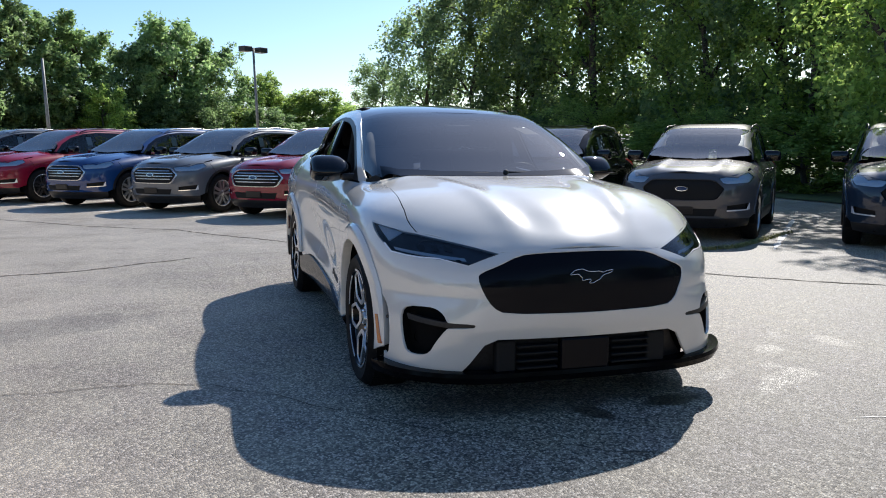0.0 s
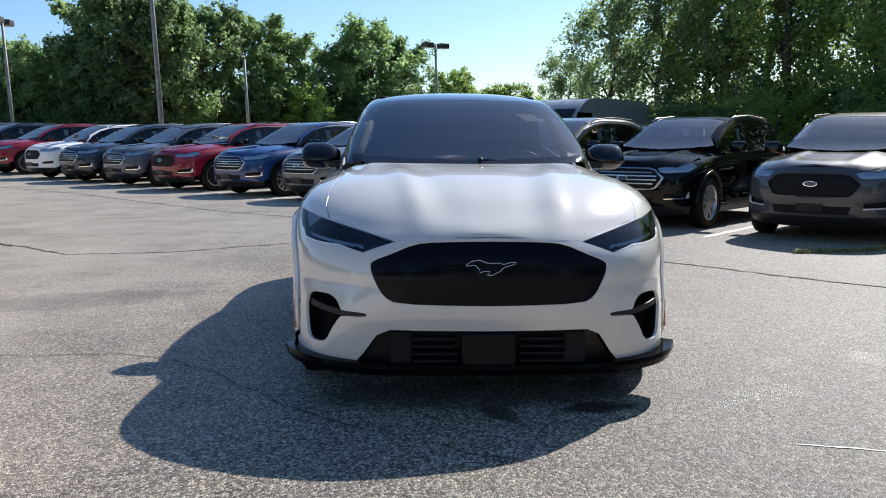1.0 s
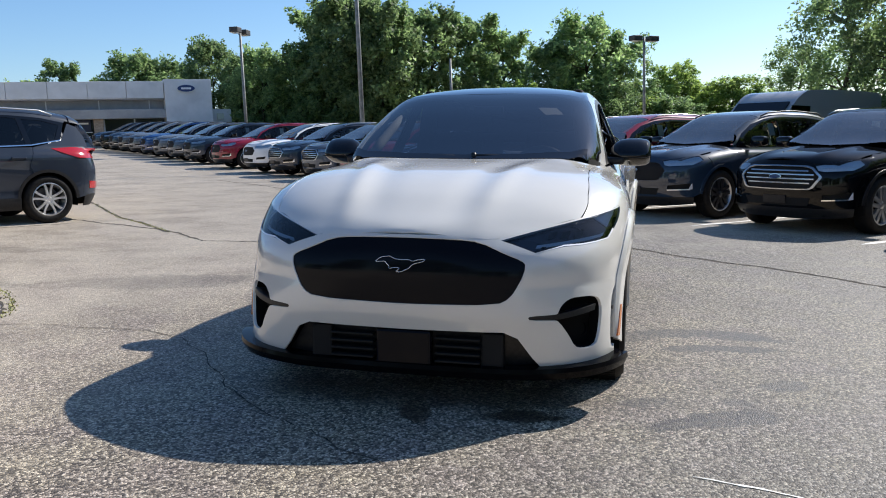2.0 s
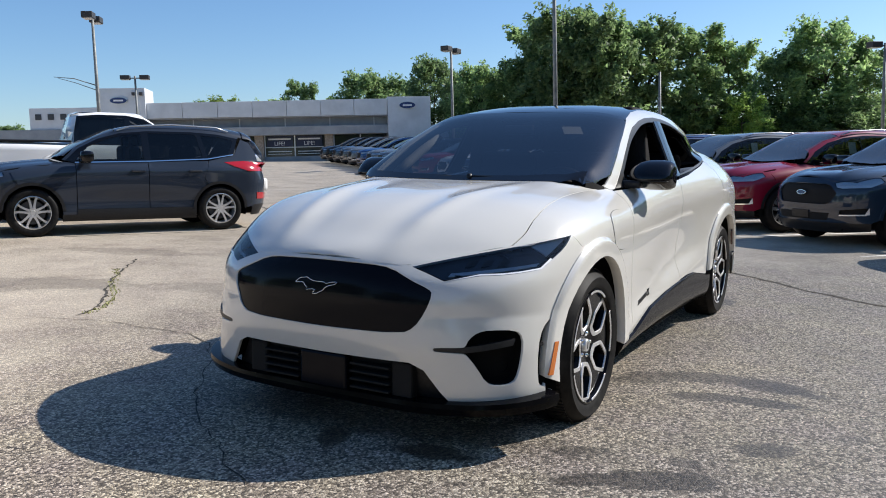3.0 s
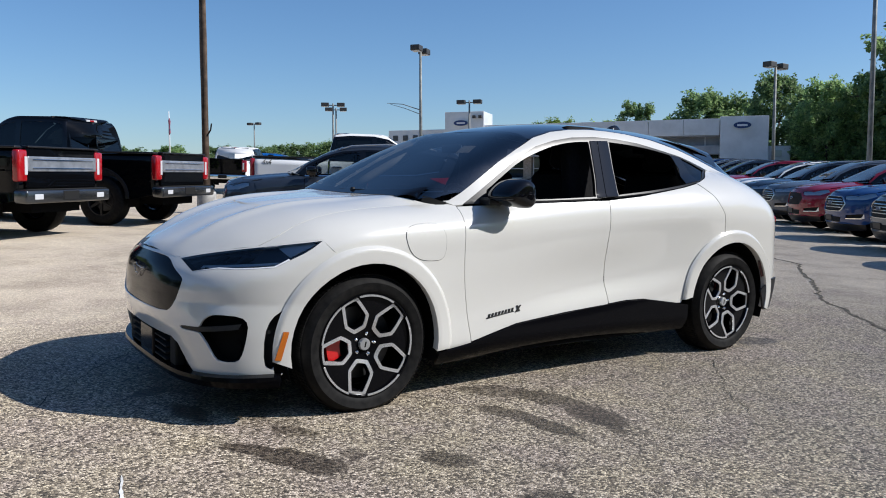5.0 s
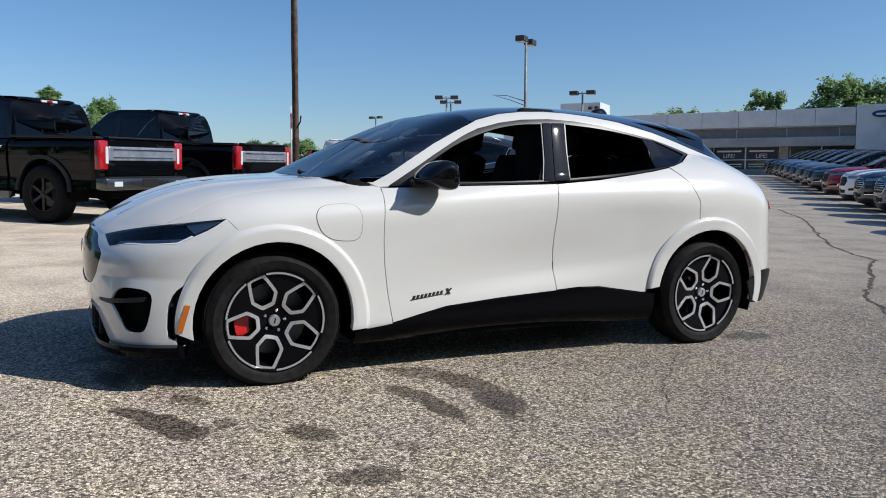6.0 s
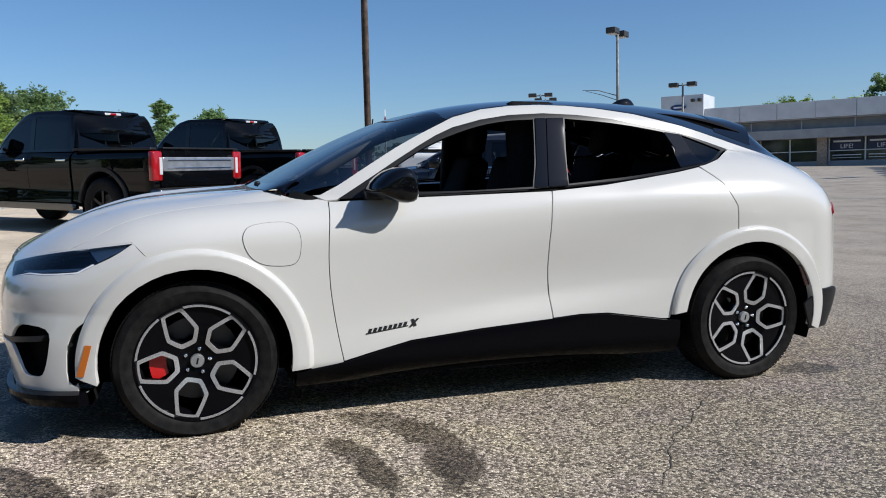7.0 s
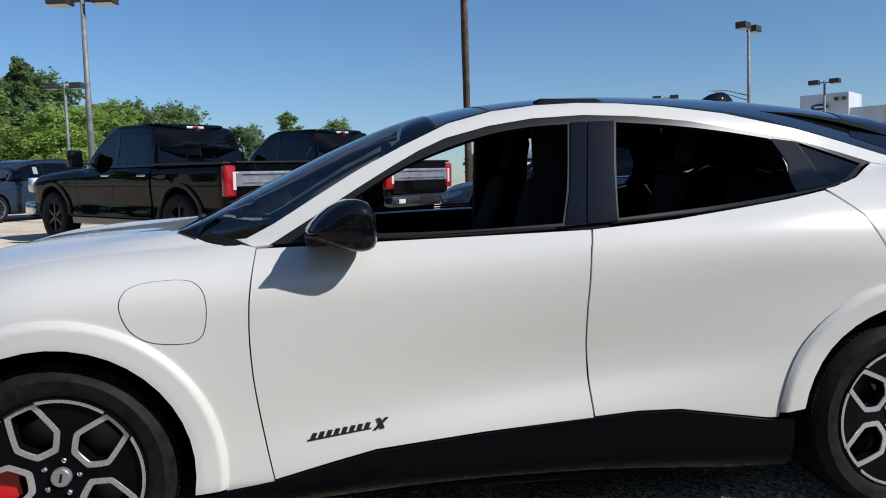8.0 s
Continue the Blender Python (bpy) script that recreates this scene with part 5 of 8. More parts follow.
    gr = [T(-0.40, 0.875), T(0.0, 0.88), T(0.40, 0.875), T(0.47, 0.855, 0.03), T(0.575, 0.755, 0.05), T(0.57, 0.735, 0.05), T(0.48, 0.615, 0.03), T(0.43, 0.595, 0.02), T(0.0, 0.59), T(-0.43, 0.595, 0.02), T(-0.48, 0.615, 0.03),
          T(-0.57, 0.735, 0.05), T(-0.575, 0.755, 0.05), T(-0.47, 0.855, 0.03)]
    lampo = [T(0.51, 0.895, 0.06), T(0.80, 0.958, 0.30), T(0.90, 0.970, 0.52), T(0.925, 0.91, 0.56), T(0.87, 0.835, 0.36), T(0.62, 0.815, 0.10), T(0.55, 0.83, 0.07)]
    vent = [T(0.60, 0.52, 0.10), T(0.86, 0.56, 0.34), T(0.86, 0.46, 0.34), T(0.60, 0.44, 0.10)]
    mir = lambda q: [(-t, z) for t, z in q][::-1]
    half = [T(0.0, 0.955), T(0.45, 0.955, 0.03), T(0.75, 0.985, 0.24), T(0.90, 0.985, 0.55), (math.atan2(0.95 * b, 0.30), 0.95 * c), (math.atan2(0.95 * b, 0.22), 0.80 * c)]
    edge = [(math.atan2(0.95 * b, wheel_r * 1.13 * math.cos(math.radians(t))), wheel_r + wheel_r * 1.13 * math.sin(math.radians(t))) for t in (60, 40, 20, 5)]
    half += edge + [T(0.86, 0.35, 0.40), T(0.6, 0.345, 0.1), T(0.0, 0.34)]
    cover = half[:-1] + [half[-1]] + [(-q, z) for q, z in reversed(half[1:-1])]
    panel("front_bumper", nose, cover, color, car, step=0.05, holes=[gr, lampo, mir(lampo), vent, mir(vent)], rim=0.02)
    lowb = [T(0.84, 0.347, 0.42), T(0.6, 0.342, 0.1), T(-0.6, 0.342, 0.1), T(-0.84, 0.347, 0.42), T(-0.80, 0.24, 0.46), T(-0.5, 0.20, 0.14), T(0.5, 0.20, 0.14), T(0.80, 0.24, 0.46)]
    panel("bumper_skirt", nose, lowb, SATIN_BLACK, car, step=0.06, off=0.0)
    panel("lower_intake", nose, [T(-0.50, 0.475), T(0.50, 0.475), T(0.46, 0.375), T(-0.46, 0.375)], MATT_BLACK, car, "black lower air intake", step=0.06, off=0.006, rim=0.01)
    inn = lambda d: (lambda q, z: nose(q, z) - np.stack([np.sin(q) * d, -np.cos(q) * d, np.zeros_like(np.asarray(z, float))], -1))
    g = panel("grille", inn(0.03), gr, MATT_BLACK, car, "black grille", step=0.06, rim=0)
    if grille_style == "bars":
        panel("grille_surround", nose, [(q * 1.06, 0.735 * c + (z - 0.735 * c) * 1.10) for q, z in gr], BRIGHTWORK, g, "chrome grille frame", step=0.05, holes=[gr], off=0.006, rim=0.02)
        for z in (0.665, 0.72, 0.775, 0.825):
            wv = 0.47 if z < 0.7 else 0.53 if z < 0.8 else 0.45
            panel("grille_bar", inn(0.008), [T(-wv, z - 0.009), T(wv, z - 0.009), T(wv, z + 0.009), T(-wv, z + 0.009)], BRIGHTWORK, g, "chrome bar", step=0.06, rim=0.02)
    bad = [(math.atan2(0.085 * b * math.cos(t), n0), (0.745 + 0.034 * math.sin(t)) * c) for t in np.linspace(0, 2 * math.pi, 20, False)]
    panel("badge_rim", nose, bad, CHROME, g, "chrome oval badge", step=0.03, off=0.012, rim=0.015)
    panel("badge", nose, [(q * 0.86, 0.745 * c + (z - 0.745 * c) * 0.8) for q, z in bad], BADGE_BLUE, g, "dark blue oval", step=0.03, off=0.015, rim=0)
    for s in (0, 1):
        lo = lampo if not s else mir(lampo)
        h = panel("headlamp", inn(0.02), lo, LAMP_REFLECTOR, car, "clear headlamp", step=0.05, rim=0)
        strip = [T(0.58, 0.858, 0.09), T(0.86, 0.878, 0.38), T(0.895, 0.940, 0.50), T(0.62, 0.893, 0.1)]
        panel("lamp_element", inn(0.012), strip if not s else mir(strip), LAMP_ELEMENT, h, step=0.05, rim=0.01)
        panel("headlamp_glass", nose, lo, LAMP_COVER, h, step=0.06, rim=0)
        pk = panel("fog_pocket", inn(0.04), vent if not s else mir(vent), MATT_BLACK, car, step=0.06, rim=0)
        st = [T(0.60, 0.442, 0.10), T(0.85, 0.458, 0.33), T(0.85, 0.475, 0.33), T(0.60, 0.458, 0.10)]
        panel("fog_strip", nose, st if not s else mir(st), SATIN_BLACK if wheel_style == "twin" else CHROME if chrome else CLEAR_LENS, pk, step=0.05, off=0.004, rim=0.01)
        fin = [T(0.83, 0.46, 0.31), T(0.875, 0.47, 0.36), T(0.855, 0.56, 0.36)]
        panel("fog_fin", nose, fin if not s else mir(fin), CLEAR_LENS, pk, step=0.05, off=0.006, rim=0.01)
        sg = -1 if s else 1
        # mirrors
        bm = bmesh.new()
        box(bm, (-0.12, -0.09, -0.08), (0.12, 0.09, 0.08), 0.045, pose(1.03 * b * sg, -0.66 * a, 1.20 * c))
        mr = part("wing_mirror", bm, GLOSS_BLACK, car, angle=50)
        part("mirror_foot", block((0.93 * b * sg - 0.07, -0.68 * a, 1.11 * c), (0.93 * b * sg + 0.06, -0.62 * a, 1.16 * c), 0.01), SATIN_BLACK, mr)
        # roof bars
        xr = sg * (ww(0.6, 1.63) - 0.02)
        bm = tube(bmesh.new(), [(xr, -0.15 * a, 1.61 * c), (xr, 0.05 * a, 1.675 * c), (xr, 0.7 * a, 1.718 * c), (xr * 0.99, 1.45 * a, 1.690 * c), (xr * 0.97, 1.65 * a, 1.625 * c)], 0.012, 8)
        part("roof_bar", bm, BRUSHED if chrome else SATIN_BLACK, car, smooth=True)
        # tail lamps and handles
        tl = [T(0.62, 1.11, 0.0), T(0.93, 1.135, 0.42), T(0.96, 1.125, 0.64), T(0.965, 1.115, 0.80), T(0.95, 1.04, 0.62), T(0.93, 0.975, 0.43), T(0.62, 0.965, 0.0)]
        rf = [T(0.66, 0.60, 0.02), T(0.90, 0.62, 0.30), T(0.90, 0.51, 0.30), T(0.66, 0.50, 0.02)]
        panel("rear_reflector", tail, rf if not s else mir(rf), RED_LENS, car, "red rear reflector", step=0.05, off=0.010, rim=0.02)
        panel("tail_lamp", tail, tl if not s else mir(tl), RED_LENS, car, "red tail lamp", step=0.05, off=0.008, rim=0.02)
        for y in (0.12 * a, 1.02 * a):
            p = sx(np.array([y]), np.array([0.98 * c]))[0]
            part("door_handle", block((p[0] * sg - 0.018, y - 0.10, 0.965 * c), (p[0] * sg + 0.022, y + 0.10, 1.0 * c), 0.01), color, car)
    tg = [T(-0.88, 1.14, 0.3), T(0.88, 1.14, 0.3), T(0.92, 0.42, 0.42), T(-0.92, 0.42, 0.42)]
    panel("tailgate", tail, tg, color, car, step=0.07)
    panel("rear_skirt", tail, [T(-0.90, 0.42, 0.4), T(0.90, 0.42, 0.4), T(0.85, 0.24, 0.42), T(-0.85, 0.24, 0.42)], SATIN_BLACK, car, step=0.07)
    rw = [(-0.68 * b, 2.0 * a), (0.68 * b, 2.0 * a), (0.72 * b, 2.24 * a), (-0.72 * b, 2.24 * a)]
    panel("rear_window", sh.by_z, rw, TINTED, car, step=0.07, rim=0)
    panel("tailgate_lip", sh.by_z, [(-0.66 * b, 1.9 * a), (0.66 * b, 1.9 * a), (0.64 * b, 2.06 * a), (-0.64 * b, 2.06 * a)], color, car, step=0.07, off=0.012)
    panel("number_plate", nose, [T(-0.16, 0.50), T(0.16, 0.50), T(0.16, 0.40), T(-0.16, 0.40)], SATIN_BLACK, car, "black plate holder", step=0.05, off=0.02)
    # price sheet inside the front side window, dash and seats
    st = A([(-0.05, 1.30), (0.10, 1.30), (0.10, 1.50), (-0.05, 1.50)])
    if wheel_style != "twin":
        panel("price_sheet", sx, st, PAPER, car, "white price sheet in the window", step=0.08, off=-0.012, rim=0)
    bm = bmesh.new()
    box(bm, (-0.70 * b, -1.05 * a, 0.7), (0.70 * b, -0.75 * a, 1.06 * c), 0.04)
    part("dashboard", bm, MATT_BLACK, car)
    for x in (-0.37, 0.37):
        for y in (0.05, 0.95):
            bm = bmesh.new()
            box(bm, (x - 0.24, y * a, 0.75), (x + 0.24, y * a + 0.16, 1.38 * c), 0.06)
            box(bm, (x - 0.12, y * a + 0.04, 1.36 * c), (x + 0.12, y * a + 0.15, 1.54 * c), 0.04)
            part("seat", bm, SEAT, car)
    bm = bmesh.new()
    box(bm, (-0.60 * b, -2.2 * a, 0.24), (0.60 * b, 2.2 * a, 0.85))
    box(bm, (-0.86 * b, af + wheel_r * 1.2, 0.22), (0.86 * b, ar - wheel_r * 1.2, 0.80))
    part("underbody", bm, UNDER, car)
    for y in (af, ar):
        for s in (1, -1):
            bm = bmesh.new()
            ring = arc(y, wheel_r, wheel_r * 1.2, 195, -15, 12)
            p0 = [bm.verts.new((0.6 * b * s, p[0], p[1])) for p in ring]
            p1 = [bm.verts.new((0.92 * b * s, p[0], p[1])) for p in ring]
            for i in range(len(ring) - 1):
                bm.faces.new((p0[i], p0[i + 1], p1[i + 1], p1[i]))
            part("wheel_housing", bm, UNDER, car)
            m = Matrix.Translation((0.82 * b * s, y, wheel_r)) @ (Matrix.Identity(4) if s > 0 else pose(0, 0, 0, 0, 0, 180))
            tyre_wheel("wheel", car, m, wheel_r, 0.235, wheel_r * 0.68, rim_mat, wheel_style, sides=32)
    return car


BADGE_BLUE = mat("badge_blue", (0.01, 0.025, 0.09), 0.25, 0, 0.5)
P_RED = paint("ruby_red_paint", (0.19, 0.005, 0.022))
P_BLUE = paint("deep_blue_paint", (0.007, 0.040, 0.145))
P_GREY = paint("magnetic_grey_paint", (0.095, 0.108, 0.125))
P_NAVY = paint("blue_black_paint", (0.014, 0.027, 0.048))
P_BLACK = paint("black_paint", (0.0025, 0.0028, 0.0035))
shader(P_BLACK).inputs["Coat Weight"].default_value = 0.5
shader(P_BLACK).inputs["Specular IOR Level"].default_value = 0.0
P_SLATE = paint("slate_paint", (0.060, 0.078, 0.105))
P_BRIGHT = paint("bright_blue_paint", (0.010, 0.12, 0.42))
P_WHITE = paint("plain_white_paint", (0.78, 0.78, 0.77), 0.02)
P_CARBON = paint("carbon_grey_paint", (0.062, 0.064, 0.070))
P_COMPACT = paint("dark_grey_paint", (0.019, 0.026, 0.040))


def repaint(ob, old, fresh):
    """Gives a copied vehicle its own paint on the shared meshes."""
    for o in (ob, *ob.children_recursive):
        for slot in o.material_slots:
            if slot.material == old:
                slot.link = "OBJECT"
                slot.material = fresh
    return ob


ROW = Vector((-0.734, 0.679, 0))
FACE = Vector((0.679, 0.734, 0))
ROW_TURN = -42.8


def stall(k, back=0.0):
    p = Vector((4.63, 3.95, 0)) + ROW * (2.476 * k) + FACE * (2.37 + back)
    return parked(p.x, p.y, ROW_TURN)


chrome_suv = suv("parked_suv", "ruby red crossover with chrome bar grille in a parked row", 4.78, 1.93, 1.735, P_RED, "five", ALLOY, "bars", True)
chrome_suv.matrix_basis = stall(3)
sport_suv = suv("parked_suv", "carbon grey crossover with black mesh grille in the trees' shade", 4.78, 1.93, 1.735, P_CARBON, "five", DARK_ALLOY, "mesh", False)
sport_suv.matrix_basis = stall(0)
for ob in (chrome_suv, sport_suv):
    tagged(ob, group="crossovers in the near row")


def add_suv(base, old, k, fresh, label, group, back=0.0):
    ob = copy_thing(base, stall(k, back))
    if fresh != old:
        repaint(ob, old, fresh)
    return tagged(ob, label, "car", group)


NEAR = "crossovers in the near row"
add_suv(chrome_suv, P_RED, 1.04, P_BLACK, "black crossover with chrome bar grille and roof bars", NEAR)
add_suv(sport_suv, P_CARBON, 2.05, P_NAVY, "blue-black crossover with black mesh grille", NEAR)
add_suv(chrome_suv, P_RED, 4.0, P_GREY, "grey crossover with chrome bar grille", NEAR)
add_suv(chrome_suv, P_RED, 5.0, P_BLUE, "deep blue crossover with chrome bar grille", NEAR)
add_suv(sport_suv, P_CARBON, 6.1, P_RED, "ruby red crossover with black mesh grille", NEAR)
add_suv(chrome_suv, P_RED, 7.1, P_SLATE, "slate blue crossover with chrome bar grille", NEAR)
add_suv(chrome_suv, P_RED, 8.15, P_NAVY, "blue-black crossover with chrome bar grille", NEAR)
add_suv(sport_suv, P_CARBON, 9.1, P_WHITE, "white crossover with dark mesh grille", NEAR)
FAR_ROW = "crossovers at the far end of the row"
for k, p, lab in ((10.5, P_RED, "ruby red crossover seen side-on"), (12.0, P_NAVY, "dark blue crossover far down the row"), (13.0, P_SLATE, "slate crossover far down the row"), (14.0, P_GREY, "grey crossover far down the row"),
                  (15.0, P_BLUE, "blue crossover far down the row"), (16.0, P_GREY, "grey crossover far down the row"), (17.0, P_CARBON, "pale grey crossover far down the row"), (18.0, P_NAVY, "dark blue crossover far down the row"),
                  (19.0, P_BLACK, "black crossover at the row's end"), (20.0, P_NAVY, "dark blue crossover at the row's end")):
    add_suv(sport_suv, P_CARBON, k, p, lab, FAR_ROW)
BACK_ROW = "vehicles in the row behind"
for k, p, lab in ((-1.2, P_NAVY, "dark crossover beside the woods"),):
    add_suv(sport_suv, P_CARBON, k, p, lab, NEAR)
for k, p, lab in ((2.6, P_BLACK, "black crossover with roof bars behind the row"), (4.6, P_SLATE, "slate crossover behind the row"), (6.4, P_NAVY, "dark crossover behind the row"), (8.0, P_GREY, "grey crossover behind the row")):
    add_suv(chrome_suv, P_RED, k, p, lab, BACK_ROW, 6.2)

# the dark grey compact crossover across the aisle
compact = suv("compact_crossover", "dark grey compact crossover with silver wheels, parked across the aisle", 4.52, 1.86, 1.68, P_COMPACT, "twin", MACHINED, "bars", True, 0.350, 0.596)
compact.matrix_basis = parked(-8.75, 3.55, -28.5)


def pickup(name, label, color, gate_mat, wheel_r, rim_mat, lift=0.0, tall=0.0):
    """A crew-cab pickup, nose to -y, 6.2 m long."""
    sh = Shell(
        nose=spline([(0.3, -3.05), (0.6, -3.12), (1.1, -3.10), (1.3, -3.02)]), tail=spline([(0.3, 3.02), (0.6, 3.08), (1.4, 3.08)]),
        top=spline([(-3.12, 1.22), (-2.9, 1.29), (-2.2, 1.34), (-1.2, 1.38), (1.0, 1.40), (3.1, 1.43)]),
        shoulder=spline([(-3.1, 1.0), (-1.2, 1.12), (3.1, 1.22)]), top_p=spline([(-3.1, 3.5), (3.1, 5.0)]),
        side=lambda y, z: 0.985 + 0.03 * bump(y, -2.05, 0.6) + 0.02 * bump(y, 1.95, 0.6) - 0.02 * bump(z, 0.75, 0.15) - 0.05 * np.clip((0.5 - z) / 0.2, 0, 1) ** 2,
        nose_b=0.5, nose_p=3.0, tail_b=0.15, tail_p=3.0, waist=1.32, tumble=0.22, blend=0.02,
        cab_w=spline([(-1.2, 0.80), (-0.8, 0.90), (0.9, 0.92), (1.2, 0.90)]),
        roof=spline([(-1.25, 1.34), (-1.0, 1.52), (-0.6, 1.80), (-0.35, 1.93), (0.0, 1.985), (0.6, 1.985), (0.98, 1.95), (1.10, 1.70), (1.17, 1.36), (1.3, 0.8), (3.0, 0.7)]),
        roof_p=spline([(-1.0, 4.0), (0.0, 7.0), (1.1, 6.0)]))
    t = thing(name, label, "pickup truck")
    body = t
    def raised(p):
        p[..., 2] += lift + tall * np.clip((p[..., 2] - 1.40) / 0.5, 0, 1.1)
        return p
    sx = lambda y, z: raised(sh.by_x(y, z))
    fz = lambda x, y: raised(sh.by_z(x, y))
    af, ar = -2.02, 1.92
    wr = wheel_r
    wz = wr - lift

    def two(n, o, m, lb="", **k):
        q = dict(step=0.09, rim=0.015)
        q.update(k)
        return [panel(n, sx, o, m, t, lb, mirror=mi, **q) for mi in (False, True)]
    A1 = arc(af, wz + 0.04, wr * 1.16, 180, 0, 14)
    A2 = arc(ar, wz + 0.04, wr * 1.16, 180, 0, 14)
    two("front_wing", [(-2.85, 0.62)] + [p for p in A1] + [(-1.20, 0.52), (-1.20, 1.335), (-1.3, 1.33), (-2.2, 1.29), (-2.85, 1.22)], color)
    two("front_door", [(-1.19, 0.52), (-0.02, 0.52), (-0.02, 1.345), (-1.19, 1.335)], color)
    two("rear_door", [(-0.01, 0.52), (1.10, 0.52), (1.10, 1.35), (-0.01, 1.345)], color)
    two("bed_side", [(1.16, 0.55)] + [p for p in A2] + [(3.02, 0.62), (3.02, 1.40), (1.16, 1.385)], color)
    for cy in (af, ar):
        two("wheel_arch", arc(cy, wz + 0.04, wr * 1.26, 178, 2, 14) + arc(cy, wz + 0.04, wr * 1.13, 2, 178, 14), SATIN_BLACK if rim_mat is BLACK_ALLOY else color, off=0.035, rim=0.07)
    two("running_board", [(-1.3, 0.40), (1.2, 0.40), (1.2, 0.50), (-1.3, 0.50)], BRUSHED if rim_mat is not BLACK_ALLOY else SMOKED, off=0.05, rim=0.12)
    top = [(-1.0, 1.47), (-0.62, 1.72), (-0.38, 1.84), (0.0, 1.895), (0.6, 1.895), (1.02, 1.86), (1.09, 1.62)]
    low = [(1.12, 1.37), (0.0, 1.36), (-1.15, 1.35)]
    w1 = [(-1.0, 1.395), (-0.60, 1.69), (-0.34, 1.81), (-0.08, 1.85), (-0.05, 1.40)]
    w2 = [(0.06, 1.40), (0.04, 1.855), (0.60, 1.855), (0.95, 1.825), (1.03, 1.42)]
    two("window_surround", top + low, GLOSS_BLACK, holes=[w1, w2], off=0.003)
    two("side_window", w1, TINTED, off=-0.004, rim=0)
    two("side_window", w2, TINTED, off=-0.004, rim=0)
    two("roof_side", [(-1.17, 1.36), (-1.0, 1.49), (-0.60, 1.77), (-0.36, 1.89), (0.0, 1.94), (0.6, 1.94), (1.03, 1.90), (1.13, 1.62), (1.165, 1.38)] + [(1.12, 1.37)] + top[::-1] + [(-1.15, 1.35)], color)
    ww = lambda y, z: float(sh.width(np.array(y), np.array(z)))

    def half(pts):
        return pts + [(-x, y) for x, y in reversed(pts) if x > 0]
    panel("bonnet", fz, half([(0, -3.0), (0.6, -2.95), (0.85, -2.7), (0.88, -1.3), (0.80, -1.2), (0, -1.28)]), color, t, step=0.1)
    panel("windscreen", fz, half([(0, -1.26), (0.78, -1.14), (ww(-0.62, 1.76), -0.62), (ww(-0.38, 1.88), -0.40), (0, -0.34)]), TINTED, t, step=0.1, rim=0)
    panel("roof", fz, half([(0, -0.32), (ww(-0.34, 1.89), -0.36), (ww(0.0, 1.94), 0.0), (ww(0.6, 1.94), 0.6), (ww(1.02, 1.90), 1.01), (0, 1.04)]), color, t, step=0.12)

    def back(a, z):
        p = sh.by_turn(a, z, 0.2, 1)
        return p + np.array([0, 0, lift])
    # cab back: frame and three-piece glass
    bk = [(-0.83, 1.40), (0.83, 1.40), (0.745, 1.80), (0.70, 1.885), (-0.70, 1.885), (-0.745, 1.80)]
    yb = lambda z: 1.165 - 0.16 * np.clip((np.asarray(z) - 1.40) / 0.5, 0, 1)
    lf = lambda a, z: raised(np.stack([np.asarray(a, float), yb(z), np.asarray(z, float)], -1))
    glz = [(-0.79, 1.425), (0.79, 1.425), (0.715, 1.82), (0.68, 1.86), (-0.68, 1.86), (-0.715, 1.82)]
    panel("cab_back", lf, bk, color, t, step=0.1, holes=[glz])
    panel("rear_window", lf, glz, TINTED, t, "dark rear cab window", step=0.1, off=-0.005, rim=0)
    for x in (-0.27, 0.27):
        panel("slider_frame", lf, [(x - 0.010, 1.47), (x + 0.010, 1.47), (x + 0.010, 1.80), (x - 0.010, 1.80)], GLOSS_BLACK, t, "thin frame of the sliding pane", step=0.1, off=0.004, rim=0.004)
    part("brake_light", block((-0.17, 0.985, 1.885 + lift + tall), (0.17, 1.03, 1.93 + lift + tall), 0.01), CLEAR_LENS, t, "clear and red high brake light")
    part("brake_light_red", block((-0.06, 0.99, 1.89 + lift + tall), (0.06, 1.036, 1.926 + lift + tall), 0.006), RED_LENS, t)
    # bed floor, bulkhead, tailgate
    bm = bmesh.new()
    box(bm, (-0.90, 1.18, 0.80 + lift), (0.90, 3.02, 0.86 + lift))
    part("bed_floor", bm, UNDER, t)
    part("bed_front", block((-0.92, 1.17, 0.6 + lift), (0.92, 1.21, 1.36 + lift), 0.01), color, t)
    for s in (1, -1):
        part("bed_rail", block((0.90 * s - 0.06, 1.17, 1.385 + lift), (0.90 * s + 0.075, 3.03, 1.425 + lift), 0.015), SATIN_BLACK, t)
    tg = part("tailgate", block((-0.80, 3.0, 0.80 + lift), (0.80, 3.075, 1.415 + lift), 0.02), color, t, "tailgate")
    if gate_mat:
        part("gate_panel", block((-0.79, 3.06, 1.05 + lift), (0.79, 3.10, 1.275 + lift), 0.015), gate_mat, tg, "satin silver tailgate panel")
        for z in (1.10, 1.225):
            part("gate_ridge", block((-0.70, 3.095, z + lift - 0.012), (0.70, 3.112, z + lift + 0.012), 0.005), CHROME, tg)
    part("gate_lip", block((-0.79, 2.99, 1.40 + lift), (0.79, 3.11, 1.43 + lift), 0.012), SATIN_BLACK if gate_mat else color, tg)
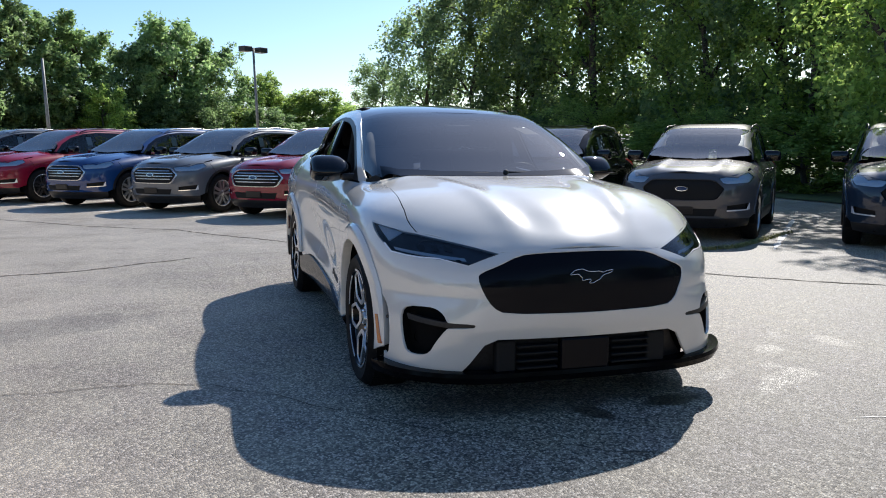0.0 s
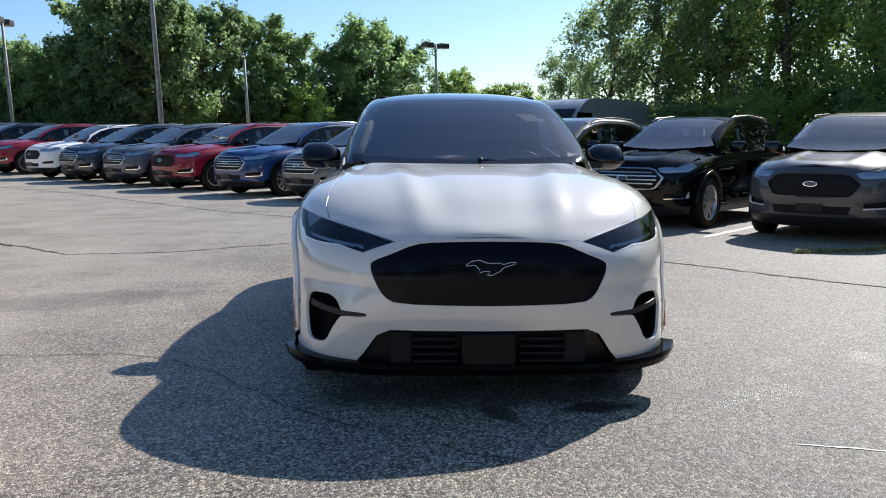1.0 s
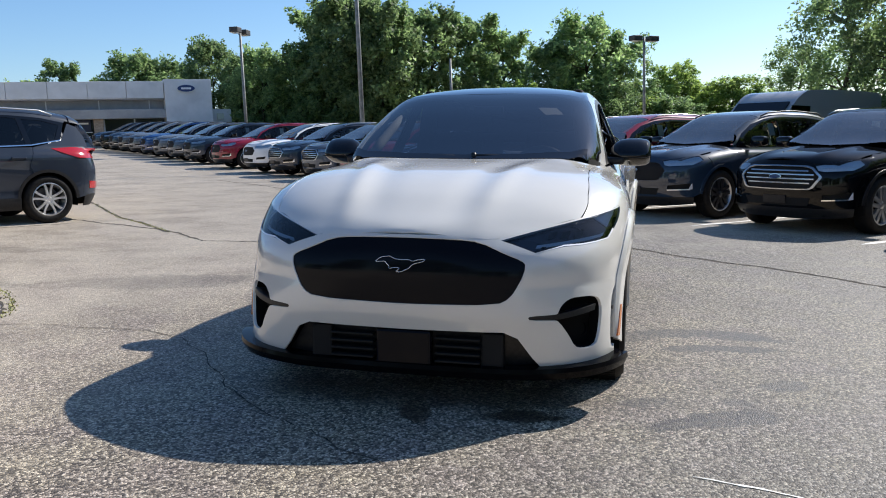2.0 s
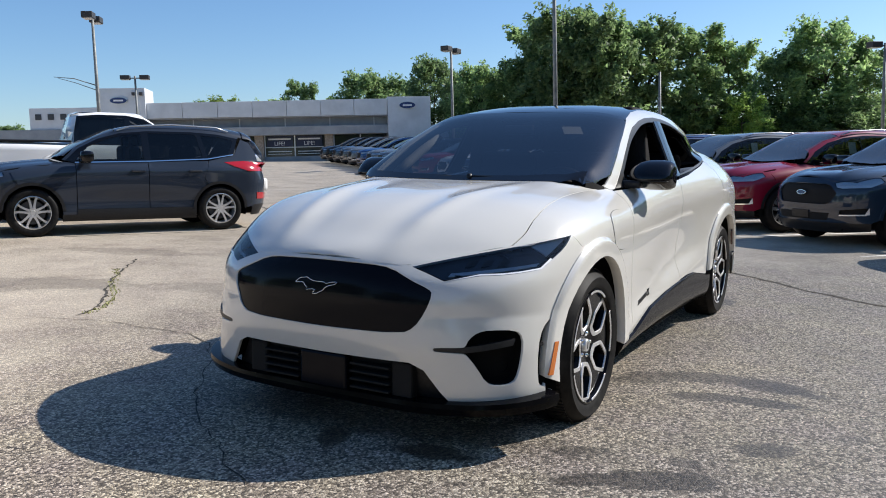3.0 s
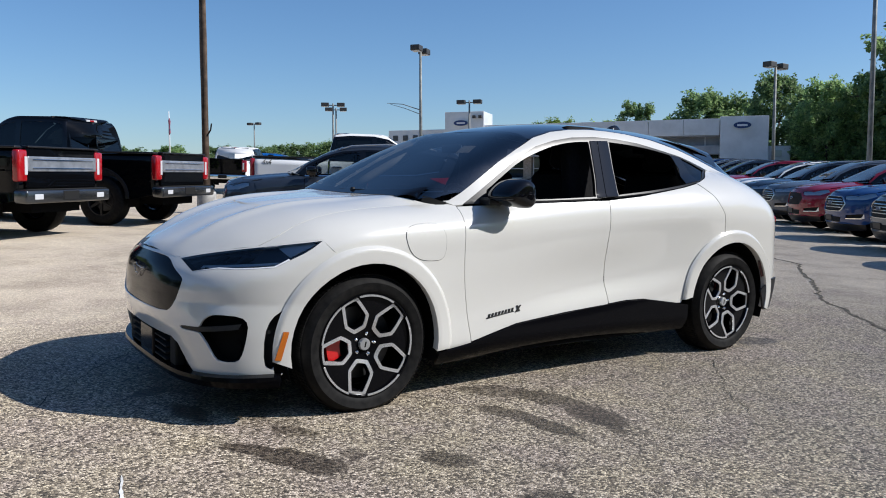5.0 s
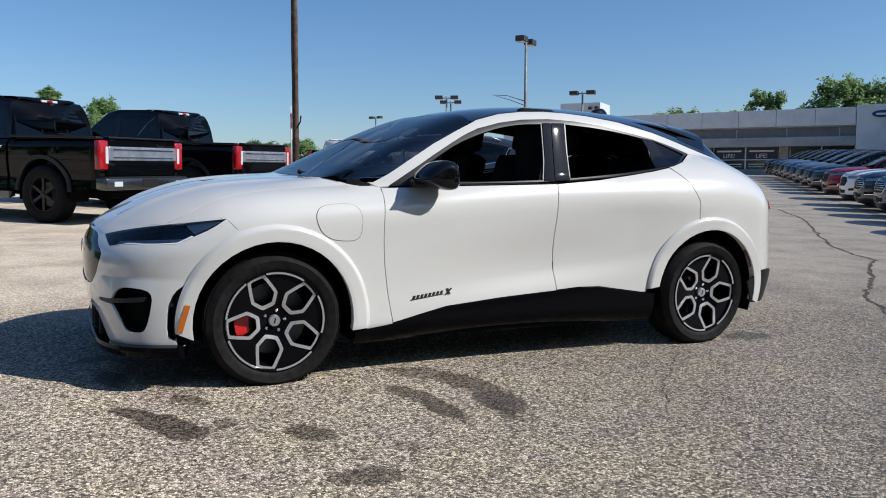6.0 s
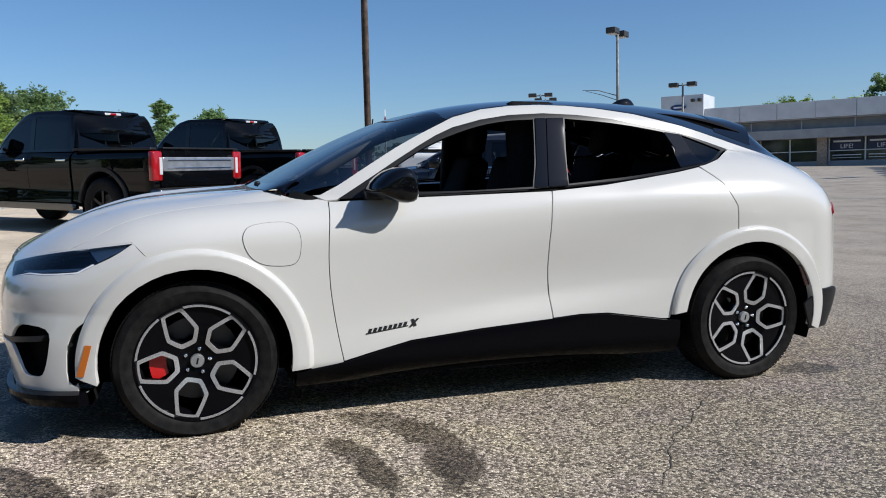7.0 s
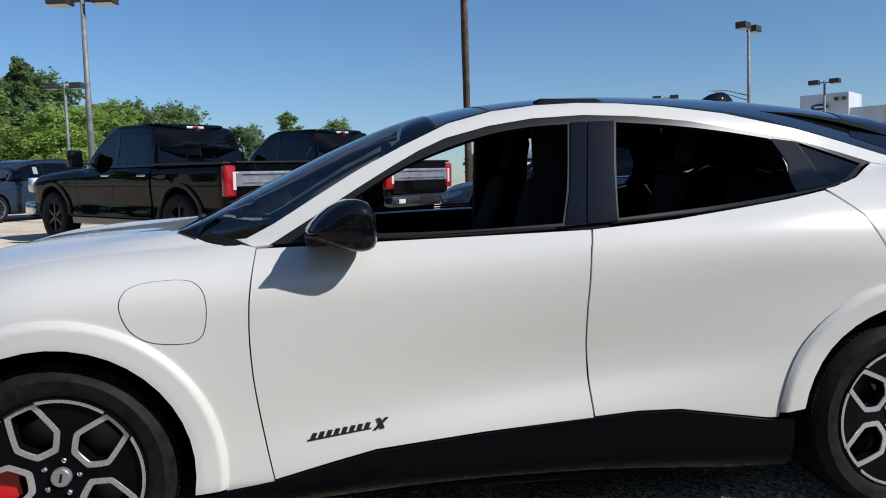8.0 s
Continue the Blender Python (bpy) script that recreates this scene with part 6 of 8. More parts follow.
    for s in (1, -1):
        lamp = part("tail_lamp", block((0.88 * s - 0.085, 2.98, 0.90 + lift), (0.88 * s + 0.115, 3.10, 1.37 + lift), 0.03), RED_LENS, t, "tall red tail lamp", angle=50)
        part("reverse_lens", block((0.835 * s - 0.03, 3.085, 1.0 + lift), (0.835 * s + 0.03, 3.108, 1.27 + lift), 0.008), CLEAR_LENS, lamp)
        # mirrors, handles
        mr = part("tow_mirror", block((1.13 * s - 0.13, -0.98, 1.38 + lift), (1.13 * s + 0.13, -0.86, 1.68 + lift), 0.04), GLOSS_BLACK, t, angle=50)
        part("mirror_arm", block((0.98 * s - 0.10, -0.95, 1.42 + lift), (0.98 * s + 0.10, -0.90, 1.47 + lift), 0.01), SATIN_BLACK, mr)
        for y in (-0.18, 0.92):
            part("door_handle", block((1.0 * s - 0.03, y - 0.12, 1.21 + lift), (1.0 * s + 0.025, y + 0.12, 1.245 + lift), 0.01), CHROME, t)
        hl = part("headlamp", block((0.78 * s - 0.2, -3.08, 0.92 + lift), (0.78 * s + 0.2, -2.85, 1.20 + lift), 0.05), CLEAR_LENS, t, angle=50)
    part("rear_bumper", block((-0.98, 2.98, 0.58 + lift), (0.98, 3.22, 0.78 + lift), 0.035), SMOKED if gate_mat else CHROME, t, "rear step bumper", angle=50)
    part("step_pad", block((-0.92, 3.0, 0.776 + lift), (0.92, 3.20, 0.792 + lift), 0.006), MATT_BLACK, t)
    for s in (1, -1):
        part("bumper_lamp", block((0.72 * s - 0.09, 3.205, 0.64 + lift), (0.72 * s + 0.09, 3.226, 0.72 + lift), 0.006), CLEAR_LENS, t)
    part("plate_recess", block((-0.18, 3.2, 0.62 + lift), (0.18, 3.228, 0.76 + lift), 0.004), MATT_BLACK, t)
    part("front_grille", block((-0.62, -3.16, 0.72 + lift), (0.62, -2.95, 1.22 + lift), 0.05), CHROME, t, angle=50)
    part("front_bumper", block((-1.0, -3.22, 0.48 + lift), (1.0, -2.85, 0.74 + lift), 0.06), CHROME if gate_mat else color, t, angle=50)
    part("chassis", block((-0.55, -2.8, 0.42 + lift), (0.55, 2.95, 0.78 + lift)), UNDER, t)
    part("cab_floor", block((-0.93, -1.3, 0.45 + lift), (0.93, 1.15, 0.7 + lift)), UNDER, t)
    part("seat_row", block((-0.75, -0.2, 0.9 + lift), (0.75, 0.0, 1.55 + lift), 0.06), SEAT, t)
    for y in (af, ar):
        for s in (1, -1):
            m = Matrix.Translation((0.87 * s, y, wr)) @ (Matrix.Identity(4) if s > 0 else pose(0, 0, 0, 0, 0, 180))
            tyre_wheel("wheel", t, m, wr, 0.30, wr * 0.58, rim_mat, "six" if rim_mat is BLACK_ALLOY else "ten", sides=32)
            bm = bmesh.new()
            ring = arc(y, wz + 0.04 + lift, wr * 1.2, 195, -15, 12)
            p0 = [bm.verts.new((0.6 * s, p[0], p[1])) for p in ring]
            p1 = [bm.verts.new((0.97 * s, p[0], p[1])) for p in ring]
            for i in range(len(ring) - 1):
                bm.faces.new((p0[i], p0[i + 1], p1[i + 1], p1[i]))
            part("wheel_housing", bm, UNDER, t)
    return t


TRUCKS = "black heavy pickups in a row"
TH = Vector((-0.731, -0.682, 0))
TR = Vector((-0.682, 0.731, 0))


def truck_pose(s, back=0.0):
    """Pose of the truck whose tailgate's outer corner lies s metres along the row."""
    c = Vector((-8.72, -1.86, 0)) + TR * (s + 0.88) + TH * (3.05 + back)
    return parked(c.x, c.y, -47)


black_truck = pickup("pickup_truck", "black heavy pickup with satin silver tailgate panel", P_BLACK, GATE_SILVER, 0.475, BLACK_ALLOY, 0.0, 0.12)
black_truck.matrix_basis = truck_pose(0)
tagged(black_truck, group=TRUCKS)
tagged(copy_thing(black_truck, truck_pose(3.5, -0.05)), group=TRUCKS)
white_truck = pickup("pickup_truck", "white pickup parked behind the grey crossover", P_WHITE, None, 0.39, ALLOY, 0.0)
white_truck.matrix_basis = parked(-11.085, 5.38, 152) @ Matrix.Diagonal((1, 0.82, 1, 1))
four = bpy.data.curves.new("decal", "FONT")
four.body, four.size, four.extrude, four.shear = "4x4", 0.15, 0.001, 0.3
tmp = new("decal", four)
decal_mesh = bpy.data.meshes.new_from_object(tmp.evaluated_get(bpy.context.evaluated_depsgraph_get()))
bpy.data.objects.remove(tmp)
decal_mesh.materials.clear()
decal_mesh.materials.append(DARK_ALLOY)
decal = new("decal", decal_mesh)
decal.parent = white_truck
decal.matrix_basis = pose(-0.992, 2.80, 1.25, 90, 0, -90)
wt2 = tagged(copy_thing(white_truck, parked(-29.75, 9.41, 233.1)), "white pickup with a black tailgate farther off in the lot")
for o in wt2.children_recursive:
    if o.name.startswith("tailgate"):
        repaint(o, P_WHITE, P_BLACK)
dark_car = add_suv(sport_suv, P_CARBON, 0, P_NAVY, "dark blue crossover beyond the pickups", "", 0)
dark_car.matrix_basis = parked(-21.0, -9.0, 60)
blue_car = add_suv(sport_suv, P_CARBON, 0, P_BRIGHT, "bright blue crossover behind the white pickups", "", 0)
blue_car.matrix_basis = parked(-31.2, 12.0, 152)

# ---- the lot's surface ----
def smooth01(t):
    t = max(0.0, min(1.0, t))
    return t * t * (3 - 2 * t)


def asphalt():
    """Pale worn asphalt with coarse exposed stones, stains where oil and water dried, mended patches, and contact shade
    painted under the nose.
    """
    m = mat("worn_asphalt", (0.35, 0.33, 0.30), 0.88, spec=0.5)
    tc = node(m, "ShaderNodeTexCoord")
    stones = node(m, "ShaderNodeTexVoronoi", Scale=91.0, Randomness=1.0)
    wire(m, tc, "Object", stones, "Vector")
    tone = ramp(m, stones, "Color", [(0.0, (0.027, 0.023, 0.019)), (0.27, (0.145, 0.121, 0.094)), (0.56, (0.45, 0.384, 0.303)), (0.94, (0.93, 0.835, 0.695))])
    edge = node(m, "ShaderNodeTexVoronoi", Scale=91.0, Randomness=1.0)
    edge.feature = "DISTANCE_TO_EDGE"
    wire(m, tc, "Object", edge, "Vector")
    gap = ramp(m, edge, "Distance", [(0.0, (0.05, 0.05, 0.05)), (0.14, (1, 1, 1))])
    mul = node(m, "ShaderNodeMix")
    mul.data_type, mul.blend_type = "RGBA", "MULTIPLY"
    mul.inputs["Factor"].default_value = 0.85
    m.node_tree.links.new(tone.outputs["Color"], mul.inputs[6])
    m.node_tree.links.new(gap.outputs["Color"], mul.inputs[7])
    big = node(m, "ShaderNodeTexNoise", Scale=0.55, Detail=6.0, Roughness=0.62)
    wire(m, tc, "Object", big, "Vector")
    wash = ramp(m, big, "Fac", [(0.30, (0.78, 0.77, 0.76)), (0.55, (1.0, 0.98, 0.95)), (0.78, (1.20, 1.17, 1.10))])
    mul2 = node(m, "ShaderNodeMix")
    mul2.data_type, mul2.blend_type = "RGBA", "MULTIPLY"
    mul2.inputs["Factor"].default_value = 1.0
    hue = node(m, "ShaderNodeTexNoise", Scale=2.2, Detail=5.0, Roughness=0.65)
    wire(m, tc, "Object", hue, "Vector")
    tint = node(m, "ShaderNodeMix")
    tint.data_type, tint.blend_type = "RGBA", "MULTIPLY"
    tint.inputs["Factor"].default_value = 0.8
    hr = ramp(m, hue, "Fac", [(0.36, (1.0, 0.95, 0.98)), (0.50, (1.0, 0.98, 0.93)), (0.64, (1.0, 0.985, 0.87))])
    m.node_tree.links.new(mul.outputs[2], tint.inputs[6])
    m.node_tree.links.new(hr.outputs["Color"], tint.inputs[7])
    mul = tint
    m.node_tree.links.new(mul.outputs[2], mul2.inputs[6])
    m.node_tree.links.new(wash.outputs["Color"], mul2.inputs[7])
    # the driving lanes past the car: bleached and dusty, with down-sun brightness painted in
    sep = node(m, "ShaderNodeSeparateXYZ")
    wire(m, tc, "Object", sep, "Vector")
    lit_lane = None
    for axis, k, at in (("X", -0.30, 0.55), ("Y", 0.28, 0.95)):
        mm = node(m, "ShaderNodeMath")
        mm.operation = "MULTIPLY_ADD"
        wire(m, sep, axis, mm, 0)
        mm.inputs[1].default_value, mm.inputs[2].default_value = k, -at
        if lit_lane is None:
            lit_lane = mm.outputs["Value"]
        else:
            mx = node(m, "ShaderNodeMath")
            mx.operation = "MAXIMUM"
            m.node_tree.links.new(lit_lane, mx.inputs[0])
            m.node_tree.links.new(mm.outputs["Value"], mx.inputs[1])
            lit_lane = mx.outputs["Value"]
    shy = node(m, "ShaderNodeMath")
    shy.operation = "MULTIPLY_ADD"
    wire(m, sep, "X", shy, 0)
    shy.inputs[1].default_value = -0.16
    m.node_tree.links.new(lit_lane, shy.inputs[2])
    lit_lane = shy.outputs["Value"]
    broken = node(m, "ShaderNodeMath")
    broken.operation = "MULTIPLY_ADD"
    wire(m, big, "Fac", broken, 0)
    broken.inputs[1].default_value = 1.4
    m.node_tree.links.new(lit_lane, broken.inputs[2])
    dust = node(m, "ShaderNodeMapRange")
    dust.inputs["From Min"].default_value, dust.inputs["From Max"].default_value = 0.5, 1.6
    dust.inputs["To Max"].default_value = 0.53
    wire(m, broken, "Value", dust, "Value")
    # this pale mix also carries the backscatter of ground seen with the sun
    dusty = node(m, "ShaderNodeMix")
    dusty.data_type = "RGBA"
    wire(m, dust, "Result", dusty, "Factor")
    m.node_tree.links.new(mul2.outputs[2], dusty.inputs[6])
    blot = node(m, "ShaderNodeTexNoise", Scale=1.1, Detail=7.0, Roughness=0.68)
    wire(m, tc, "Object", blot, "Vector")
    tan = ramp(m, blot, "Fac", [(0.36, (0.42, 0.350, 0.265)), (0.50, (0.60, 0.512, 0.400)), (0.66, (0.70, 0.61, 0.49))])
    m.node_tree.links.new(tan.outputs["Color"], dusty.inputs[7])
    mul2 = dusty
    # dried puddles, oil spots and shade under the nose: soft-edged ellipses broken up by noise
    wob = node(m, "ShaderNodeTexNoise", Scale=5.5, Detail=6.0, Roughness=0.68)
    wire(m, tc, "Object", wob, "Vector")

    def blotches(spots, lo, hi):
        total = None
        for x, y, rx, ry, turn, depth in spots:
            mp = node(m, "ShaderNodeMapping")
            mp.vector_type = "TEXTURE"
            mp.inputs["Location"].default_value = (x, y, 0)
            mp.inputs["Rotation"].default_value = (0, 0, radians(turn))
            mp.inputs["Scale"].default_value = (rx, ry, 1000)
            wire(m, tc, "Object", mp, "Vector")
            ln = node(m, "ShaderNodeVectorMath")
            ln.operation = "LENGTH"
            wire(m, mp, "Vector", ln, 0)
            ad = node(m, "ShaderNodeMath")
            ad.operation = "MULTIPLY_ADD"
            wire(m, wob, "Fac", ad, 0)
            ad.inputs[1].default_value = 1.9
            m.node_tree.links.new(ln.outputs["Value"], ad.inputs[2])
            mr = node(m, "ShaderNodeMapRange")
            mr.inputs["From Min"].default_value, mr.inputs["From Max"].default_value = lo, hi
            mr.inputs["To Min"].default_value, mr.inputs["To Max"].default_value = depth, 0.0
            wire(m, ad, "Value", mr, "Value")
            if total is None:
                total = mr.outputs["Result"]
            else:
                mx = node(m, "ShaderNodeMath")
                mx.operation = "MAXIMUM"
                m.node_tree.links.new(total, mx.inputs[0])
                m.node_tree.links.new(mr.outputs["Result"], mx.inputs[1])
                total = mx.outputs["Value"]
        return total
    total = blotches(STAINS_AND_SHADE, 1.76, 2.02)
    mul3 = node(m, "ShaderNodeMix")
    mul3.data_type, mul3.blend_type = "RGBA", "MULTIPLY"
    m.node_tree.links.new(total, mul3.inputs["Factor"])
    m.node_tree.links.new(mul2.outputs[2], mul3.inputs[6])
    mul3.inputs[7].default_value = (0.11, 0.088, 0.066, 1)
    # the stains are oily and shine a little
    sheen = node(m, "ShaderNodeMapRange")
    sheen.inputs["To Min"].default_value, sheen.inputs["To Max"].default_value = 0.66, 0.46
    m.node_tree.links.new(total, sheen.inputs["Value"])
    wire(m, sheen, "Result", shader(m), "Roughness")
    m.node_tree.links.new(mul3.outputs[2], shader(m).inputs["Base Color"])
    shader(m).inputs["Diffuse Roughness"].default_value = 1.0
    b = node(m, "ShaderNodeBump", Strength=0.9, Distance=0.006)
    wire(m, edge, "Distance", b, "Height")
    wire(m, b, "Normal", shader(m), "Normal")
    return m


# x, y, half-length, half-width, turn, depth
# the broad pair under the nose paints contact shade along with the damp
STAINS_AND_SHADE = ((1.17, -2.22, 0.17, 0.07, 40, 0.8), (1.40, -2.08, 0.24, 0.10, 28, 0.8), (1.03, -1.95, 0.13, 0.07, 35, 0.65), (1.45, -1.85, 0.06, 0.05, 0, 0.6), (1.71, -1.53, 0.13, 0.09, 20, 0.7),
          (0.98, -0.66, 0.22, 0.12, 55, 0.55), (1.25, -0.51, 0.28, 0.11, 18, 0.7), (1.60, -0.50, 0.26, 0.12, -12, 0.8), (1.31, -0.88, 0.17, 0.08, 20, 0.7), (1.60, -0.83, 0.24, 0.075, 2, 0.8),
          (2.26, -1.46, 0.17, 0.10, 75, 0.65), (2.02, -1.20, 0.10, 0.05, 60, 0.35), (0.86, 1.99, 0.22, 0.11, 85, 0.55), (0.05, -2.36, 0.13, 0.07, -60, 0.8), (0.51, -2.28, 0.17, 0.08, 10, 0.85), (0.51, -1.91, 0.10, 0.07, 0, 0.7),
          (0.09, -2.11, 0.12, 0.05, 0, 0.6), (0.05, -2.02, 0.95, 0.24, 3, 0.5), (0.45, -1.55, 0.5, 0.3, 20, 0.45), (-2.9, 0.35, 0.9, 0.35, 20, 0.3), (-4.9, -0.6, 1.1, 0.4, 30, 0.35), (-6.2, 1.6, 0.9, 0.3, 10, 0.3))
ASPHALT = asphalt()
xs = np.linspace(-1, 1, 161)
gx = np.sign(xs) * (0.05 * np.abs(xs) + 0.95 * np.abs(xs) ** 3) * 700
nn = len(gx)
gv = [(x, y, ground_z(x, y)) for y in gx for x in gx]
gf = [(j * nn + i, j * nn + i + 1, (j + 1) * nn + i + 1, (j + 1) * nn + i) for j in range(nn - 1) for i in range(nn - 1)]
tagged(mesh_ob("ground", gv, gf, ASPHALT), "pale worn asphalt with coarse stones and dried stains", "asphalt lot", kind="structure")

CRACK = mat("crack_fill", (0.045, 0.042, 0.038), 0.95, spec=0.1)
mottle(CRACK, (0.035, 0.032, 0.028), (0.13, 0.118, 0.10), 30)
PAINT_LINE = mat("worn_line_paint", (0.6, 0.6, 0.57), 0.8)
mottle(PAINT_LINE, (0.46, 0.45, 0.42), (0.82, 0.81, 0.78), 22)


def ribbon(name, pts, width, material, label, category, lift=0.004, wander=0.03, seed=0, step=0.06):
    """A ragged narrow strip along a path on the ground."""
    rnd = random.Random(seed)
    path = [Vector((x, y, 0)) for x, y in pts]
    fine = []
    for a, b in zip(path, path[1:]):
        k = max(2, int((b - a).length / step))
        for i in range(k):
            fine.append(a.lerp(b, i / k))
    fine.append(path[-1])
    off = 0.0
    verts, faces = [], []
    for i, p in enumerate(fine):
        d = (fine[min(i + 1, len(fine) - 1)] - fine[max(i - 1, 0)]).normalized()
        n = Vector((-d.y, d.x, 0))
        off = off * 0.8 + rnd.uniform(-1, 1) * wander
        w = width * rnd.uniform(0.35, 1.2) * (0.25 if i in (0, len(fine) - 1) else 1)
        for s in (-1, 1):
            q = p + n * (off + s * w / 2)
            verts.append((q.x, q.y, ground_z(q.x, q.y) + lift))
    for i in range(len(fine) - 1):
        faces.append((2 * i, 2 * i + 1, 2 * i + 3, 2 * i + 2))
    return tagged(mesh_ob(name, verts, faces, material, smooth=False), label, category, "cracks in the asphalt" if "crack" in name else "", kind="structure")


CRACKS = (([(-11.0, 15.6), (-7.8, 12.9), (-5.0, 9.9), (-3.4, 8.3), (-2.1, 7.4), (0.1, 4.3), (0.64, 3.9), (1.45, 3.05), (2.3, 2.4), (3.0, 1.6), (3.7, 0.84), (4.6, 0.1)], 0.05),
          ([(-7.5, 4.9), (-5.3, 3.95), (-4.7, 3.5), (-4.1, 3.0), (-3.0, 3.2), (-2.5, 3.5), (-1.8, 4.0)], 0.04),
          ([(-3.4, -1.5), (-2.7, -1.27), (-2.0, -1.3), (-1.7, -1.4), (-1.4, -1.7), (-1.0, -2.17), (-0.77, -2.35), (-0.5, -2.5), (0.1, -2.94)], 0.008),
          ([(-10.8, 8.95), (-9.0, 7.5), (-6.9, 5.3), (-6.0, 4.6), (-5.0, 3.7)], 0.06),
          ([(-10.5, 1.8), (-8.3, 2.3), (-7.4, 3.8), (-7.0, 4.3)], 0.04),
          ([(-5.5, 1.15), (-4.7, 0.3), (-4.2, -0.2), (-3.7, -0.6), (-3.35, -0.93), (-3.17, -1.26)], 0.025),
          ([(1.03, 1.23), (1.62, 0.53), (2.1, 0.15)], 0.006))
for i, (pts, w) in enumerate(CRACKS):
    ribbon("crack", pts, w, CRACK, "ragged dark crack in the asphalt", "crack", seed=i, wander=0.02)
# a short, thin, pale strip on the ground
ribbon("paint_patch", [(1.2, -2.76), (1.4, -2.8), (1.6, -2.88)], 0.014, PAINT_LINE, "short thin pale mark on the asphalt", "paint mark", 0.003, 0.004, 47, 0.03)
# stall lines between the parked crossovers
for k in range(-1, 20):
    c = Vector((4.63, 3.95, 0)) + ROW * (2.476 * (k + 0.5))
    a, b = c - FACE * 0.25, c + FACE * 4.9
    ribbon("stall_line", [(a.x, a.y), (b.x, b.y)], 0.11, PAINT_LINE, "faded white stall line", "line marking", 0.003, 0.0, 60 + k, 0.3)

GRASS = mat("weed_green", (0.10, 0.15, 0.03), 0.7)
mottle(GRASS, (0.16, 0.18, 0.05), (0.36, 0.34, 0.14), 9)


def weeds(pts, n, h, seed, label):
    rnd = random.Random(seed)
    verts, faces = [], []
    for _ in range(n):
        i = rnd.randrange(len(pts) - 1)
        t = rnd.random()
        x = pts[i][0] + (pts[i + 1][0] - pts[i][0]) * t + rnd.gauss(0, 0.02)
        y = pts[i][1] + (pts[i + 1][1] - pts[i][1]) * t + rnd.gauss(0, 0.02)
        z = ground_z(x, y)
        a, L = rnd.uniform(0, 6.28), h * rnd.uniform(0.4, 1.2)
        w = 0.005
        lean = rnd.uniform(0.2, 1.1)
        s = len(verts)
        dx, dy = math.cos(a), math.sin(a)
        verts += [(x - dy * w, y + dx * w, z), (x + dy * w, y - dx * w, z), (x + dx * L * lean * 0.5 + dy * w, y + dy * L * lean * 0.5 - dx * w, z + L * 0.7),
                  (x + dx * L * lean * 0.5 - dy * w, y + dy * L * lean * 0.5 + dx * w, z + L * 0.7), (x + dx * L * lean, y + dy * L * lean, z + L * 0.85)]
        faces += [(s, s + 1, s + 2, s + 3), (s + 3, s + 2, s + 4)]
    return tagged(mesh_ob("weeds", verts, faces, GRASS, smooth=False), label, "weeds", kind="stuff")


weeds([(-5.01, 0.5), (-4.62, 0.22), (-4.28, -0.12), (-3.8, -0.45), (-3.52, -0.69), (-3.3, -0.95), (-3.19, -1.2)], 320, 0.014, 1, "low green weeds in a crack")
weeds(CRACKS[3][0][1:], 320, 0.018, 2, "low green weeds in a crack")
weeds([(4.0, 3.0), (4.97, 3.2), (5.68, 3.66), (7.1, 4.7)], 1200, 0.06, 3, "grass along the edge of the shade")

# ---- trees ----
def leaf_mat(name, a, b, c):
    m = bpy.data.materials.new(name)
    m.use_nodes = True
    t = m.node_tree
    t.nodes.clear()
    out = t.nodes.new("ShaderNodeOutputMaterial")
    geo = t.nodes.new("ShaderNodeNewGeometry")
    info = t.nodes.new("ShaderNodeObjectInfo")
    cr = t.nodes.new("ShaderNodeValToRGB")
    e = cr.color_ramp.elements
    e.new(0.5)
    for el, (p, col) in zip(e, ((0.0, a), (0.55, b), (1.0, c))):
        el.position, el.color = p, (*col, 1)
    hs = t.nodes.new("ShaderNodeHueSaturation")
    mr = t.nodes.new("ShaderNodeMapRange")
    mr.inputs["To Min"].default_value, mr.inputs["To Max"].default_value = 0.75, 1.3
    t.links.new(geo.outputs["Random Per Island"], cr.inputs["Fac"])
    t.links.new(info.outputs["Random"], mr.inputs["Value"])
    t.links.new(mr.outputs["Result"], hs.inputs["Value"])
    t.links.new(cr.outputs["Color"], hs.inputs["Color"])
    dif = t.nodes.new("ShaderNodeBsdfPrincipled")
    dif.inputs["Roughness"].default_value = 0.5
    dif.inputs["Specular IOR Level"].default_value = 0.3
    tra = t.nodes.new("ShaderNodeBsdfTranslucent")
    mix = t.nodes.new("ShaderNodeMixShader")
    mix.inputs["Fac"].default_value = 0.5
    t.links.new(hs.outputs["Color"], dif.inputs["Base Color"])
    glow = t.nodes.new("ShaderNodeHueSaturation")
    glow.inputs["Hue"].default_value, glow.inputs["Value"].default_value = 0.505, 2.1
    t.links.new(hs.outputs["Color"], glow.inputs["Color"])
    t.links.new(glow.outputs["Color"], tra.inputs["Color"])
    t.links.new(dif.outputs[0], mix.inputs[1])
    t.links.new(tra.outputs[0], mix.inputs[2])
    t.links.new(mix.outputs[0], out.inputs["Surface"])
    return m


LEAF = leaf_mat("maple_leaves", (0.085, 0.130, 0.055), (0.145, 0.210, 0.085), (0.215, 0.285, 0.115))
# light green foliage, and in the woods the colour of sunlit clumps
LEAF_LIGHT_SUNLIT = leaf_mat("light_and_sunlit_leaves", (0.12, 0.175, 0.045), (0.20, 0.27, 0.07), (0.29, 0.36, 0.10))
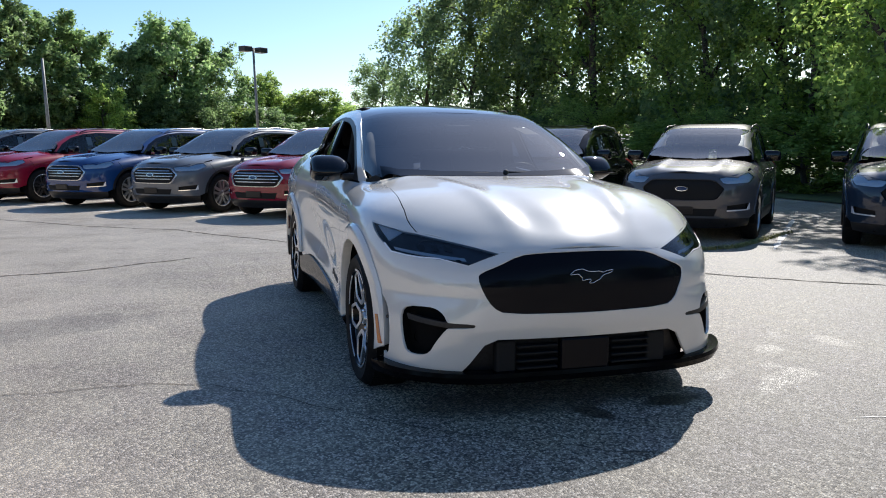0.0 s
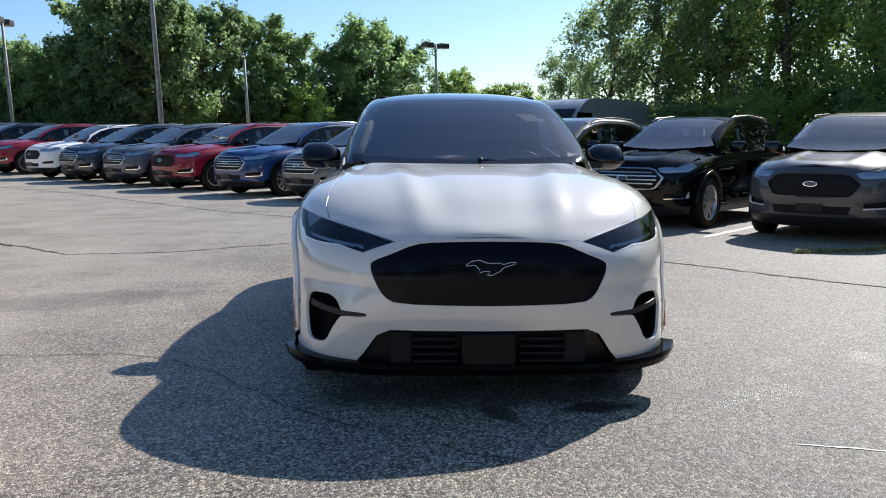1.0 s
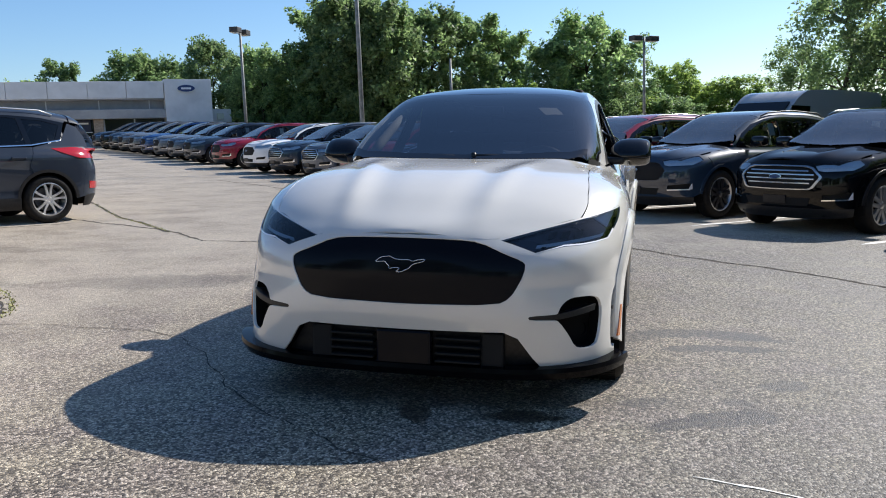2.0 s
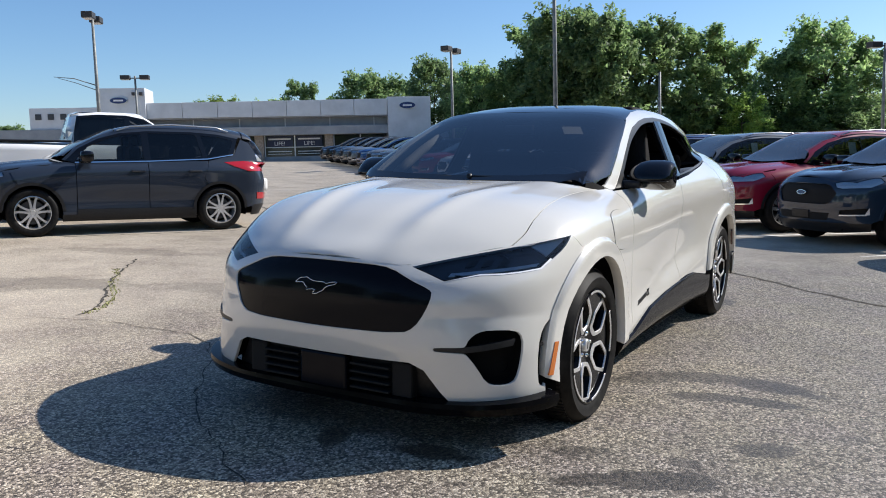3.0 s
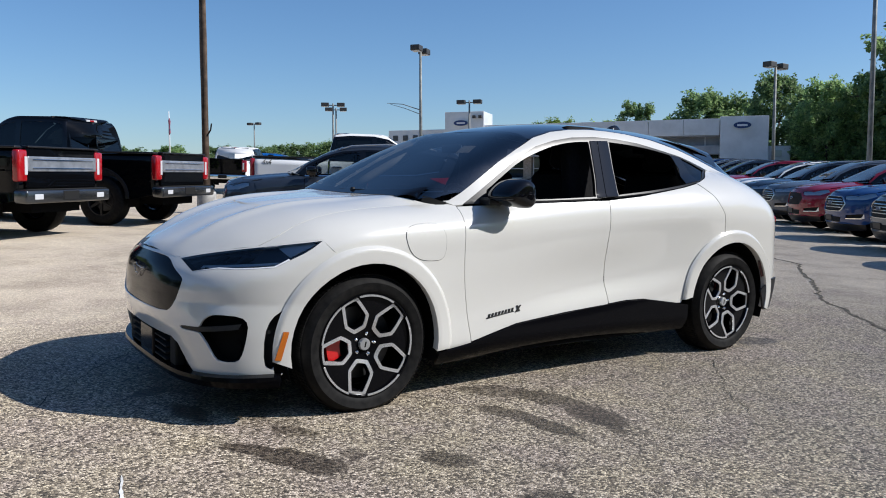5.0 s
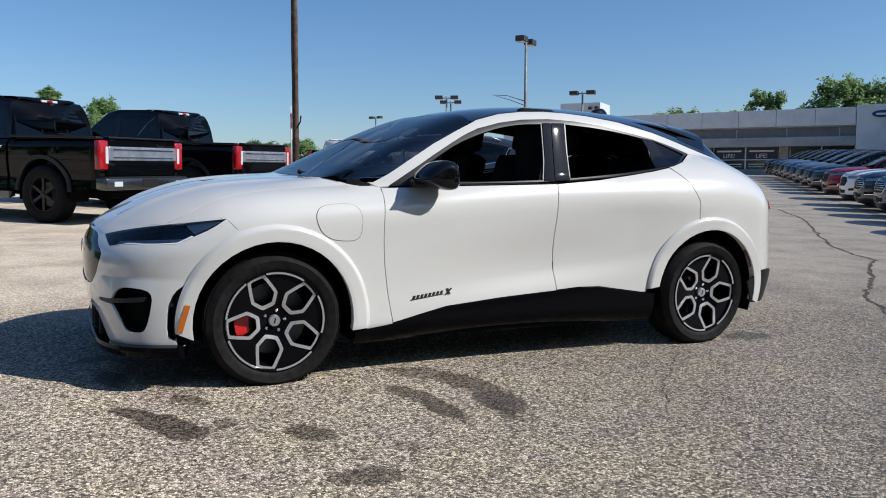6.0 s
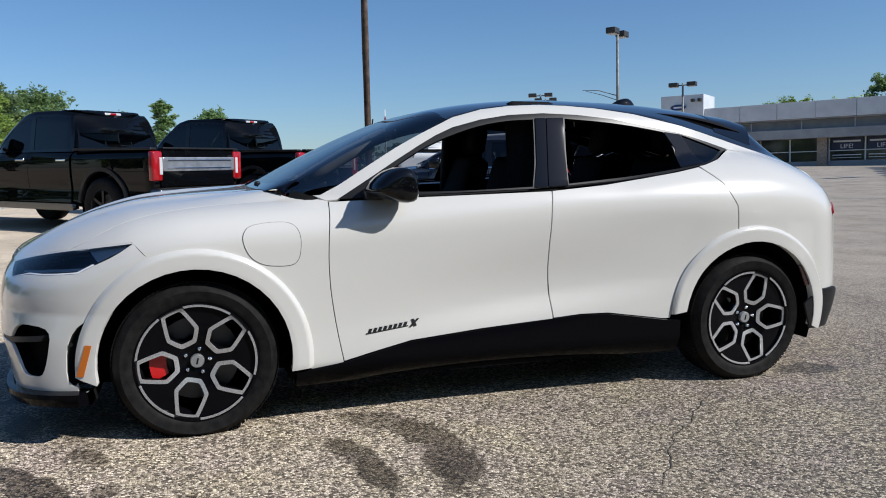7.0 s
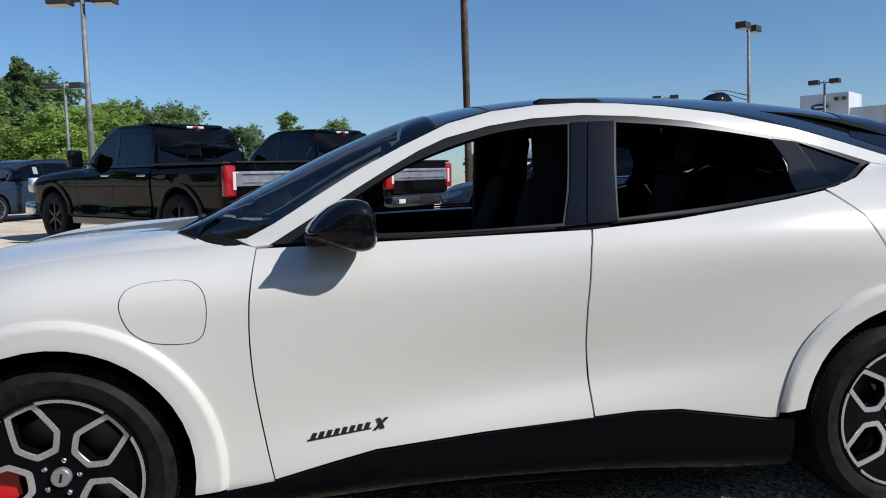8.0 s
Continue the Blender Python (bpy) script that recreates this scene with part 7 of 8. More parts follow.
LEAF_DARK = leaf_mat("dark_leaves", (0.090, 0.135, 0.060), (0.150, 0.210, 0.090), (0.22, 0.29, 0.12))
BARK = mat("bark", (0.09, 0.075, 0.06), 0.95, spec=0.1)
bn, _ = mottle(BARK, (0.05, 0.042, 0.034), (0.14, 0.12, 0.10), 14)
relief(BARK, bn, "Fac", 0.8, 0.03)


def tree(label, seed, height=10.0, spread=3.6, trunk_h=0.22, leaf=0.30, sprays=200, per=80, material=LEAF, shape="round", whole=False):
    """A tapered trunk with limbs, and a crown of leafy sprays that reach outwards and upwards; whole gives folded leaves, else small ones."""
    rnd = random.Random(seed)
    t = thing("tree", label, "tree")
    limbs = bmesh.new()
    r0 = height * 0.020
    bend = [(rnd.uniform(-0.25, 0.25), rnd.uniform(-0.25, 0.25)) for _ in range(6)]
    zs = [0, height * trunk_h, height * 0.38, height * 0.58, height * 0.76, height * 0.94]
    stem = [(bx * i * 0.5, by * i * 0.5, z) for i, ((bx, by), z) in enumerate(zip(bend, zs))]
    tube(limbs, stem, [r0 * 1.35, r0, r0 * 0.75, r0 * 0.5, r0 * 0.3, r0 * 0.08], 9)
    # main limbs divide the crown into uneven lobes
    lobes = []
    for i in range(40):
        zf = trunk_h + 0.04 + (0.92 - trunk_h) * (i + rnd.random() * 1.5) / 41
        if shape == "round":
            prof = math.sqrt(max(0.03, 1 - ((zf - 0.54) / 0.50) ** 2))
        elif shape == "tall":
            prof = 0.30 + 0.70 * math.sin(math.pi * min(1, max(0, (1.04 - zf) / 0.88)) ** 0.75)
        else:
            prof = max(0.06, (1.04 - zf) / (1 - trunk_h))
        a = i * 2.39996 + rnd.uniform(-0.5, 0.5)
        rr = spread * prof * math.sqrt(rnd.uniform(0.10, 0.95))
        tip = Vector((math.cos(a) * rr, math.sin(a) * rr, zf * height + rr * 0.18))
        k = max(1, min(4, int(zf * 5.5)))
        root = Vector(stem[k])
        mid = root.lerp(tip, 0.5) + Vector((0, 0, 0.03 * height))
        if i % 3 == 0:
            tube(limbs, [tuple(root), tuple(mid), tuple(tip)], [r0 * 0.42, r0 * 0.24, r0 * 0.05], 5, cap=False)
        lobes.append((root, mid, tip, prof))
    lobes.append((Vector(stem[3]), Vector(stem[4]), Vector((stem[5][0], stem[5][1], height * 0.97)), 0.45))
    part("trunk", limbs, BARK, t, "brown trunk and limbs", smooth=True)
    rng = np.random.RandomState(seed)
    V = []
    for i in range(sprays):
        root, mid, tip, prof = lobes[i % len(lobes)]
        u = rng.uniform(0.45, 1.06)
        on = np.array(root.lerp(mid, u * 2) if u < 0.5 else mid.lerp(tip, u * 2 - 1))
        side = rng.normal(size=3)
        side /= np.linalg.norm(side)
        out = np.array([on[0], on[1], 0.0])
        out /= np.linalg.norm(out) + 1e-6
        aim = side * 0.9 + out * 0.45 + np.array([0, 0, 0.55])
        aim /= np.linalg.norm(aim)
        reach = spread * rng.uniform(0.18, 0.36) * (0.55 + 0.45 * prof)
        along = rng.uniform(0.0, 1.0, (per, 1)) ** 0.8
        thick = reach * (0.62 - 0.42 * along)
        pos = on + aim * reach * (along * 1.15 - 0.1) + rng.normal(size=(per, 3)) * thick * 0.62
        nrm = rng.normal(size=(per, 3)) * 0.75 + aim * 0.25
        nrm[:, 2] += 0.6
        nrm /= np.linalg.norm(nrm, axis=1)[:, None]
        ua = np.cross(nrm, rng.normal(size=(per, 3)))
        ua /= np.linalg.norm(ua, axis=1)[:, None]
        ub = np.cross(nrm, ua)
        sz = leaf * rng.uniform(0.45, 1.15, (per, 1))
        if whole:
            fold = nrm * sz * 0.18
            V.append(np.stack([pos - ua * sz * 0.5, pos - ub * sz * 0.32 + fold, pos + ua * sz * 0.5, pos + ub * sz * 0.32 + fold], 1).reshape(-1, 3))
        else:
            V.append(np.stack([pos - ua * sz * 0.55, pos + ua * sz * 0.35 - ub * sz * 0.36, pos + ua * sz * 0.35 + ub * sz * 0.36], 1).reshape(-1, 3))
    verts = np.concatenate(V)
    tri = np.array([0, 1, 2, 0, 2, 3]) if whole else np.array([0, 1, 2])
    each = 4 if whole else 3
    n = len(verts) // each
    idx = (np.arange(n)[:, None] * each + tri[None]).ravel()
    me = bpy.data.meshes.new("crown")
    me.vertices.add(len(verts))
    me.vertices.foreach_set("co", verts.ravel())
    me.loops.add(len(idx))
    me.loops.foreach_set("vertex_index", idx.astype(np.int32))
    me.polygons.add(len(idx) // 3)
    me.polygons.foreach_set("loop_start", (np.arange(len(idx) // 3) * 3).astype(np.int32))
    me.polygons.foreach_set("loop_total", np.full(len(idx) // 3, 3, np.int32))
    me.update(calc_edges=True)
    me.materials.append(material)
    cr = new("crown", me)
    cr.parent = t
    tagged(cr, "leafy crown", kind="stuff")
    return t


def plant(base, x, y, height, wide=1.0, turn=0.0, ref=10.0, label="", group="", sink=0.0):
    k = height / ref
    m = Matrix.Translation((x, y, ground_z(x, y) - sink)) @ pose(0, 0, 0, 0, 0, turn) @ Matrix.Diagonal((k * wide, k * wide, k, 1))
    ob = copy_thing(base, m)
    return tagged(ob, label, "tree", group)


maple = tree("broad dark green maple", 11, 10, 3.7, 0.10, 0.36, 300, 52, LEAF)
poplar = tree("tall narrow green tree", 12, 10, 2.6, 0.08, 0.33, 290, 52, LEAF, "tall")
light = tree("light green broad-leaved tree", 13, 10, 3.8, 0.08, 0.36, 280, 50, LEAF_LIGHT_SUNLIT)
wood = tree("dense dark woodland tree", 14, 10, 3.7, 0.05, 0.27, 320, 38, LEAF_DARK, whole=True)
# paler leaves paint the sun coming through this crown
wood2 = tree("woodland tree with sparse crown", 15, 10, 3.4, 0.10, 0.21, 280, 38, LEAF_LIGHT_SUNLIT, "tall", whole=True)
conifer = tree("dark green pointed conifer tree", 16, 10, 2.4, 0.05, 0.30, 260, 50, LEAF, "cone")
maple.matrix_basis = Matrix.Translation((-15.98, 51.5, ground_z(-16, 51.5)))
poplar.matrix_basis = Matrix.Translation((-13.96, 53.6, ground_z(-14, 53)))
light.matrix_basis = Matrix.Translation((4.7, 84, ground_z(4.7, 84))) @ Matrix.Diagonal((0.95, 0.95, 0.80, 1))
wood.matrix_basis = Matrix.Translation((15.3, 36, ground_z(15.3, 36)))
wood2.matrix_basis = Matrix.Translation((17.2, 22, ground_z(17.2, 22)))
conifer.matrix_basis = Matrix.Translation((-53.5, -19.2, ground_z(-53, -19)))
LINE = "trees beyond the lot"
for b, x, y, h, w in ((maple, -27.5, 52.5, 7.4, 1.0), (maple, -24.0, 52.0, 7.6, 0.95), (poplar, -21.5, 52.5, 10.6, 1.25), (maple, -19.2, 51.5, 10.9, 1.0), (maple, -17.0, 50.2, 10.2, 0.9), (poplar, -11.7, 57.2, 10.2, 1.1),
                      (poplar, -9.8, 59.5, 9.2, 1.1), (light, -8.2, 58.0, 6.0, 1.0), (maple, -6.4, 64.0, 8.6, 1.0), (maple, -3.5, 64.2, 10.6, 1.05), (maple, -1.0, 66.2, 9.0, 1.0)):
    plant(b, x, y, h, w, (x * 37 + y * 11) % 360, label="broad green tree beyond the lot", group=LINE)
for b, x, y, h, w in ((light, -3.0, 76, 6.0, 1.3), (light, 1.0, 89, 8.3, 1.3), (light, 7.5, 86, 7.9, 1.2), (light, 10.3, 83.6, 8.2, 1.25), (light, 13.5, 84, 6.8, 1.4), (light, -7.0, 82, 7.0, 1.3)):
    plant(b, x, y, h, w, (x * 53 + y * 7) % 360, label="light green tree far off", group=LINE)
for i in range(13):
    x = -29.0 + 2.75 * i
    y = 54.5 + (0.0 if i < 4 else 1.25 * (i - 3)) + (i * 7 % 3)
    plant((maple, wood, light)[i % 3] if i else maple, x, y, 5.2 + (i * 5 % 4) * 0.4, 1.5, i * 77, label="leafy thicket under the tall trees", group=LINE, sink=1.3)
WOODS = "woodland beside the lot"
for b, x, y, h, w in ((wood, 11.6, 54, 7.2, 1.1), (wood, 12.2, 43.5, 9.6, 1.0), (wood, 13.8, 39.2, 11.0, 0.95), (wood2, 15.6, 35.2, 11.5, 1.1), (wood, 16.6, 31.5, 12.0, 0.9), (wood2, 16.2, 28.2, 12.0, 1.1), (wood, 18.2, 25.4, 12.5, 0.9),
                      (wood, 19.4, 20.0, 12.0, 0.9), (wood2, 18.4, 17.6, 11.0, 1.0), (wood, 20.6, 15.0, 11.5, 0.9), (wood2, 18.8, 12.2, 10.5, 1.0), (wood, 20.4, 9.0, 11.0, 0.9), (wood2, 19.6, 5.8, 10.5, 1.0),
                      (wood, 22.5, 3.0, 11.0, 1.0), (wood2, 14.3, 9.6, 10.0, 1.0), (wood2, 15.8, 6.4, 9.0, 1.0), (wood, 21.5, 30.5, 13.0, 1.0), (wood, 24.0, 23.0, 13.5, 1.0), (wood, 25.5, 14.0, 13.0, 1.0)):
    plant(b, x, y, h, w, (x * 71 + y * 29) % 360, label="dense woodland tree beside the lot", group=WOODS)
for x, y, h, w, b in ((14.2, 26.0, 3.4, 1.2, wood2), (15.2, 21.5, 3.2, 1.3, light), (16.0, 17.6, 3.0, 1.3, wood2), (15.6, 14.2, 3.2, 1.2, light), (16.2, 11.2, 3.0, 1.3, light), (16.4, 8.0, 3.0, 1.4, wood2), (12.5, 31.0, 3.2, 1.4, wood), (11.2, 38.0, 3.5, 1.4, wood), (16.8, 5.0, 3.0, 1.4, wood)):
    plant(b, x, y, h, w * 1.5, (x * 91 + y * 17) % 360, label="undergrowth at the wood's edge", group=WOODS, sink=0.3)
for b, x, y, h, w in ((light, -51.6, 49.0, 7.2, 1.1), (light, -48.5, 51.8, 7.0, 1.2), (poplar, -46.5, 53.8, 7.6, 1.0), (light, -45.5, 58.5, 7.6, 1.0), (maple, -43.0, 59.0, 8.4, 1.3), (maple, -41.0, 60.5, 8.0, 1.2), (maple, -34.0, 56.5, 9.0, 1.0),
                      (maple, -30.6, 55.5, 7.4, 1.0), (poplar, -28.4, 56.0, 6.8, 1.2), (maple, -26.0, 55.0, 7.4, 1.2)):
    plant(b, x, y, h * 0.96, w, (x * 13 + y * 57) % 360, label="green tree behind the showroom", group="trees behind the showroom")
for b, x, y, h, w in ((maple, -123.6, 55.4, 9.0, 1.3), (maple, -121, 60.4, 9.8, 1.3), (light, -119, 64, 8.4, 1.4), (maple, -127, 50, 8.5, 1.4), (maple, -133.5, 56.2, 9.6, 1.3), (maple, -130, 63.3, 10.2, 1.4), (light, -126, 70, 9.0, 1.4), (maple, -130, 44, 8.6, 1.4),
                      (maple, -132, 36, 8.4, 1.5), (maple, -118, 70, 9.0, 1.4), (maple, -135, 29, 8.0, 1.5)):
    plant(b, x, y, h * 0.67, w * 1.25, (x * 19 + y * 3) % 360, label="hazy tree on the horizon", group="trees on the horizon")
for b, x, y, h, w in ((light, -49.3, -15.9, 6.9, 1.2), (light, -54.8, -14.6, 7.6, 1.3), (maple, -64.9, -15.3, 7.2, 1.3), (maple, -85.3, -14.9, 8.8, 1.2), (conifer, -86.4, -2.7, 8.6, 1.5), (maple, -106.4, 3.0, 8.8, 1.0), (maple, -106.1, -9.3, 8.0, 1.5),
                      (light, -47.6, -20.9, 8.2, 1.4), (maple, -58, -20, 8.6, 1.4), (light, -52, -24, 8, 1.4)):
    plant(b, x, y, h, w, (x * 23 + y * 31) % 360, label="green tree past the pickups", group="trees past the pickups")
for i in range(9):
    plant((wood, maple, wood2)[i % 3], 23.0 + (i * 5 % 4) * 1.3, -1.5 - 4.2 * i, 9.5 + (i * 3 % 4) * 0.8, 1.15, i * 63, label="tree at the edge of the lot behind the walk", group="trees behind the walk")
for i in range(11):
    plant((maple, light, poplar)[i % 3], 16.0 - 7.5 * i, -46.0 - (i * 7 % 5) * 1.4, 9.0 + (i * 5 % 4) * 0.9, 1.5, i * 49, label="tree at the edge of the lot behind the walk", group="trees behind the walk")
# rough grass under the woods and past the lot
MEADOW = mat("rough_grass", (0.07, 0.10, 0.025), 0.9)
mottle(MEADOW, (0.045, 0.065, 0.018), (0.12, 0.14, 0.045), 1.3)


def verge(name, pts, label):
    n = len(pts)
    vs = []
    for x, y in pts:
        vs.append((x, y, ground_z(x, y) + 0.02))
    bm = bmesh.new()
    f = bm.faces.new([bm.verts.new(v) for v in vs])
    bmesh.ops.triangulate(bm, faces=[f])
    bmesh.ops.subdivide_edges(bm, edges=bm.edges[:], cuts=8, use_grid_fill=True)
    for v in bm.verts:
        v.co.z = ground_z(v.co.x, v.co.y) + 0.03
    return tagged(part(name, bm, MEADOW, None), label, "grass verge", kind="structure")


verge("verge", [(13.2, 2.0), (13.0, 12.0), (12.0, 24.0), (9.0, 40.0), (8.0, 58.0), (60.0, 90.0), (80.0, 0.0), (40.0, -10.0)], "shaded grass under the trees")
verge("verge", [(-60.0, 60.0), (-20.0, 46.0), (8.0, 58.0), (60.0, 120.0), (-60.0, 140.0)], "rough grass beyond the lot")

# ---- lamp posts ----
SIGN_FLAG = mat("flag_cloth", (0.22, 0.24, 0.30), 0.8)
mottle(SIGN_FLAG, (0.03, 0.04, 0.12), (0.35, 0.08, 0.08), 4)
POST = mat("weathered_steel_post", (0.17, 0.18, 0.175), 0.6, 0.25)
mottle(POST, (0.13, 0.14, 0.135), (0.24, 0.25, 0.24), 5)
BRONZE = mat("bronze_lamp_head", (0.045, 0.042, 0.04), 0.5, 0.3)
LAMP_GLASS = mat("lamp_glass", (0.55, 0.56, 0.55), 0.25)


def lamp_post(x, y, top, heads=2, turn=0.0, tall=None, label="grey steel lamp post with two floodlight heads"):
    g = ground_z(x, y)
    h = top - g
    p = thing("lamp_post", label, "lamp post", "lamp posts round the lot", Matrix.Translation((x, y, g)) @ pose(0, 0, 0, 0, 0, turn))
    part("base", block((-0.28, -0.28, -0.05), (0.28, 0.28, 0.55), 0.04), CONCRETE, p, "concrete footing")
    H = tall if tall else h
    part("post", tube(bmesh.new(), [(0, 0, 0.5), (0, 0, H * 0.5), (0, 0, H)], [0.085, 0.075, 0.055], 12), POST, p, smooth=True)
    for i in range(heads):
        s = (-1, 1)[i % 2] if heads > 1 else 1
        yy = 0.0 if i < 2 else 0.35
        part("arm", block((min(0, s * 0.3), yy - 0.03, h - 0.16), (max(0, s * 0.3), yy + 0.03, h - 0.10), 0.01), BRONZE, p)
        hd = part("lamp_head", block((s * 0.28 - (0.0 if s > 0 else 0.55), yy - 0.22, h - 0.22), (s * 0.28 + (0.55 if s > 0 else 0.0), yy + 0.22, h + 0.04), 0.03), BRONZE, p, "bronze floodlight head")
        part("lens", block((s * 0.32 - (0.0 if s > 0 else 0.47), yy - 0.18, h - 0.235), (s * 0.32 + (0.47 if s > 0 else 0.0), yy + 0.18, h - 0.215), 0.004), LAMP_GLASS, hd)
    return p


CONCRETE = mat("grey_concrete", (0.32, 0.31, 0.29), 0.9)
mottle(CONCRETE, (0.25, 0.24, 0.225), (0.42, 0.41, 0.38), 6)
lamp_post(-8.7, 22.1, 9.6, 2, 20, label="tall pale lamp post rising out of the row")
lamp_post(1.25, 37.2, 6.05, 2, 42)
lamp_post(-8.07, 33.8, 5.2, 0, 55, label="slim dark bare post before the trees")
lamp_post(-18.2, 31.6, 7.0, 2, 95)
lamp_post(-27.1, 17.2, 7.6, 2, 128)
lamp_post(-38.2, 28.3, 6.85, 2, 40)
lamp_post(-47.0, 22.8, 7.1, 2, 62, label="lamp post standing close before its twin")
lamp_post(-51.3, 25.25, 7.25, 2, 62, label="lamp post standing close behind its twin")
lamp_post(-79.5, 29.8, 8.2, 2, 30)
lamp_post(-17.8, -6.07, 6.35, 2, 80)
lamp_post(-35.0, -11.4, 6.6, 2, 80)
# thin branch-like bracket on the post near the showroom
br = thing("cable_bracket", "thin bracket reaching out from a lamp post", "bracket", m=Matrix.Translation((-27.1, 17.2, 0)))
part("rod", tube(bmesh.new(), [(0, 0, 4.75), (-0.7, -0.55, 5.05), (-1.3, -1.05, 5.12)], [0.025, 0.02, 0.012], 6), POST, br, smooth=True)
part("stay", tube(bmesh.new(), [(0, 0, 4.55), (-0.6, -0.48, 4.85), (-1.2, -0.95, 5.08)], [0.02, 0.016, 0.01], 6), POST, br, smooth=True)

# flag mast far past the pickups
fz_ = ground_z(-53.9, 13.3)
mast = thing("flag_mast", "thin white mast with a small furled flag", "flagpole", m=Matrix.Translation((-53.9, 13.3, fz_)))
part("mast_pole", tube(bmesh.new(), [(0, 0, 0), (0, 0, 3.5), (0, 0, 6.6 - fz_)], [0.06, 0.05, 0.03], 8), PAPER, mast, smooth=True)
part("flag", lathe(bmesh.new(), [(0.01, 0.0), (0.08, 0.15), (0.05, 0.6), (0.09, 1.0), (0.02, 1.2)], 7, "z"), SIGN_FLAG, mast, "furled dark flag").matrix_basis = Matrix.Translation((0.1, 0, 4.9 - fz_))

# wooden utility pole on a concrete footing
TIMBER = mat("weathered_pole_wood", (0.16, 0.11, 0.075), 0.9, spec=0.15)
tn = noise_node(TIMBER, 5, 6, 0.7)
wire(TIMBER, ramp(TIMBER, tn, "Fac", [(0.3, (0.05, 0.036, 0.027)), (0.7, (0.16, 0.115, 0.085))]), "Color", shader(TIMBER), "Base Color")
px_, py_ = -15.2, 3.05
pole = thing("utility_pole", "brown wooden utility pole on a concrete footing", "utility pole", m=Matrix.Translation((px_, py_, ground_z(px_, py_))))
part("pole", tube(bmesh.new(), [(0, 0, 0), (0.01, 0, 4), (0.0, 0.01, 9.5)], [0.105, 0.09, 0.07], 14), TIMBER, pole, smooth=True)
part("footing", lathe(bmesh.new(), [(0.0, 0.55), (0.21, 0.54), (0.23, 0.50), (0.24, -0.05)], 20, "z"), CONCRETE, pole, "pale concrete footing", angle=40)
part("cable_stub", tube(bmesh.new(), [(0, 0, 5.35), (-0.5, -0.9, 5.42), (-1.4, -2.4, 5.66), (-4.0, -7.0, 6.3)], [0.012, 0.012, 0.012, 0.012], 6), MATT_BLACK, pole, "black cable")
part("hook", tube(bmesh.new(), [(0.12, 0, 1.9), (0.26, 0.05, 2.05), (0.30, 0.06, 2.2)], 0.02, 6), MATT_BLACK, pole)

# ---- the showroom ----
PANEL = mat("silver_white_cladding", (0.60, 0.62, 0.64), 0.45, 0.2)
mottle(PANEL, (0.55, 0.57, 0.59), (0.66, 0.68, 0.70), 0.8)
PANEL_GREY = mat("grey_cladding", (0.27, 0.29, 0.31), 0.5)
mottle(PANEL_GREY, (0.23, 0.25, 0.27), (0.32, 0.34, 0.36), 0.9)
BRICK = mat("tan_brick_pier", (0.30, 0.25, 0.20), 0.85)
mottle(BRICK, (0.22, 0.18, 0.14), (0.38, 0.32, 0.26), 8)
SHOP_GLASS = mat("showroom_glass", (0.02, 0.024, 0.028), 0.05, 0, 0.3)
BANNER = mat("navy_banner", (0.02, 0.03, 0.07), 0.6)
LETTER_WHITE = mat("white_lettering", (0.75, 0.76, 0.78), 0.6)
SIGN_BLUE = mat("sign_blue", (0.012, 0.035, 0.14), 0.35)
SIGN_GREY = mat("sign_letter_grey", (0.05, 0.055, 0.06), 0.5)
B0 = Vector((-46.156, 35.971, 0))
BU = Vector((0.7814, 0.624, 0))
BANG = math.degrees(math.atan2(0.624, 0.7814))
ZB = 1.35
shop = thing("showroom", "long silver-white car showroom with dark glass front and blue oval signs", "building", m=Matrix.Translation((B0.x, B0.y, 0)) @ pose(0, 0, 0, 0, 0, BANG))


def wall(name, x0, x1, y0, y1, z0, z1, m, label="", bevel=0.02):
    return part(name, block((x0, y0, z0), (x1, y1, z1), bevel), m, shop, label)


# local x runs along the front, local y into the building
wall("main_wall", -0.2, 20.8, 1.6, 14, ZB - 1, 5.6, PANEL_GREY, "grey rear wall")
for i in range(7):
    x0 = -0.2 + i * 2.53
    wall("fascia_panel", x0 + 0.012, x0 + 2.53 - 0.012, -0.05, 0.25, 4.95, 6.08 + 0.013 * i, PANEL, "silver-white fascia panel", 0.015)
wall("fascia_core", -0.2, 17.6, 0.2, 1.7, 5.0, 6.0, PANEL)
wall("soffit", -0.2, 17.6, 0.05, 1.7, 4.86, 4.94, PANEL_GREY)
wall("upper_band", -0.2, 17.55, 0.9, 1.62, 4.2, 4.9, PANEL_GREY, "grey glass band")
for i in range(5):
    wall("band_mullion", 2.9 + 3.4 * i, 2.98 + 3.4 * i, 0.86, 0.92, 4.2, 4.9, PANEL)
wall("canopy", -0.2, 17.55, -0.1, 1.6, 3.55, 4.2, PANEL_GREY, "dark canopy over the windows")
wall("end_block", 17.55, 20.85, -0.25, 6.0, ZB - 1, 6.28, PANEL, "silver-white end block")
wall("low_wing", 20.85, 22.6, 2.0, 6.0, ZB - 1, 4.2, PANEL, "pale low wing")
wall("wing_light", 21.5, 22.0, 1.9, 2.0, 3.4, 3.9, CLEAR_LENS)
wall("tower", -3.39, -0.2, -0.3, 2.8, ZB - 1, 7.17, PANEL, "silver-white sign tower")
wall("left_block", -8.4, -3.39, 0.2, 8.0, ZB - 1, 5.85, PANEL, "pale left block")
wall("left_screen", -11.0, -3.4, 0.0, 0.2, ZB - 1, 4.3, PANEL_GREY, "grey screen wall")
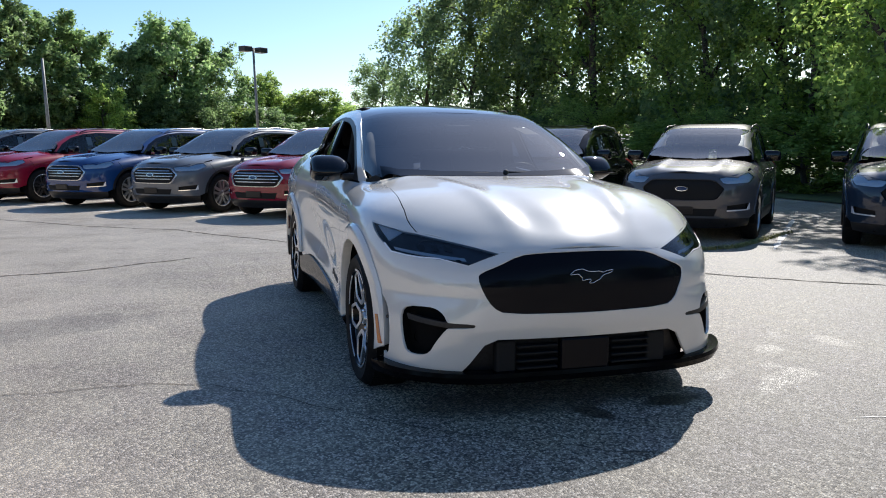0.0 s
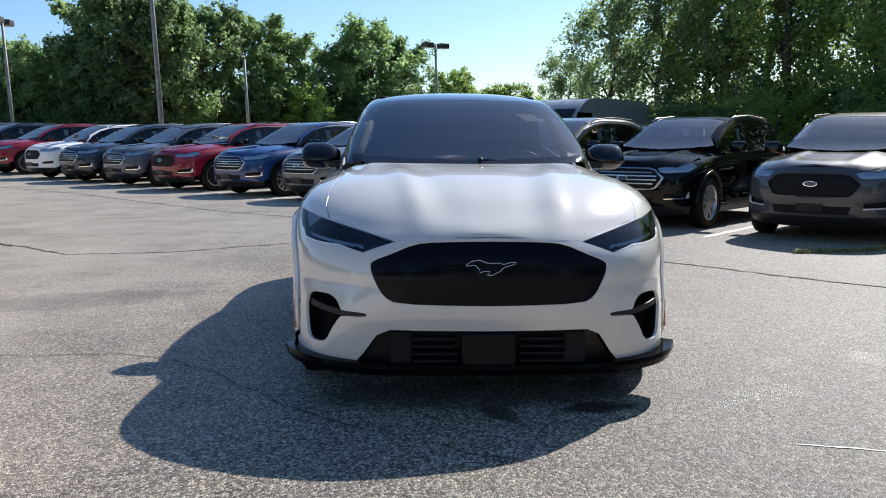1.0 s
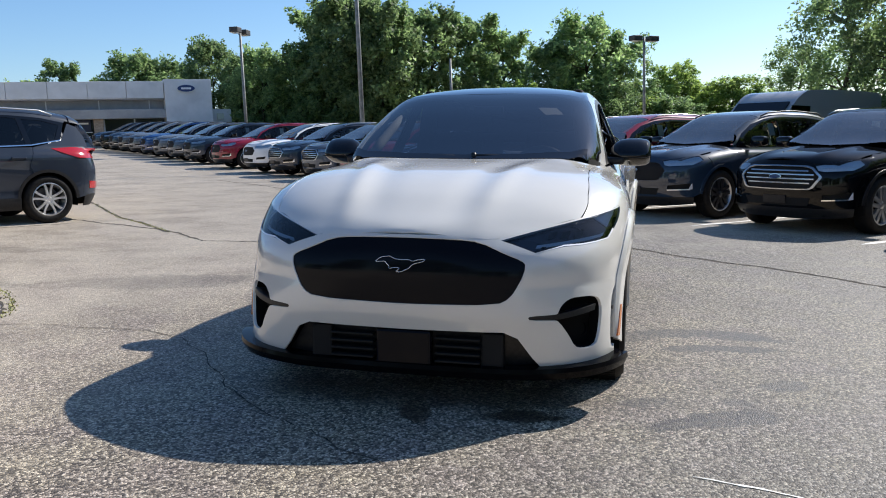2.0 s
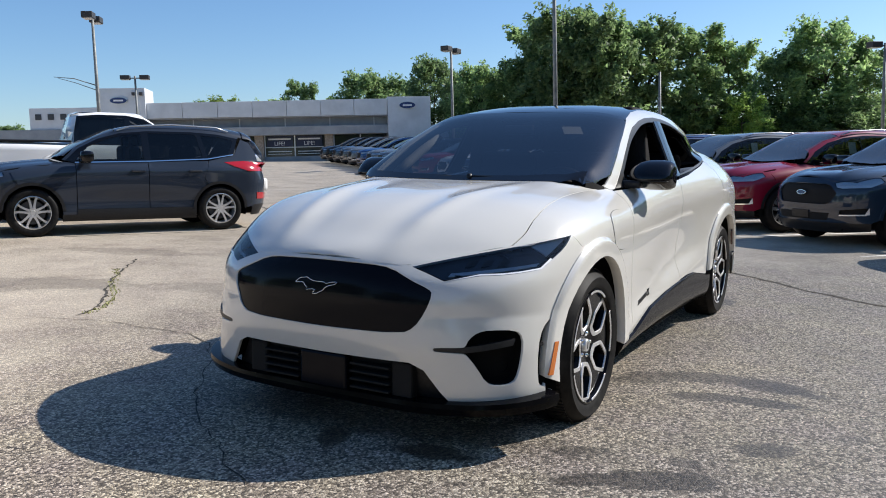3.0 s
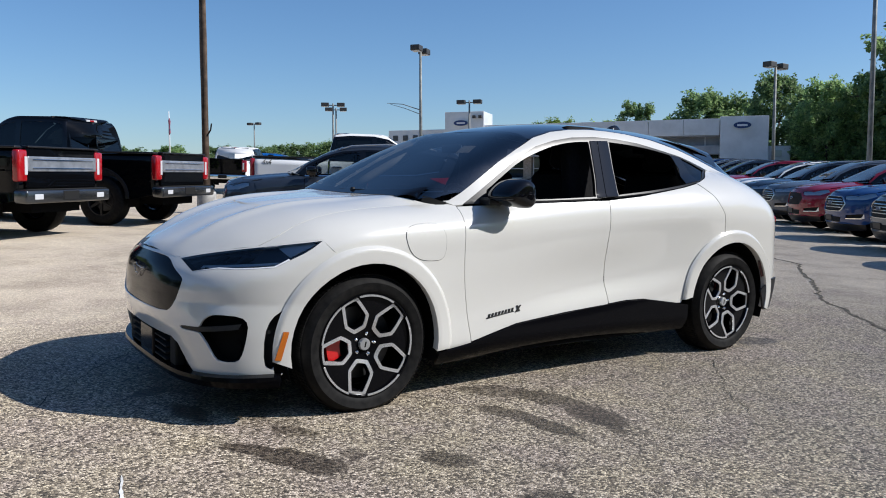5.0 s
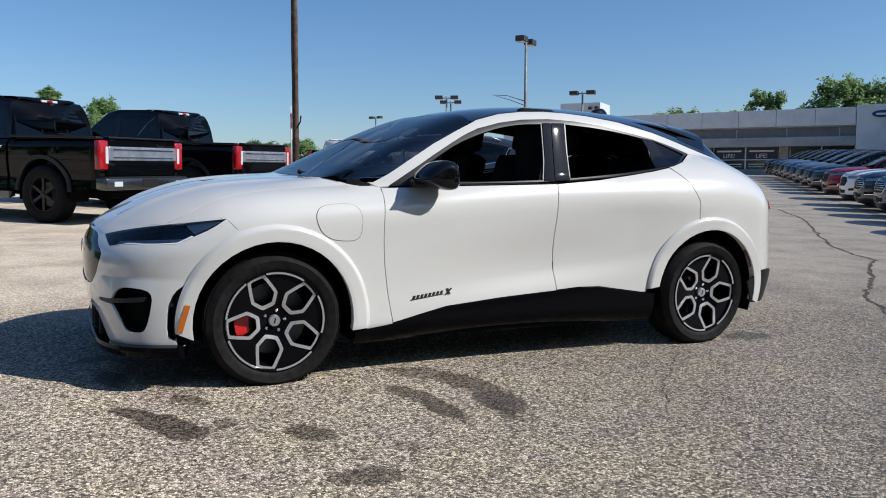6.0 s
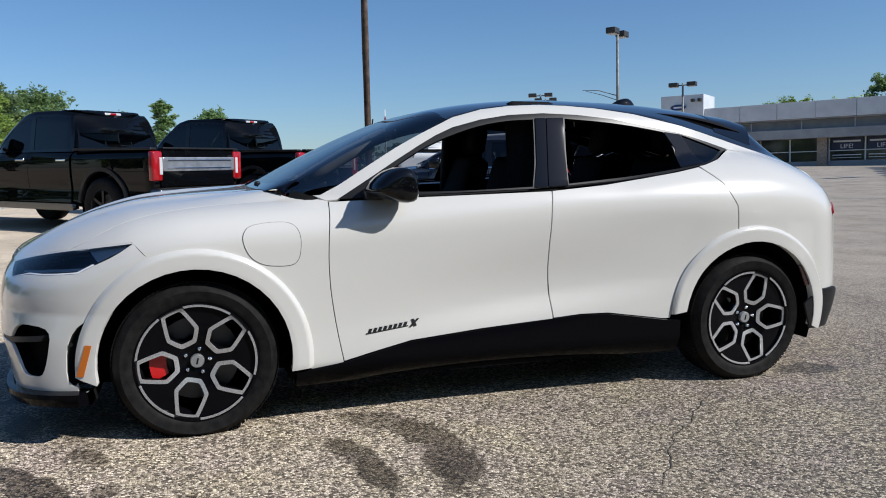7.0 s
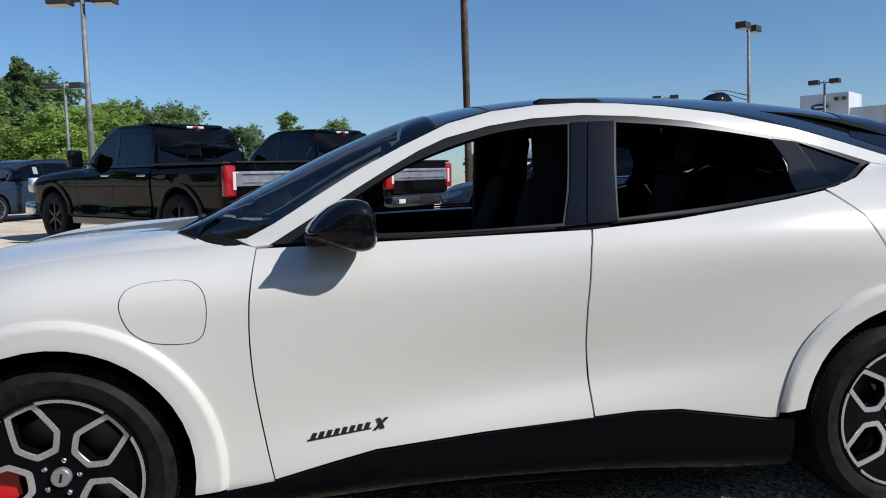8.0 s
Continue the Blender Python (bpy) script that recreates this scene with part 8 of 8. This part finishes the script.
wall("plinth", -0.2, 17.55, 0.7, 1.65, ZB - 1, 1.95, PANEL_GREY, "dark plinth")
for x in (7.75, 13.0, 3.2):
    wall("pier", x - 0.32, x + 0.32, 0.35, 1.4, ZB - 1, 3.6, BRICK, "tan brick pier")
panes = ((0.2, 2.8), (3.6, 5.5), (5.6, 7.35), (8.15, 10.35), (10.4, 12.6), (13.4, 15.4), (15.45, 17.5))
for a, b in panes:
    w = part("window", block((a, 0.95, 1.95), (b, 1.0, 3.55), 0.0), SHOP_GLASS, shop, "dark showroom window")
    part("window_frame", block((a - 0.05, 0.90, 1.95), (a + 0.04, 1.02, 3.55), 0.0), PANEL, w)
    part("transom", block((a, 0.91, 2.62), (b, 1.01, 2.68), 0.0), PANEL, w)
for a, b in panes[3:5]:
    bn_ = part("banner", block((a + 0.12, 0.925, 2.72), (b - 0.1, 0.945, 3.5), 0.0), BANNER, shop, "navy banner with white lettering")
    part("script_bar", block((a + 0.25, 0.91, 3.22), (b - 0.25, 0.92, 3.34), 0.0), LETTER_WHITE, bn_)
    cu = bpy.data.curves.new("lettering", "FONT")
    cu.body, cu.size, cu.extrude, cu.align_x = "LIFE!", 0.42, 0.006, "CENTER"
    tmp = new("lettering", cu)
    dg = bpy.context.evaluated_depsgraph_get()
    me = bpy.data.meshes.new_from_object(tmp.evaluated_get(dg))
    bpy.data.objects.remove(tmp)
    me.materials.clear()
    me.materials.append(LETTER_WHITE)
    lo = new("lettering", me)
    lo.parent = bn_
    lo.matrix_basis = pose((a + b) / 2, 0.912, 2.80, 90, 0, 0)
    part("stripe_bar", block((a + 0.2, 0.91, 2.30), (b - 0.2, 0.93, 2.36), 0.0), LETTER_WHITE, bn_)
    part("stripe_bar", block((a + 0.2, 0.91, 2.12), (b - 0.2, 0.93, 2.16), 0.0), LETTER_WHITE, bn_)


def oval_sign(cx, y, cz, w, h):
    o = [(cx + w / 2 * math.cos(t), cz + h / 2 * math.sin(t)) for t in np.linspace(0, 2 * math.pi, 40, False)]
    s = part("oval_sign", prism(bmesh.new(), o, y - 0.14, y, "xz"), BRUSHED, shop, "blue oval sign with bright rim")
    o2 = [(cx + w * 0.465 * math.cos(t), cz + h * 0.44 * math.sin(t)) for t in np.linspace(0, 2 * math.pi, 40, False)]
    part("oval_face", prism(bmesh.new(), o2, y - 0.155, y - 0.13, "xz"), SIGN_BLUE, s)
    part("script_bar", block((cx - w * 0.27, y - 0.165, cz - h * 0.13), (cx + w * 0.27, y - 0.15, cz + h * 0.11), 0.004), LETTER_WHITE, s, "white script as a plain bar")


oval_sign(19.05, -0.25, 5.62, 1.30, 0.55)
oval_sign(-2.04, -0.3, 6.27, 1.25, 0.50)
for x in (-0.95, -0.45):
    part("floodlight", block((x - 0.12, -0.6, 6.62), (x + 0.12, -0.3, 6.84), 0.02), BRONZE, shop)
for i in range(5):
    x = -8.0 + 0.86 * i
    part("name_bar", block((x, 0.13, 5.0), (x + 0.42, 0.2, 5.42), 0.02), SIGN_GREY, shop, "grey wall letter as a plain bar")

# grey van behind the row
van = thing("van", "tall grey box van behind the parked row", "van", m=parked(7.1, 29.0, -42.8) @ Matrix.Diagonal((1.3, 1.3, 1.24, 1)))
VAN_PAINT = paint("van_grey_paint", (0.34, 0.345, 0.35))
prof = soft([(-2.9, 0.35), (-2.95, 0.9), (-2.6, 1.15), (-1.9, 1.85), (-1.4, 2.30), (-0.8, 2.42), (2.6, 2.45), (2.85, 2.35), (2.9, 0.35)], 2)
bm = prism(bmesh.new(), prof, -0.98, 0.98)
part("body", bm, VAN_PAINT, van, angle=40)
part("windscreen", prism(bmesh.new(), [(-2.56, 1.22), (-1.78, 1.98), (-1.80, 2.02), (-2.62, 1.22)], -0.85, 0.85), TINTED, van)
for s in (1, -1):
    part("side_window", block((0.985 * s - 0.006, -1.9, 1.35), (0.985 * s + 0.006, -1.0, 1.9), 0.0), TINTED, van)
    for y in (-1.9, 1.8):
        m = Matrix.Translation((0.86 * s, y, 0.34)) @ (Matrix.Identity(4) if s > 0 else pose(0, 0, 0, 0, 0, 180))
        tyre_wheel("wheel", van, m, 0.34, 0.22, 0.21, ALLOY, "six", sides=24)
